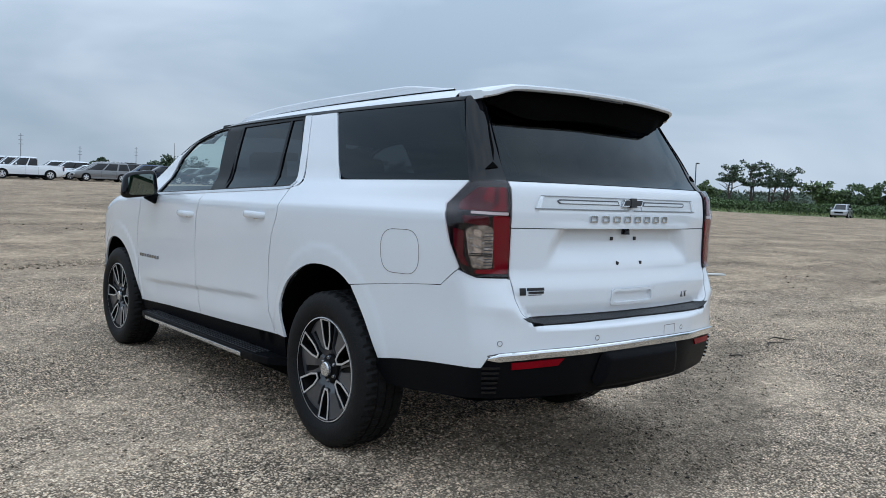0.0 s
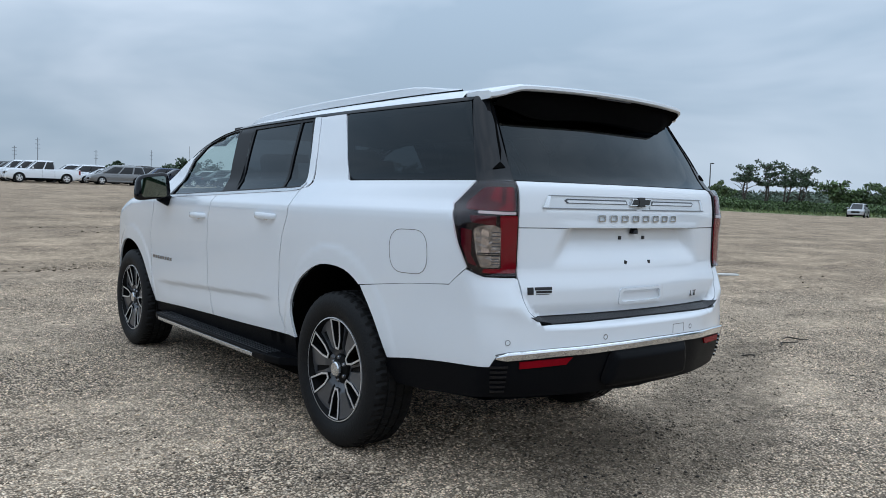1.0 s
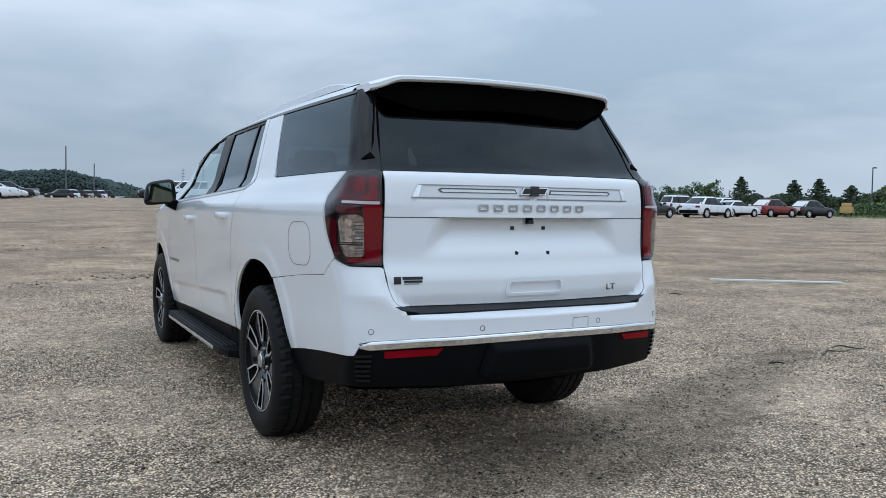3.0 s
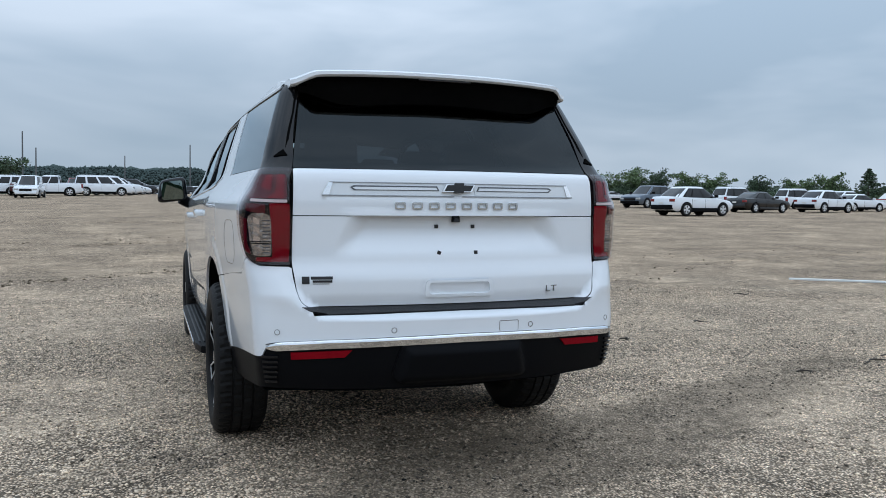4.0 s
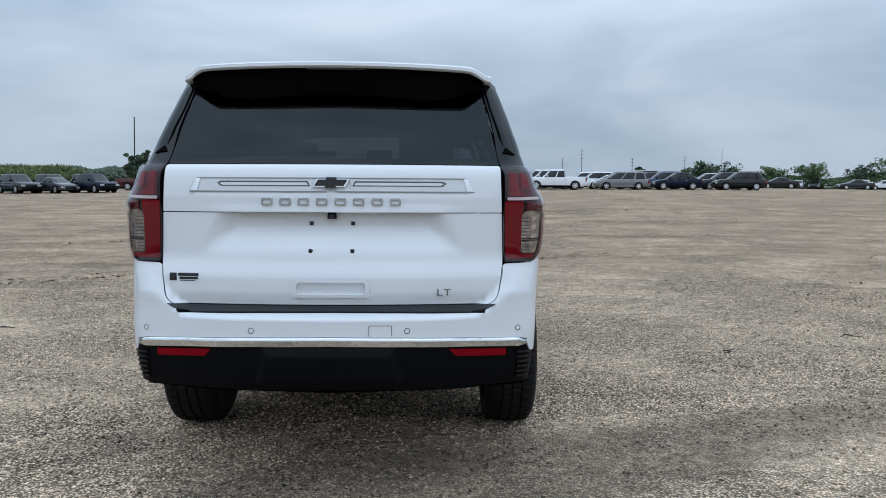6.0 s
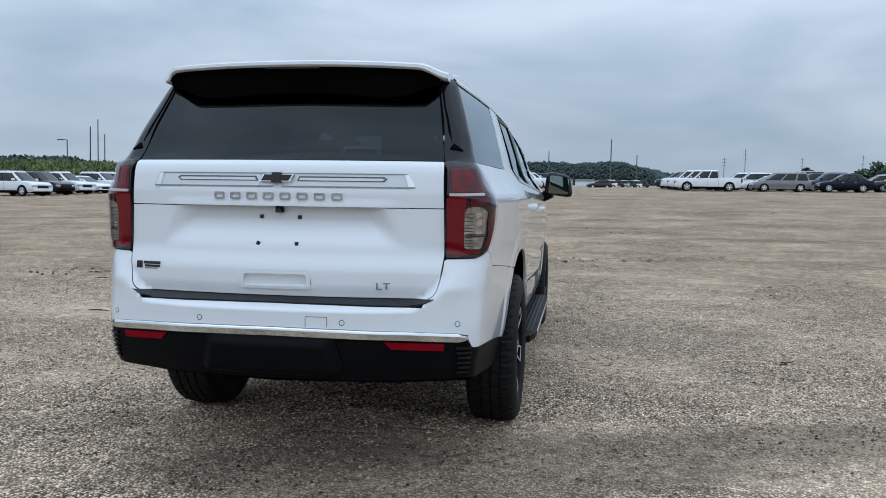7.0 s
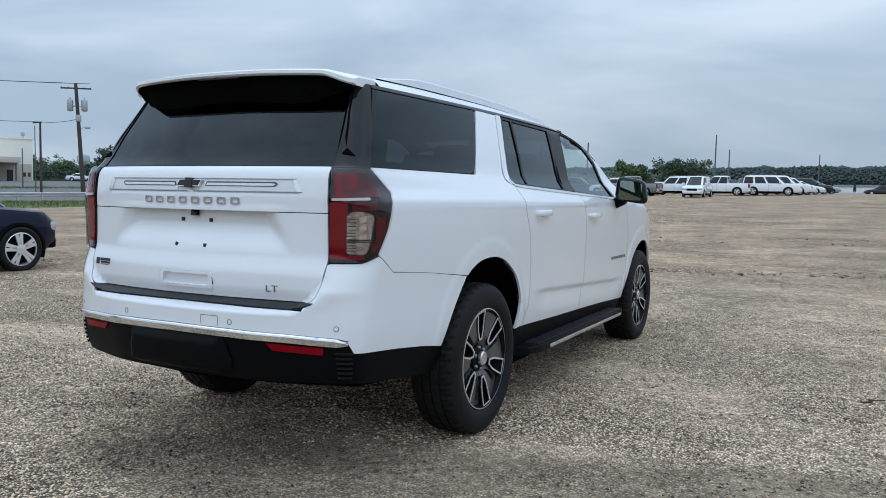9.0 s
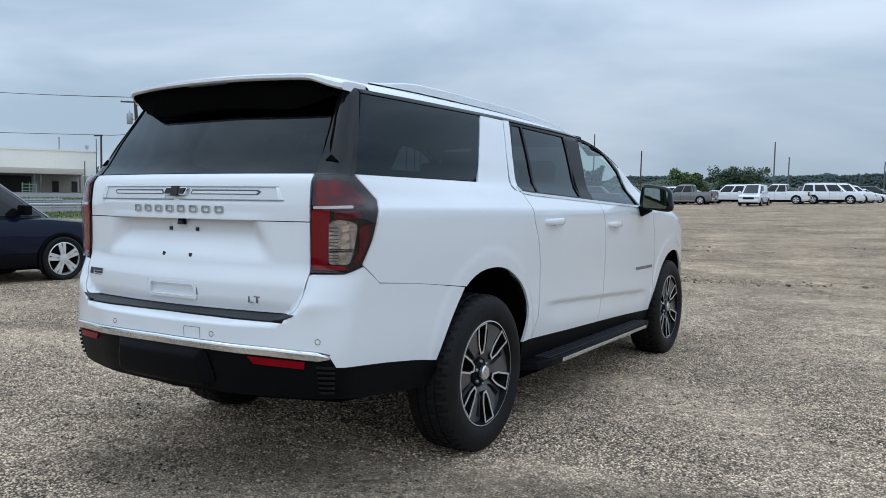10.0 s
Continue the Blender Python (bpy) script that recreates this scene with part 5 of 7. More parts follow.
def build_wheel():
    """One road wheel about the x axis, its face towards +x, with tyre, rim, spokes and brake."""
    wheel = new("wheel")
    prof, n = tread_profile(), 168
    bm = bmesh.new()
    rings = []
    for r, x in prof:
        q = []
        for k in range(n):
            rr = r
            if r > .400:
                stagger = 2 if abs(x) > .06 else (0 if x > 0 else 1)
                if r > .410 and (k + stagger) % 4 == 0 and abs(x) > .05:
                    rr = r - .010
                elif r > .410 and (k + stagger) % 5 == 0 and abs(x) <= .05:
                    rr = r - .007
                elif r < .410 and abs(x) > .11 and (k + stagger) % 4 == 0:
                    rr = r - .004
            ang = 2 * math.pi * k / n + (.012 * (1 if x > 0 else -1) * (abs(x) < .1))
            q.append(bm.verts.new((x, rr * math.cos(ang), rr * math.sin(ang))))
        rings.append(q)
    for a, b in zip(rings, rings[1:]):
        for k in range(n):
            bm.faces.new((a[k], a[(k + 1) % n], b[(k + 1) % n], b[k]))
    part("tyre", bm, RUBBER, wheel, angle=24)
    rim = part("rim", lathe([(.277, .118), (.271, .122), (.268, .116), (.262, .100), (.248, .07), (.244, 0), (.247, -.10), (.277, -.112)], 72), RIM_DARK, wheel)
    part("rim_lip", lathe([(.2785, .114), (.2780, .1205), (.2725, .1215), (.2695, .113)], 96), ALLOY, rim)
    part("brake_disc", lathe([(.001, .0), (.185, .0), (.185, -.02), (.001, -.02)], 40), BRAKE, wheel)
    face = lambda r: .098 + .020 * (r / .27) ** 2

    def plate(name, outline, holes, height, depth, mat, res=.018, smooth=False):
        """A flat-lying piece of the wheel's face with walls down its edges: outline of (y, z), height(y, z)."""
        from mathutils.geometry import delaunay_2d_cdt
        pts, edges = [], []
        for loop in (outline, *holes):
            at, dense = len(pts), []
            for p, q in zip(loop, list(loop[1:]) + [loop[0]]):
                k = max(1, math.ceil(math.dist(p, q) / res))
                dense += [(p[0] + (q[0] - p[0]) * t / k, p[1] + (q[1] - p[1]) * t / k) for t in range(k)]
            pts += dense
            edges += [(at + t, at + (t + 1) % len(dense)) for t in range(len(dense))]
        v2, e2, f2 = delaunay_2d_cdt([Vector(p) for p in pts], edges, [], 0, 1e-6)[:3]
        uv = np.array([tuple(v) for v in v2])
        tri = np.array([f for f in f2 if len(f) == 3])
        mid = uv[tri].mean(1)
        ok = within(mid[:, 0], mid[:, 1], outline)
        for h in holes:
            ok &= ~within(mid[:, 0], mid[:, 1], h)
        bm = bmesh.new()
        hi = [bm.verts.new((height(y, z), y, z)) for y, z in uv]
        lo = {}
        for t in tri[ok]:
            bm.faces.new([hi[i] for i in t])
        for e in [e for e in bm.edges if len(e.link_faces) == 1]:
            for v in e.verts:
                if v not in lo:
                    lo[v] = bm.verts.new((v.co.x - depth, v.co.y, v.co.z))
            v, w = e.verts
            bm.faces.new((v, w, lo[w], lo[v]))
        for v in [v for v in bm.verts if not v.link_edges]:
            bm.verts.remove(v)
        part(name, bm, mat, rim, smooth=smooth)

    def turned(pts, ang):
        c, s = math.cos(ang), math.sin(ang)
        return [(r * c - t * s, r * s + t * c) for r, t in pts]
    at_face = lambda y, z: face(math.hypot(y, z))
    # six windows, each edged by a bright machined U; broad twisted spokes between them, the shade of half of each put
    # in as a sunk black pocket
    window = [(.2615, -.038), (.2615, .038), (.160, .026), (.116, .010), (.116, -.010), (.160, -.026)]
    around = [(.2672, -.0480), (.2672, .0480), (.158, .0360), (.105, .0160), (.105, -.0160), (.158, -.0360)]
    ring = [(.2675 * math.cos(a), .2675 * math.sin(a)) for a in np.linspace(0, 2 * np.pi, 96, endpoint=False)]
    middle = [(.074 * math.cos(a), .074 * math.sin(a)) for a in np.linspace(0, 2 * np.pi, 48, endpoint=False)]
    pocket = [(.230, .020), (.230, .056), (.190, .046), (.140, .030), (.112, .016), (.108, .002), (.165, .010)]

    def sunk(y, z):
        r = math.hypot(y, z)
        w = (math.atan2(z, y) / (math.pi / 3) + 6) % 1.0
        return face(r) - .003 - .034 * (w if w < .97 else 0) * (r / .27) - .020 * max(0, (.13 - r) / .04)
    cuts = [turned(window, math.pi / 3 * k) for k in range(6)]
    dips = [turned(pocket, math.pi / 3 * (k + .5)) for k in range(6)]
    plate("wheel_face", ring, [turned(around, math.pi / 3 * k) for k in range(6)] + dips + [middle], sunk, .030, RIM_GREY)
    for k in range(6):
        plate("machined_edge", turned(around, math.pi / 3 * k), [cuts[k]], at_face, .004, ALLOY)
        plate("window_wall", turned(around, math.pi / 3 * k), [cuts[k]], lambda y, z: at_face(y, z) - .0035, .034, RIM_DARK)
        plate("pocket", dips[k], [], lambda y, z: face(math.hypot(y, z)) - .030, .004, RIM_DARK)
    for i in range(6):
        ang = 2 * math.pi * i / 6
        nut = lathe([(.012, .07), (.012, .104), (.008, .110), (.001, .111)], 8)
        part("lug_nut", moved(nut, pose(-.014, .062 * math.cos(ang), .062 * math.sin(ang))), BADGE_GREY, rim)
    part("hub", lathe([(.080, .045), (.079, .070), (.074, .080), (.050, .090), (.001, .090)], 40), RIM_DARK, rim)
    part("hub_cap", lathe([(.040, .096), (.040, .110), (.034, .116), (.001, .118)], 36), SATIN, rim)
    return wheel


def build_badges():
    for y0, y1 in [(2.45 + .054 * k, 2.49 + .054 * k) for k in range(8)]:
        panel("door_badge_bar", [(y0, .800), (y1, .798), (y1, .822), (y0, .824)], on_side, BADGE_GREY, car, both=True, lift=.003, thick=.004, res=.03)
    for k in range(4):
        panel("bumper_vent", [(3.925, .60 + .05 * k), (3.965, .60 + .05 * k), (3.970, .632 + .05 * k), (3.93, .632 + .05 * k)], on_side, SHADOW, car, both=True, lift=.003, thick=.004, res=.03)


build_sides()
build_badges()
build_rear()
build_top_and_front()
build_mirrors()
build_steps_and_underside()
build_cabin()
wheel_one = build_wheel()
wheel_one.parent = car
wheel_one.matrix_basis = pose(.868, 0, .412, 40, 0, 0)
for k, (x, y, turn, spin) in enumerate(((-.868, 0, 180, 30), (.868, 3.406, 0, 33), (-.868, 3.406, 180, 5))):
    copy_thing(wheel_one, pose(x, y, .412, spin, 0, 0) @ pose(0, 0, 0, 0, 0, turn))


# ---- other parked vehicles ----
def paint(name, rgb, metal=0.0):
    return shader(name, rgb, 0.3, metal=metal, vary=0.03, grain=8, blot=1.0, coat=0.8, alpha_spec=0.2)


PAINTS = {"white": WHITE, "grey": paint("grey_paint", (0.20, 0.205, 0.21), 0.4), "silver": paint("silver_paint", (0.42, 0.43, 0.44), 0.5),
          "black": paint("black_paint", (0.005, 0.005, 0.006)), "charcoal": paint("charcoal_paint", (0.022, 0.024, 0.029), 0.3),
          "navy": shader("navy_paint", (0.0026, 0.0065, 0.024), 0.3, metal=0.2, vary=0.03, grain=8, blot=1.0, coat=0.4, alpha_spec=0.1), "red": paint("red_paint", (0.20, 0.012, 0.014)),
          "maroon": paint("maroon_paint", (0.065, 0.010, 0.012), 0.2), "blue": paint("blue_paint", (0.025, 0.055, 0.13), 0.3), "slate": paint("slate_blue_paint", (0.10, 0.13, 0.17), 0.4)}
TRIM_BLACK = shader("black_window_trim", (0.006, 0.0065, 0.007), 0.25, vary=0.2, alpha_spec=0.15)
CAR_GLASS = shader("far_car_glass", (0.007, 0.008, 0.010), 0.03, vary=0.1, alpha_spec=0.45)
TAIL_RED = shader("far_tail_lamp", (0.20, 0.01, 0.012), 0.15, vary=0.1, coat=0.6)
HEAD_CLEAR = shader("far_headlamp", (0.55, 0.57, 0.58), 0.12, metal=0.5, vary=0.2, grain=30)

# length, width, belt height, roof height, wheel radius, rear and front axle, nose height, waist line (y, z) from tail to nose, cabin (foot rear, foot front, top rear, top front)
KINDS = {
    "suv": dict(L=4.75, W=1.92, belt=1.06, roof=1.74, r=.365, ax=(-1.40, 1.45), deck=[(-2.36, 1.00), (-2.30, 1.07), (1.05, 1.07), (1.30, 1.06), (2.05, .98), (2.30, .86)], cab=(-2.26, 1.30, -1.85, .30), panes=((.04, .21), (.25, .55), (.58, .93))),
    "compact_suv": dict(L=4.40, W=1.84, belt=1.00, roof=1.64, r=.35, ax=(-1.09, 1.55), deck=[(-2.18, .94), (-2.12, 1.01), (1.04, .99), (1.34, .985), (2.00, .925), (2.14, .82)], cab=(-2.08, 1.65, -1.65, .71), panes=((.05, .20), (.24, .52), (.55, .93)), mirror=.80),
    "large_suv": dict(L=5.45, W=2.05, belt=1.16, roof=1.92, r=.40, ax=(-1.55, 1.58), deck=[(-2.70, 1.08), (-2.66, 1.17), (1.15, 1.17), (1.40, 1.17), (2.45, 1.10), (2.68, .97)], cab=(-2.62, 1.38, -2.40, .55), panes=((.05, .27), (.32, .57), (.62, .92))),
    "crossover": dict(L=4.69, W=1.90, belt=1.02, roof=1.67, r=.37, ax=(-1.36, 1.46), deck=[(-2.32, .98), (-2.22, 1.08), (1.0, 1.03), (1.35, 1.00), (2.05, .88), (2.30, .74)], cab=(-2.10, 1.40, -1.15, .22), panes=((.16, .30), (.34, .60), (.63, .92))),
    "minivan": dict(L=5.17, W=2.02, belt=1.02, roof=1.76, r=.345, ax=(-1.55, 1.54), deck=[(-2.55, .96), (-2.50, 1.03), (1.45, 1.02), (1.75, .99), (2.35, .86), (2.55, .72)], cab=(-2.44, 1.95, -2.15, .62), panes=((.05, .28), (.32, .58), (.62, .90))),
    "sedan": dict(L=4.75, W=1.86, belt=.94, roof=1.44, r=.335, ax=(-1.40, 1.42), deck=[(-2.34, .88), (-2.25, .98), (-1.45, 1.00), (.95, .95), (1.25, .93), (2.05, .80), (2.32, .66)], cab=(-1.75, 1.25, -.85, .15), panes=((.14, .46), (.50, .88))),
    "pickup": dict(L=5.85, W=2.06, belt=1.18, roof=1.94, r=.405, ax=(-1.80, 1.90), deck=[(-2.90, 1.06), (-2.88, 1.20), (-.95, 1.20), (1.20, 1.19), (1.42, 1.19), (2.65, 1.13), (2.90, 1.0)], cab=(-1.0, 1.42, -.86, .52), panes=((.07, .42), (.47, .91))),
    "van": dict(L=4.75, W=1.83, belt=1.08, roof=1.88, r=.32, ax=(-1.55, 1.50), deck=[(-2.36, 1.05), (-2.34, 1.10), (1.35, 1.08), (1.60, 1.04), (2.20, .92), (2.36, .78)], cab=(-2.32, 1.85, -2.24, .80), panes=((.70, .93),)),
}


def small_wheel(r, bright, rim=.66):
    """A plain road wheel for a parked car, its face towards +x."""
    w = new("wheel")
    part("tyre", lathe([(r * rim, .085), (r * (rim + .08), .105), (r * .90, .108), (r * .98, .09), (r, .06), (r, -.06), (r * .98, -.09), (r * (rim + .08), -.105), (r * rim, -.085)], 32), RUBBER, w)
    bms = [lathe([(r * rim, .088), (r * (rim - .04), .092), (r * (rim - .06), .06), (r * (rim - .08), -.05)], 28)]
    for k in range(5):
        a = 2 * math.pi * k / 5
        for d in (-.16, .16):
            b = prism([(.05, -.030), (r * (rim - .04), -.026), (r * (rim - .04), .026), (.05, .030)], .060, .090, "x")
            bms.append(moved(b, pose(0, 0, 0, math.degrees(a + d), 0, 0)))
    bms.append(lathe([(.075, .06), (.075, .092), (.001, .098)], 18))
    part("rim", merge(bms), bright, w)
    part("brake_disc", lathe([(.001, .02), (r * (rim - .08), .02), (r * (rim - .08), -.04)], 20), RIM_DARK, w)
    return w


class Shell:
    """The cabin of a parked vehicle: rounded rings that lean in towards the roof."""
    def __init__(self, k):
        self.z0, self.z1 = k["belt"] - .05, k["roof"] - .055
        self.foot, self.top, self.W = (k["cab"][0], k["cab"][1]), (k["cab"][2], k["cab"][3]), k["W"] / 2
        self.n = 5.0

    def at(self, z):
        t = max(0.0, (z - self.z0) / (self.z1 - self.z0))
        return self.W * (.945 - .175 * t ** 1.35), self.foot[0] + (self.top[0] - self.foot[0]) * t ** 1.12, self.foot[1] + (self.top[1] - self.foot[1]) * t ** .94

    def round(self, a, half):
        return half * max(0.0, 1 - min(1.0, abs(a)) ** self.n) ** (1 / self.n)

    def side(self, s, u, z, out):
        w, r, f = self.at(z)
        return (s * (self.round(2 * u - 1, w) + out), r + (f - r) * u, z + out * .25)

    def end(self, front, u, z, out):
        w, r, f = self.at(z)
        y = (r + f) / 2 + (1 if front else -1) * (self.round(u, (f - r) / 2) + out)
        return (u * w, y, z + out * .4)

    def mesh(self):
        bm = bmesh.new()
        rings, m = [], 44
        high = self.z1 + .055
        levels = [(z, 0.0) for z in np.linspace(self.z0 - .02, self.z1, 7)] + [(high - .026, .035), (high - .008, .10), (high + .004, .26), (high + .010, .55)]
        for z, shrink in levels:
            w, r, f = self.at(min(z, self.z1))
            ring = []
            for q in range(m):
                c, d = math.cos(2 * math.pi * q / m), math.sin(2 * math.pi * q / m)
                x = math.copysign(abs(c) ** (2 / self.n), c) * max(.05, w - shrink)
                y = (r + f) / 2 + math.copysign(abs(d) ** (2 / self.n), d) * max(.1, (f - r) / 2 - shrink)
                ring.append(bm.verts.new((x, y, z)))
            rings.append(ring)
        for a, b in zip(rings, rings[1:]):
            for q in range(m):
                bm.faces.new((a[q], a[(q + 1) % m], b[(q + 1) % m], b[q]))
        bm.faces.new(rings[-1])
        return bm


def glass_piece(name, place, u0, u1, z0, z1, parent, mat, proud, slant=(0, 0)):
    """A pane laid on a cabin shell by place(u, z, out); slant moves the top ends of u0 and u1."""
    bm = bmesh.new()
    nu, nv = 8, 4
    grids = []
    for out in (proud, -.012):
        g = []
        for b in range(nv + 1):
            v = b / nv
            lo, hi = u0 + slant[0] * v, u1 + slant[1] * v
            g.append([bm.verts.new(place(lo + (hi - lo) * a / nu, z0 + (z1 - z0) * v, out)) for a in range(nu + 1)])
        grids.append(g)
    top, low = grids
    for b in range(nv):
        for a in range(nu):
            bm.faces.new((top[b][a], top[b][a + 1], top[b + 1][a + 1], top[b + 1][a]))
    rim = [(0, a) for a in range(nu + 1)] + [(b, nu) for b in range(1, nv + 1)] + [(nv, a) for a in range(nu - 1, -1, -1)] + [(b, 0) for b in range(nv - 1, 0, -1)]
    for (b, a), (d, c) in zip(rim, rim[1:] + rim[:1]):
        bm.faces.new((top[b][a], top[d][c], low[d][c], low[b][a]))
    for q in [q for q in bm.verts if not q.link_faces]:
        bm.verts.remove(q)
    return part(name, bm, mat, parent, angle=50)


def build_vehicle(kind, colour, label, category, trim="black", bright=None, film=False):
    k = KINDS[kind]
    coat = PAINTS[colour]
    low = BLACK_PLASTIC if trim == "black" else coat
    v = tagged(new("pickup_truck" if kind == "pickup" else "minivan" if kind == "minivan" else "delivery_van" if kind == "van" else "sedan" if kind == "sedan" else "parked_suv"), label, category)
    W, L = k["W"] / 2, k["L"] / 2
    zb = k["r"] * .72
    # lower body: stations along the length, each a rounded section, narrower at both ends
    ys = sorted(set(list(np.linspace(-L, L, 27)) + [p[0] for p in k["deck"]]))
    dy, dz = [p[0] for p in k["deck"]], [p[1] for p in k["deck"]]
    bm = bmesh.new()
    secs = []
    for y in ys:
        t = abs(y) / L
        w = W * (1 - .10 * max(0, (t - .80) / .20) ** 2.2)
        top = float(np.interp(y, dy, dz))
        if abs(y) > L - 1e-6:
            top -= .06
        lift = .10 * max(0, (t - .85) / .15)
        sec = [(w * .86, zb + lift), (w * .97, zb + .10 + lift), (w * .995, zb + .30), (w, (zb + top) / 2 + .05), (w * .985, top - .10), (w * .955, top - .025), (w * .90, top), (w * .45, top + .02 * (t > .5)), (0, top + .03 * (t > .5))]
        ring = sec + [(-x, z) for x, z in sec[::-1][1:]]
        secs.append([bm.verts.new((x, y, z)) for x, z in ring])
    for a, b in zip(secs, secs[1:]):
        for i in range(len(a)):
            j = (i + 1) % len(a)
            bm.faces.new((a[i], a[j], b[j], b[i]))
    bm.faces.new(secs[0]), bm.faces.new(secs[-1])
    part("body", bm, coat, v, angle=40)
    # cabin
    f0, f1, t0, t1 = k["cab"]
    z0, z1 = k["belt"] - .03, k["roof"]
    wt = W * .77
    shell = Shell(k)
    cab = part("cabin", shell.mesh(), coat, v, angle=35)
    if film:
        part("protective_film", box(-W * .80, W * .80, -L - .018, -L + .03, zb + .42, k["belt"] - .02, .02), PALE, v, "white protective film over the tailgate")
        glass_piece("rear_film", lambda u, z, out: shell.end(False, u, z, out), -.90, .90, z0 + .03, z1 - .09, cab, PALE, .016)
    lo, hi = z0 + .045, z1 - .135
    for s in (1, -1):
        lay = lambda u, z, out: shell.side(s, u, z, out)
        ends = (max(.03, k["panes"][0][0] - .03), min(.975, k["panes"][-1][1] + .03))
        if kind not in ("large_suv", "van", "pickup", "minivan"):
            glass_piece("window_surround", lay, *ends, lo - .025, hi + .025, cab, TRIM_BLACK, .006)
        for u0, u1 in k["panes"]:
            glass_piece("side_window", lay, u0, u1, lo, hi, cab, CAR_GLASS, .011)
    glass_piece("windscreen", lambda u, z, out: shell.end(True, u, z, out), -.90, .90, z0 + .02, z1 - .075, cab, CAR_GLASS, .010)
    if kind != "van" and not film:
        glass_piece("rear_window", lambda u, z, out: shell.end(False, u, z, out), -.84, .84, z0 + .08, z1 - .11, cab, CAR_GLASS, .010)
    if kind in ("suv", "large_suv", "minivan"):
        for s in (1, -1):
            part("roof_rail", tube([(s * wt * .90, t0 + .25, z1 - .01), (s * wt * .90, t0 + .32, z1 + .045), (s * wt * .90, t1 - .35, z1 + .045), (s * wt * .90, t1 - .28, z1 - .01)], .016, 6), SATIN if trim != "black" else BLACK_PLASTIC, v)
    # wheels in arches, where flat black sheets stand in for the shade inside
    w1 = small_wheel(k["r"], bright or ALLOY, .74 if kind == "compact_suv" else .66)
    w1.parent = v
    first = True
    for y in k["ax"]:
        for s in (1, -1):
            at = pose(s * (W - .068), y, k["r"], random.uniform(0, 70), 0, 0 if s > 0 else 180)
            if first:
                w1.matrix_basis, first = at, False
            else:
                copy_thing(w1, at)
            r = k["r"] * 1.17
            bm = bmesh.new()
            pts = [(y + r * math.cos(a), k["r"] + r * math.sin(a)) for a in np.linspace(math.radians(-22), math.radians(202), 22)]
            inner = [(y + r * .90 * math.cos(a), k["r"] + r * .90 * math.sin(a)) for a in np.linspace(math.radians(-22), math.radians(202), 22)]
            hub = [bm.verts.new((s * (W * .60), *p)) for p in pts]
            rim = [bm.verts.new((s * (W + .012), *p)) for p in pts]
            inn = [bm.verts.new((s * (W + .014), *p)) for p in inner]
            for i in range(21):
                bm.faces.new((rim[i], rim[i + 1], inn[i + 1], inn[i])), bm.faces.new((hub[i], hub[i + 1], rim[i + 1], rim[i]))
            part("arch_trim", bm, BLACK_PLASTIC if trim == "black" else SHADOW, v)
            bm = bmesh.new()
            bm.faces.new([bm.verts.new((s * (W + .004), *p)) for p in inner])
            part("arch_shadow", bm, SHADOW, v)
    # lamps, bumpers, sills, mirrors
    nose = float(np.interp(L - .12, dy, dz))
    tail = float(np.interp(-L + .05, dy, dz))
    part("front_bumper", box(-W * .86, W * .86, L - .10, L + .05, zb + .08, nose - .34, .05), low, v)
    part("rear_bumper", box(-W * .88, W * .88, -L - .06, -L + .10, zb + .10, zb + .36, .05), CHROME if kind == "pickup" else low, v)
    part("grille", box(-W * .50, W * .50, L - .06, L + .045, nose - .32, nose - .13, .03), BLACK_GLOSS, v)
    for s in (1, -1):
        xa, xb = sorted((s * W * .55, s * W * .93))
        part("headlamp", box(xa, xb, L - .26, L + .01, nose - .25, nose - .10, .04), HEAD_CLEAR, v)
        xa, xb = sorted((s * W * (.62 if kind in ("sedan", "crossover") else .76), s * W * .955))
        hi = tail - .04 if kind != "sedan" else tail - .02
        part("tail_lamp", box(xa, xb, -L - .012, -L + .14, hi - (.17 if kind in ("sedan", "crossover") else .36), hi, .03), TAIL_RED, v)
        xa, xb = sorted((s * W * .94, s * (W * .93 + .25)))
        part("door_mirror", box(xa, xb, f1 - k.get("mirror", .62), f1 - k.get("mirror", .62) + .12, z0 + .06, z0 + .22, .04), BLACK_PLASTIC if trim == "black" else coat, v)
        part("sill", box(min(s * W * .90, s * (W + .004)), max(s * W * .90, s * (W + .004)), k["ax"][0] + k["r"] * 1.2, k["ax"][1] - k["r"] * 1.2, zb - .01, zb + (.19 if low is BLACK_PLASTIC else .13), .015), low if colour != "white" else BLACK_PLASTIC, v)
        for u in k["panes"][-2:]:
            y = f0 + (f1 - f0) * u[0] + .12
            part("door_handle", box(min(s * W * .99, s * (W + .025)), max(s * W * .99, s * (W + .025)), y, y + .16, k["belt"] - .15, k["belt"] - .12, .008), CHROME if colour == "navy" else coat, v)
            gapy = f0 + (f1 - f0) * u[0] - .02
            part("door_gap", box(min(s * W * .97, s * (W + .0035)), max(s * W * .97, s * (W + .0035)), gapy - .004, gapy + .004, zb + .14, k["belt"] - .08), SHADOW, v)
    part("number_plate", box(-.16, .16, -L - .022 - .05, -L - .05, zb + .42, zb + .52, .004), PALE, v)
    part("underside", box(-W * .8, W * .8, -L * .9, L * .9, zb - .06, zb + .2, .02), SHADOW, v)
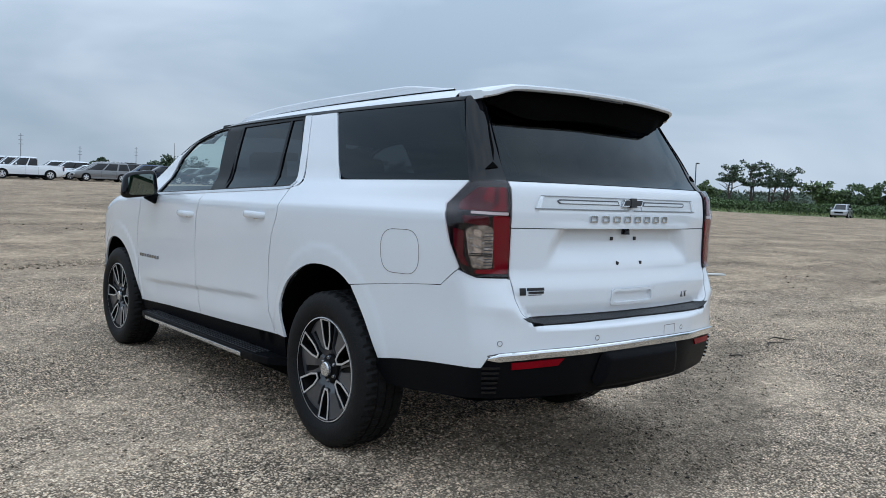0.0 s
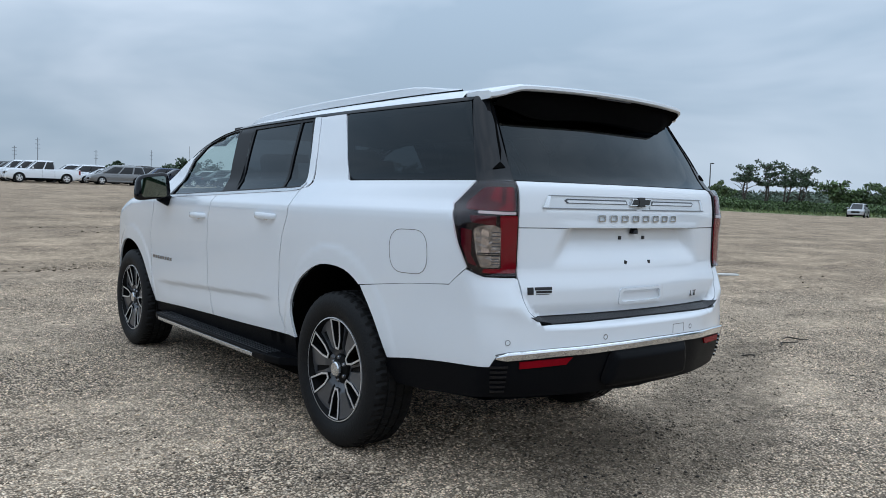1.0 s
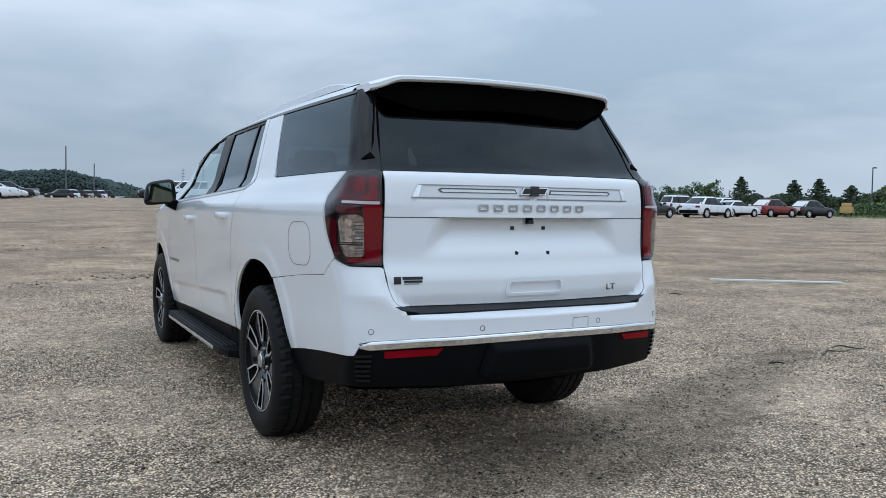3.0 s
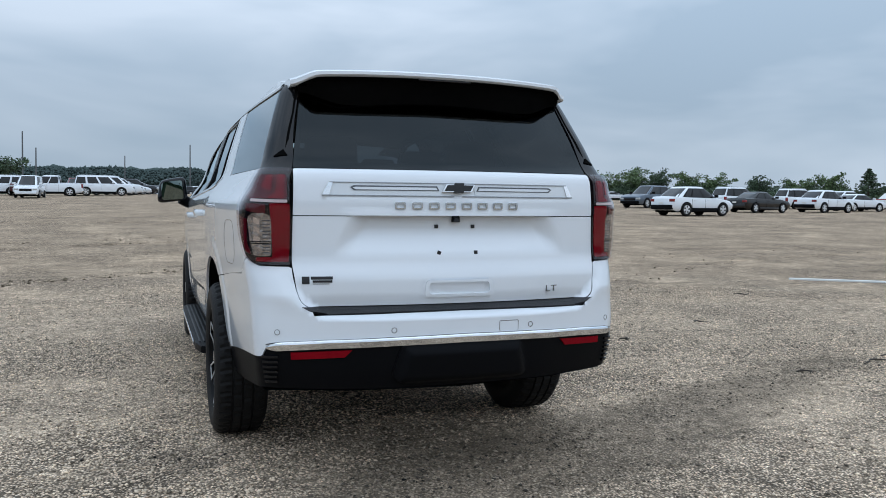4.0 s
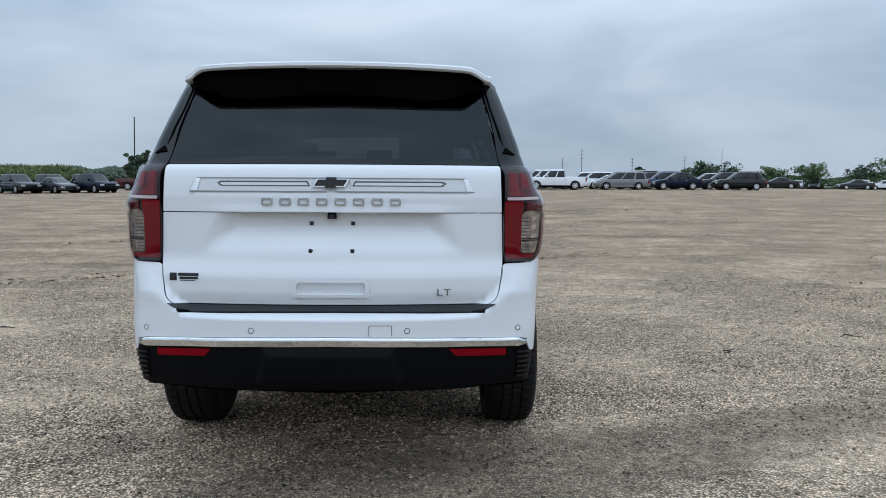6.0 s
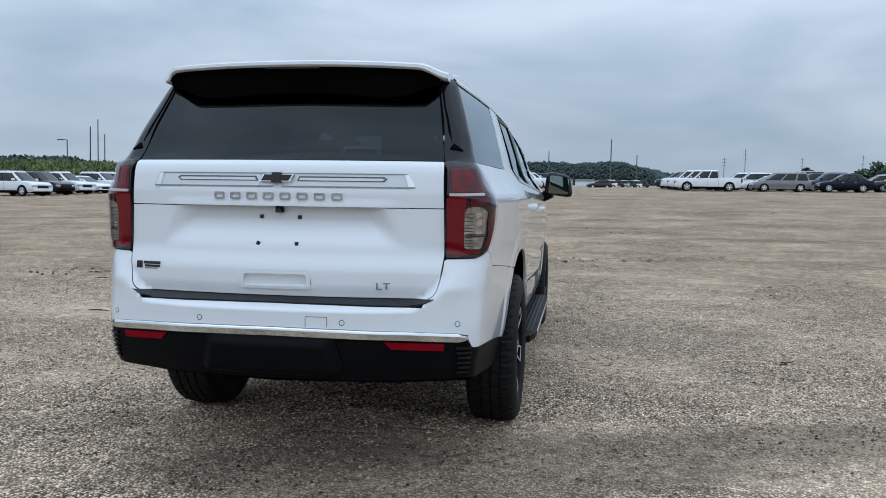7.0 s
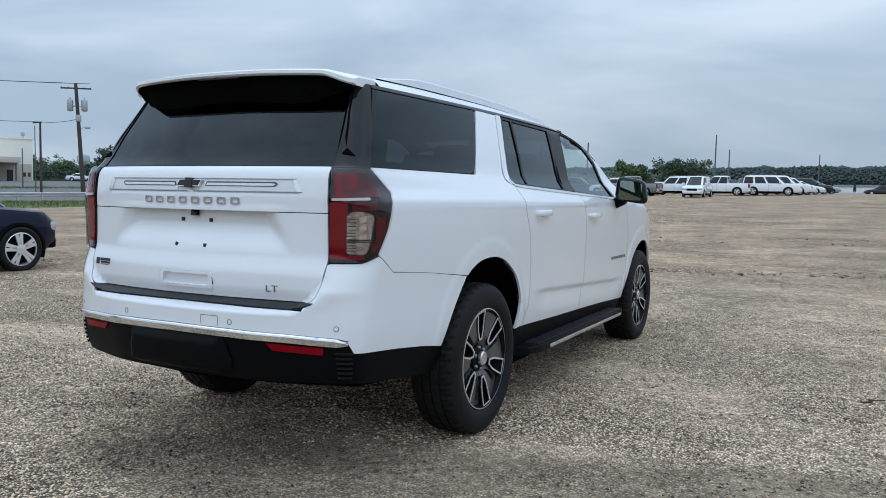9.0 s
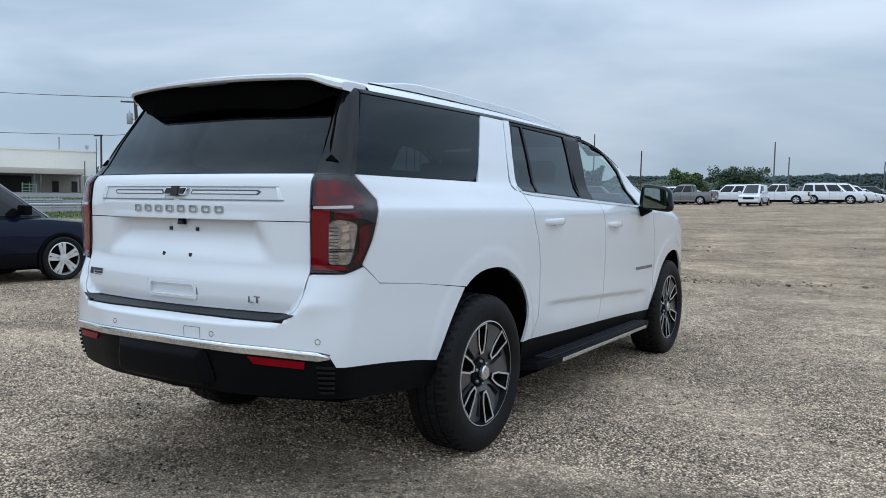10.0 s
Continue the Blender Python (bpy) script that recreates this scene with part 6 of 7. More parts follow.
    if kind == "pickup":
        bm = prism([(-.80 * W, -2.82), (.80 * W, -2.82), (.80 * W, -1.02), (-.80 * W, -1.02)], 1.196, 1.206, "z")
        part("load_bed", bm, SHADOW, v)
        for s in (1, -1):
            part("bed_rail", box(min(s * W * .80, s * W * .93), max(s * W * .80, s * W * .93), -2.88, -.98, 1.19, 1.245, .02), coat, v)
        part("tailgate_rail", box(-W * .9, W * .9, -2.92, -2.82, 1.10, 1.245, .02), coat, v)
        part("headboard", box(-W * .9, W * .9, -1.02, -.95, 1.10, 1.25, .02), coat, v)
    return v


def polar(bearing, r, x0=0.0, y0=-4.5):
    return (x0 + r * math.sin(radians(bearing)), y0 + r * math.cos(radians(bearing)))


BUILT = {}
WORDS = {"suv": ("SUV", "car"), "compact_suv": ("compact SUV", "car"), "large_suv": ("large SUV", "car"), "crossover": ("crossover car", "car"), "minivan": ("minivan", "car"), "sedan": ("sedan", "car"), "pickup": ("crew-cab pickup truck", "truck"), "van": ("small delivery van", "van")}


def park(kind, colour, x, y, heading, group="", note="parked on the gravel lot", trim=None, film=False, out=1.15):
    """heading: degrees from straight ahead of the white car, to the right."""
    trim = trim or ("black" if kind in ("suv", "crossover") and colour not in ("white",) else "body")
    x, y = .5 + (x - .5) * out, -4.5 + (y + 4.5) * out
    m = pose(x, y, float(land(x, y)) - .01, 0, 0, -heading)
    key = (kind, colour, trim, film)
    if key not in BUILT:
        word, cat = WORDS[kind]
        BUILT[key] = build_vehicle(kind, colour, f"{colour} {word} {note}", cat, trim, film=film)
        ob = BUILT[key]
        ob.matrix_basis = m
    else:
        ob = copy_thing(BUILT[key], m)
        ob["label"] = f"{colour} {WORDS[kind][0]} {note}"
    if group:
        tagged(ob, group=group)
    return ob


# the row straight ahead, each column led by one car and the rest behind it
for i, (kind, colour) in enumerate((("pickup", "white"), ("pickup", "white"), ("pickup", "white"), ("suv", "black"), ("suv", "charcoal"))):
    park(kind, colour, 11.2 - .25 * i, 62.7 + 3.0 * i, -88, "pickups ahead", "in a column of parked vehicles")
for i, (kind, colour) in enumerate((("minivan", "grey"), ("sedan", "white"), ("suv", "white"), ("suv", "white"))):
    park(kind, colour, 16.9 - .5 * i, 63.4 + 3.0 * i, -87, "cars ahead", "in a column of parked cars")
for i, (kind, colour) in enumerate((("crossover", "navy"), ("suv", "blue"), ("suv", "black"), ("large_suv", "black"))):
    park(kind, colour, 21.6 - .4 * i, 63.2 + 3.0 * i, -87, "cars ahead", "in a column of parked cars")
for i, (kind, colour) in enumerate((("suv", "black"), ("suv", "charcoal"), ("crossover", "silver"))):
    park(kind, colour, 26.6 - .3 * i, 62.4 + 3.0 * i, -86, "cars ahead", "in a column of parked cars")
# van and large white cars further round
park("van", "white", -9.2, 60.9, 181, note="facing the lot on its own")
park("large_suv", "white", -4.6, 68.6, 88, note="in front of a row of parked cars")
for i, (kind, colour) in enumerate((("large_suv", "white"), ("suv", "white"), ("sedan", "white"), ("suv", "charcoal"), ("sedan", "silver"))):
    park(kind, colour, -4.0 + .55 * i, 71.8 + 3.1 * i, 87, "cars by the large white one", "in a row of parked cars")
park("pickup", "grey", -15.6, 65.4, -86, note="beside other pickups")
park("pickup", "white", -8.6, 67.8, -88, note="behind a white van")
park("large_suv", "white", -13.0, 71.0, -86, note="behind a grey pickup")
park("pickup", "maroon", -10.9, 71.8, 180, note="nose to tail with other trucks")
park("suv", "red", -6.9, 71.4, 180, note="between two white vehicles")
for i, colour in enumerate(("white", "charcoal", "white", "white")):
    park("sedan" if i > 1 else "suv", colour, -17.7 - .1 * i, 67.4 + 3.0 * i, -84, "cars by the pickups", "in a row beside pickups")
# far rows on the left of these, seen past the white car
for i, (kind, colour) in enumerate((("pickup", "maroon"), ("pickup", "charcoal"), ("pickup", "black"), ("suv", "charcoal"), ("sedan", "white"))):
    park(kind, colour, -22.6 + 1.9 * i, 62.5 + 2.9 * i, 84, "dark pickups", "in a slanted row of pickups", out=1.27)
for i, (kind, colour) in enumerate((("suv", "navy"), ("suv", "black"), ("sedan", "charcoal"), ("suv", "maroon"), ("suv", "charcoal"), ("sedan", "silver"))):
    park(kind, colour, -25.6 - 1.5 * i, 59.3 + 2.6 * (i % 2), 128, "dark cars", "in a row of dark cars")
# a far line of vehicles before the flats
for i, (kind, colour) in enumerate((("suv", "charcoal"), ("suv", "white"), ("suv", "black"), ("suv", "silver"), ("suv", "charcoal"), ("suv", "white"), ("suv", "black"))):
    park(kind, colour, *polar(1.7 + .42 * i, 165 + 1.2 * i), -100, "far cars", "in a distant row of cars", out=1)
# right of the row ahead
park("sedan", "black", 39.0, 83.0, -78, note="parked alone before a hedge")
for i in range(9):
    park("sedan" if i % 3 else "suv", ("white", "silver", "charcoal", "white", "slate")[i % 5], 42.5 + 2.3 * i, 90 + .6 * i, -150, "far sedans", "in a distant row of cars", out=1.35)
for i, colour in enumerate(("charcoal", "white", "white", "white", "silver")):
    park("sedan", colour, 43.5 + 3.6 * i, 75.5 + 1.2 * i, -82 if i != 2 else 95, "white sedans", "in a row of sedans", out=1.4)
for i, (kind, colour) in enumerate((("sedan", "white"), ("sedan", "silver"), ("suv", "white"), ("suv", "white"), ("suv", "silver"))):
    park(kind, colour, 45.2 + 3.6 * i, 76.9 + 1.2 * i, 208, "white sedans", "facing the lot in a far row", out=1.4)
park("suv", "slate", 35.2, 48.8, -112, note="facing the lot near a white crossover", out=1)
park("crossover", "white", 27.4, 33.0, 82, note="at the end of a row", trim="black", out=1.03)
park("sedan", "black", 33.6, 34.6, 80, note="between white cars")
park("suv", "white", 36.6, 40.0, 80, note="behind a black sedan")
park("crossover", "white", 39.8, 35.6, 80, note="beside a black sedan", trim="black")
park("sedan", "white", 46.6, 39.3, 88, note="beside a red car")
park("crossover", "red", 51.5, 39.9, 90, note="with white film between other cars", film=True)
park("crossover", "charcoal", 56.6, 40.3, 92, note="with white film at the row's end", film=True)
park("suv", "white", 45.2, 43.4, 86, note="behind other parked cars")
park("crossover", "white", 50.2, 43.6, 86, note="behind a red car")
park("compact_suv", "silver", 92.5, 39.6, -106, note="in front of the hedge", out=1)
park("compact_suv", "silver", 94.6, 34.2, -106, note="in front of the hedge", out=1)
# the row in front of the reeds on the left
for i, (kind, colour) in enumerate((("suv", "white"), ("suv", "charcoal"), ("suv", "white"), ("sedan", "white"), ("suv", "white"), ("suv", "white"), ("sedan", "silver"), ("suv", "white"))):
    park(kind, colour, -38.4 - .34 * i, 47.0 + 3.1 * i, 100, "cars before the reeds", "in a row before tall reeds", out=1)
near_suv = park("compact_suv", "navy", -9.64, 2.38, 2, note="parked beside the white car", trim="black", out=1)
near_suv["label"] = "navy blue SUV with black arches and alloy wheels"


# ---- plants ----
def leaf_cloud(centres, sizes, count, leaf, rng, flat=.7):
    """Small leaves strewn in clumps: vertices and faces of many four-cornered leaves."""
    c = np.array(centres)
    pick = rng.integers(0, len(c), count)
    d = rng.normal(size=(count, 3))
    d /= np.linalg.norm(d, axis=1, keepdims=True)
    d *= (rng.random((count, 1)) ** .45)
    d[:, 2] *= flat
    p = c[pick] + d * np.array(sizes)[pick][:, None]
    a = rng.normal(size=(count, 3)); a /= np.linalg.norm(a, axis=1, keepdims=True)
    b = np.cross(a, rng.normal(size=(count, 3))); b /= np.linalg.norm(b, axis=1, keepdims=True)
    s = leaf * (.6 + .8 * rng.random((count, 1)))
    v = np.stack([p - a * s, p + b * s * .55, p + a * s, p - b * s * .55], 1).reshape(-1, 3)
    f = np.arange(count * 4).reshape(-1, 4)
    return v, f


def mesh_np(name, v, f, material, parent=None, label=""):
    me = bpy.data.meshes.new(name)
    me.vertices.add(len(v)); me.vertices.foreach_set("co", np.asarray(v, np.float32).ravel())
    k = f.shape[1]
    me.loops.add(f.size); me.loops.foreach_set("vertex_index", f.astype(np.int32).ravel())
    me.polygons.add(len(f)); me.polygons.foreach_set("loop_start", np.arange(0, f.size, k, dtype=np.int32))
    me.update(calc_edges=True)
    me.materials.append(material)
    ob = new(name, me)
    if parent:
        ob.parent = parent
    if label:
        tagged(ob, label)
    return ob


def tree(x, y, height, spread, seed, mat, label, leaves=2600, leaf=.16, bare=.35, stems=3):
    """A tapered trunk with limbs, and a crown of leaves in uneven clumps."""
    rng = np.random.default_rng(seed)
    t = tagged(new("tree"), label, "tree")
    t.location = (x, y, float(land(x, y)))
    bms, tips = [], []
    for s in range(stems):
        a = rng.random() * 6.28
        lean = spread * .28 * (s > 0)
        top = Vector((lean * math.cos(a), lean * math.sin(a), height * (.62 + .25 * rng.random())))
        pts = [Vector((.08 * math.cos(a) * s, .08 * math.sin(a) * s, -.1))]
        for k in range(1, 6):
            pts.append(top * (k / 5) + Vector((rng.normal() * .05 * height * .3, rng.normal() * .05 * height * .3, 0)))
        r0 = .018 * height + .03
        bms.append(tube(pts, [r0 * (1 - .16 * k) for k in range(6)], 7))
        tips += [pts[-1], pts[-2]]
        for k in range(2, 6):
            for _ in range(2):
                b = rng.random() * 6.28
                ln = spread * (.25 + .3 * rng.random())
                e = pts[k] + Vector((ln * math.cos(b), ln * math.sin(b), ln * (.25 + .5 * rng.random())))
                m = (pts[k] + e) / 2 + Vector((0, 0, .06 * ln))
                bms.append(tube([pts[k], m, e], [r0 * .38, r0 * .25, r0 * .08], 5))
                tips += [e, m]
    part("trunk", merge(bms), BARK, t)
    cs = [(p.x, p.y, max(p.z, height * bare)) for p in tips]
    sz = [spread * (.10 + .13 * rng.random()) for _ in cs]
    v, f = leaf_cloud(cs, sz, leaves, leaf, rng)
    mesh_np("crown", v, f, mat, t)
    return t


def conifer(x, y, height, spread, seed, label):
    rng = np.random.default_rng(seed)
    t = tagged(new("tree"), label, "tree")
    t.location = (x, y, float(land(x, y)))
    part("trunk", tube([(0, 0, -.1), (0, 0, height * .5), (0, 0, height)], [.2, .12, .02], 7), BARK, t)
    cs, sz = [], []
    for k in range(16):
        z = height * (.16 + .80 * k / 15)
        reach = spread * (1 - .93 * (k / 15)) * (.65 + .6 * rng.random())
        for _ in range(7):
            a = rng.random() * 6.28
            for q in (.35, .65, 1.0):
                cs.append((reach * q * math.cos(a), reach * q * math.sin(a), z + .18 * reach * q)); sz.append(.22 + .10 * spread * (1 - q) * (1 - k / 18))
    v, f = leaf_cloud(cs, sz, 6000, .13, rng, .45)
    mesh_np("crown", v, f, LEAF_DARK, t)
    return t


def bank(name, line, depth, height, count, leaf, mat, seed, label, category, rough=.35, base=0.0, freq=.12, full=.80):
    """A long strip of undergrowth, reeds or woods along a line of (x, y): many leaves over an uneven mass."""
    rng = np.random.default_rng(seed)
    pts = np.array(line, float)
    seg = np.hypot(*np.diff(pts, axis=0).T)
    cum = np.concatenate([[0], np.cumsum(seg)])
    s = rng.random(count) * cum[-1]
    i = np.clip(np.searchsorted(cum, s) - 1, 0, len(seg) - 1)
    u = (s - cum[i]) / seg[i]
    p = pts[i] + (pts[i + 1] - pts[i]) * u[:, None]
    d = (pts[i + 1] - pts[i]) / seg[i][:, None]
    n = np.stack([-d[:, 1], d[:, 0]], 1)
    q = (rng.random(count) - .5)
    p = p + n * (q * depth)[:, None]
    top = np.array([height * (1 + rough * (noise.noise((si * freq, seed * 7.3, 0)) + .6 * noise.noise((si * freq * 3.7, seed * 3.1, 5)))) for si in s])
    top *= np.clip(np.minimum(s, cum[-1] - s) / (cum[-1] * (.06 if full < .85 else .2)), .25, 1)
    top *= np.sqrt(np.maximum(1 - (2 * q) ** 2 * .7, .05))
    z = land(p[:, 0], p[:, 1]) + base + top * rng.random(count) ** (.38 if full < .85 else .2)
    c = np.stack([p[:, 0], p[:, 1], z], 1)
    a = rng.normal(size=(count, 3)); a[:, 2] = np.abs(a[:, 2]) * (2.2 if mat is REED else 1.0 if full < .85 else .35); a /= np.linalg.norm(a, axis=1, keepdims=True)
    b = np.cross(a, rng.normal(size=(count, 3)) + (np.array([0, 0, 2.0]) if full > .85 else 0)); b /= np.linalg.norm(b, axis=1, keepdims=True)
    w = .16 if mat is REED else .6
    sz = leaf * (.5 + rng.random((count, 1)))
    if full > .85:
        # far woods: uneven tree crowns standing shoulder to shoulder
        bv = np.array([(1, 0, 0), (-1, 0, 0), (0, 1, 0), (0, -1, 0), (0, 0, 1), (0, 0, -1)], float)
        bf = np.array([(0, 2, 4), (2, 1, 4), (1, 3, 4), (3, 0, 4), (2, 0, 5), (1, 2, 5), (3, 1, 5), (0, 3, 5)])
        ray = leaf * (.6 + .9 * rng.random((count, 1, 1)))
        v = (c[:, None] + bv[None] * ray * (1 + .25 * rng.normal(size=(count, len(bv), 1))) * np.array([1, 1, .95])).reshape(-1, 3)
        ob = mesh_np(name, v, (bf[None] + (np.arange(count) * len(bv))[:, None, None]).reshape(-1, 3), mat)
    else:
        v = np.stack([c - a * sz, c + b * sz * w, c + a * sz, c - b * sz * w], 1).reshape(-1, 3)
        ob = mesh_np(name, v, np.arange(count * 4).reshape(-1, 4), mat)
    # an uneven dark mass inside it
    vs, fs = [], []
    steps = 300
    across = 16
    profile = [(off, float(np.interp(abs(off), (.1, .36, .48), (1.0, .6, -.1)))) for off in np.linspace(-.48, .48, across)]
    for k in range(steps + 1):
        si = cum[-1] * k / steps
        j = min(int(np.searchsorted(cum, si, side="right")) - 1, len(seg) - 1)
        o = pts[j] + (pts[j + 1] - pts[j]) * (si - cum[j]) / seg[j]
        dd = (pts[j + 1] - pts[j]) / seg[j]
        nn = np.array([-dd[1], dd[0]])
        h = height * (full + .10 * noise.noise((si * 1.9 / max(height, .5), seed, 2))) * (1 + rough * (noise.noise((si * freq, seed * 7.3, 0)) + .6 * noise.noise((si * freq * 3.7, seed * 3.1, 5))))
        ramp = 16 if full < .85 else 5
        h *= max(.05, min(1, k * ramp / steps, (steps - k) * ramp / steps))
        for off, hh in profile:
            xx, yy = o + nn * off * depth
            lump = 1 + .16 * noise.noise((xx / height * 1.3, yy / height * 1.3, seed)) + .10 * noise.noise((xx / height * 3.5, yy / height * 3.5, seed)) + .08 * noise.noise((xx / height * 8, yy / height * 8, seed))
            vs.append((xx, yy, float(land(xx, yy)) + base + h * hh * lump))
    for k in range(steps):
        for m in range(across - 1):
            fs.append((k * across + m, (k + 1) * across + m, (k + 1) * across + m + 1, k * across + m + 1))
    link_mesh("undergrowth", vs, fs, mat, ob, smooth=True)
    return tagged(ob, label, category, kind="stuff")


# reeds behind the left row, hedge and trees on the right, woods round the horizon
bank("reeds", [polar(-42.5, 84), polar(-39, 86), polar(-36, 88), polar(-27, 98), polar(-23, 104)], 9, 2.8, 42000, .30, REED, 3, "tall green reeds on a low bank", "reeds", .14)
bank("hedge", [polar(53, 104), polar(58, 108), polar(64, 112), polar(70, 118), polar(78, 126)], 5, 1.55, 40000, .15, LEAF, 5, "dense green hedge along the lot's edge", "hedge", .22)
bank("verge_grass", [polar(52, 100), polar(64, 108), polar(78, 121)], 3, .32, 6000, .25, REED, 6, "rough grass at the foot of the hedge", "grass", .4)
for i, (b, r, h, sp) in enumerate(((57.5, 108, 7.3, 3.0), (58.9, 109, 6.5, 2.9), (60.1, 109, 6.7, 3.4), (61.1, 110, 6.8, 3.2))):
    tree(*polar(b, r), h, sp, 11 + i, LEAF_DARK, "open-branched tree rising over the hedge", 1500, .15, .56)
for i, (b, h) in enumerate(((56.0, 3.8), (63.4, 4.7), (64.6, 4.0), (66.2, 4.6), (67.6, 4.3), (71.0, 5.0))):
    tree(*polar(b, 118), h, 3.6, 20 + i, LEAF, "small leafy tree behind the hedge", 1500, .22, .25, 2)
bank("tree_line", [polar(19, 150), polar(27, 150), polar(33, 140)], 12, 2.0, 36000, .15, LEAF, 31, "line of green trees behind the far cars", "trees", .45, freq=.10)
bank("tree_line", [polar(29, 150), polar(36, 138), polar(40, 132)], 14, 2.6, 40000, .15, LEAF_DARK, 32, "tall dark trees behind the parked cars", "trees", .50, freq=.17, full=.66)
bank("tree_line", [polar(39, 142), polar(43, 138), polar(47, 136)], 12, 2.2, 28000, .15, LEAF_DARK, 33, "line of dark trees behind the parked cars", "trees", .5, freq=.10)
bank("tree_line", [polar(46.5, 136), polar(52, 138), polar(60, 150)], 12, 2.9, 38000, .15, LEAF_DARK, 40, "line of dark trees behind a row of cars", "trees", .6, freq=.14)
for i, (b, r, h, sp) in enumerate(((20.5, 146, 3.4, 4.6), (23.6, 147, 3.0, 4.0), (26.0, 146, 3.9, 4.6), (28.9, 143, 3.3, 4.2), (31.2, 140, 4.6, 5.0), (33.0, 139, 5.2, 5.2), (34.8, 137, 5.0, 4.8), (36.6, 135, 4.2, 4.4), (38.6, 134, 3.6, 4.4), (41.0, 138, 3.8, 4.6), (43.4, 137, 3.4, 4.2), (45.4, 136, 4.2, 4.4))):
    tree(*polar(b, r), h, sp, 160 + i, LEAF if i % 3 else LEAF_DARK, "leafy tree behind the parked cars", 3000, .15, .22, 3)
for i, (b, h) in enumerate(((47.6, 5.4), (50.9, 5.0), (52.4, 5.3), (54.3, 4.4))):
    conifer(*polar(b, 127), h, 2.6, 140 + i, "dark pine behind the parked cars")
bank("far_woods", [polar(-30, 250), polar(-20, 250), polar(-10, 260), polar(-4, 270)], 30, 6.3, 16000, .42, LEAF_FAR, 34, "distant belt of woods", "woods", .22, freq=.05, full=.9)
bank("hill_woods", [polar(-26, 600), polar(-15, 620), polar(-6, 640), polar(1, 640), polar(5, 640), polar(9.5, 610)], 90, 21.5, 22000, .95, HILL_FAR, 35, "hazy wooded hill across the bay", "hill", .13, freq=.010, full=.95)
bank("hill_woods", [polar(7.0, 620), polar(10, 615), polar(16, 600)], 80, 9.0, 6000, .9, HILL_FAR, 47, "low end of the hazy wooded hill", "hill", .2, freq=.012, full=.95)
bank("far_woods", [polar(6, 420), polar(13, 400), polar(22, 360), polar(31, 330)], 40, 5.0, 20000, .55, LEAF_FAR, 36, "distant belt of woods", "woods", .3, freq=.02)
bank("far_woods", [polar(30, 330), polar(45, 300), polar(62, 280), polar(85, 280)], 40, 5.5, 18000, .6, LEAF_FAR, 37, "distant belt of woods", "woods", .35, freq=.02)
# added out of view behind the camera, only for what glass and paint mirror
bank("woods_behind", [polar(100, 105), polar(135, 95), polar(180, 90), polar(225, 95), polar(262, 105)], 14, 8.5, 16000, .8, LEAF_DARK, 39, "unseen belt of dark trees added behind the lot", "trees", .35, freq=.05)
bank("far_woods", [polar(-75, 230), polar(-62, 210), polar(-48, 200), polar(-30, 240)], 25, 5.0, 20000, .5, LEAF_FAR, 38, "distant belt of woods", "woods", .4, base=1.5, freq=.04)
tree(*polar(-12.8, 108), 3.3, 3.8, 41, LEAF, "round light-green tree behind the pickups", 8000, .17, .22, 4)
tree(*polar(-9.8, 106), 4.0, 4.8, 42, LEAF_DARK, "dark spreading tree behind the pickups", 8000, .14, .2, 4)
tree(*polar(-19.3, 106), 4.5, 2.5, 43, LEAF_DARK, "dark leafy tree behind the red pickup", 6000, .16, .28, 4)
conifer(*polar(15.0, 150), 3.8, 4.4, 44, "small dark pine behind parked cars")
tree(*polar(19.0, 150), 3.6, 5.0, 45, LEAF_DARK, "dark tree behind parked cars", 3000, .35, .2, 4)


def yard(x, y):
    """How far the asphalt beyond the guard rail stands above the lie of the land."""
    r, bearing = math.hypot(x, y + 4.5), math.degrees(math.atan2(x, y + 4.5))
    return (1.25 * float(sstep(52, 124, r)) + .5 * float(sstep(118, 170, r))) * (1 - float(sstep(-47.2, -45.0, bearing)))


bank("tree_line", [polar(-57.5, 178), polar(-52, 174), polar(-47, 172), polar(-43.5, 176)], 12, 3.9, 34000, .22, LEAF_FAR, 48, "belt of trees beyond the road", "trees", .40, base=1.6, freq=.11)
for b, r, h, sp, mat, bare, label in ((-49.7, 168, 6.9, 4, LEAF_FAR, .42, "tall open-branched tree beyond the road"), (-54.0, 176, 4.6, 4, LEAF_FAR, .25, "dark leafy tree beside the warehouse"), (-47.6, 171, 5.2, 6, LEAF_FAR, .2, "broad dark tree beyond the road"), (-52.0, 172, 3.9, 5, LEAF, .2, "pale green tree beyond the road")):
    tree(*polar(b, r), h, sp, 50 + round(-b), mat, label, 2400, .20, bare, 4).location.z += yard(*polar(b, r)) - .1


# ---- poles, wires, road edge and building ----
def pole(x, y, h, r, mat, label, lean=0.0, arms=()):
    p = tagged(new("utility_pole" if arms else "tall_pole"), label, "pole")
    p.location = (x, y, float(land(x, y)))
    part("post", tube([(0, 0, -.3), (lean * .5, 0, h * .5), (lean, 0, h)], [r, r * .85, r * .7], 9), mat, p)
    for z, half in arms:
        part("cross_arm", moved(box(-half, half, -.06, .06, -.06, .06), pose(lean * z / h, 0, z)), mat, p)
        for s in (-.95, -.5, .5, .95):
            part("insulator", moved(lathe([(.03, 0), (.05, .05), (.03, .12)], 8), pose(lean * z / h + s * half, 0, z + .05, 0, -90, 0)), STEEL, p)
    return p


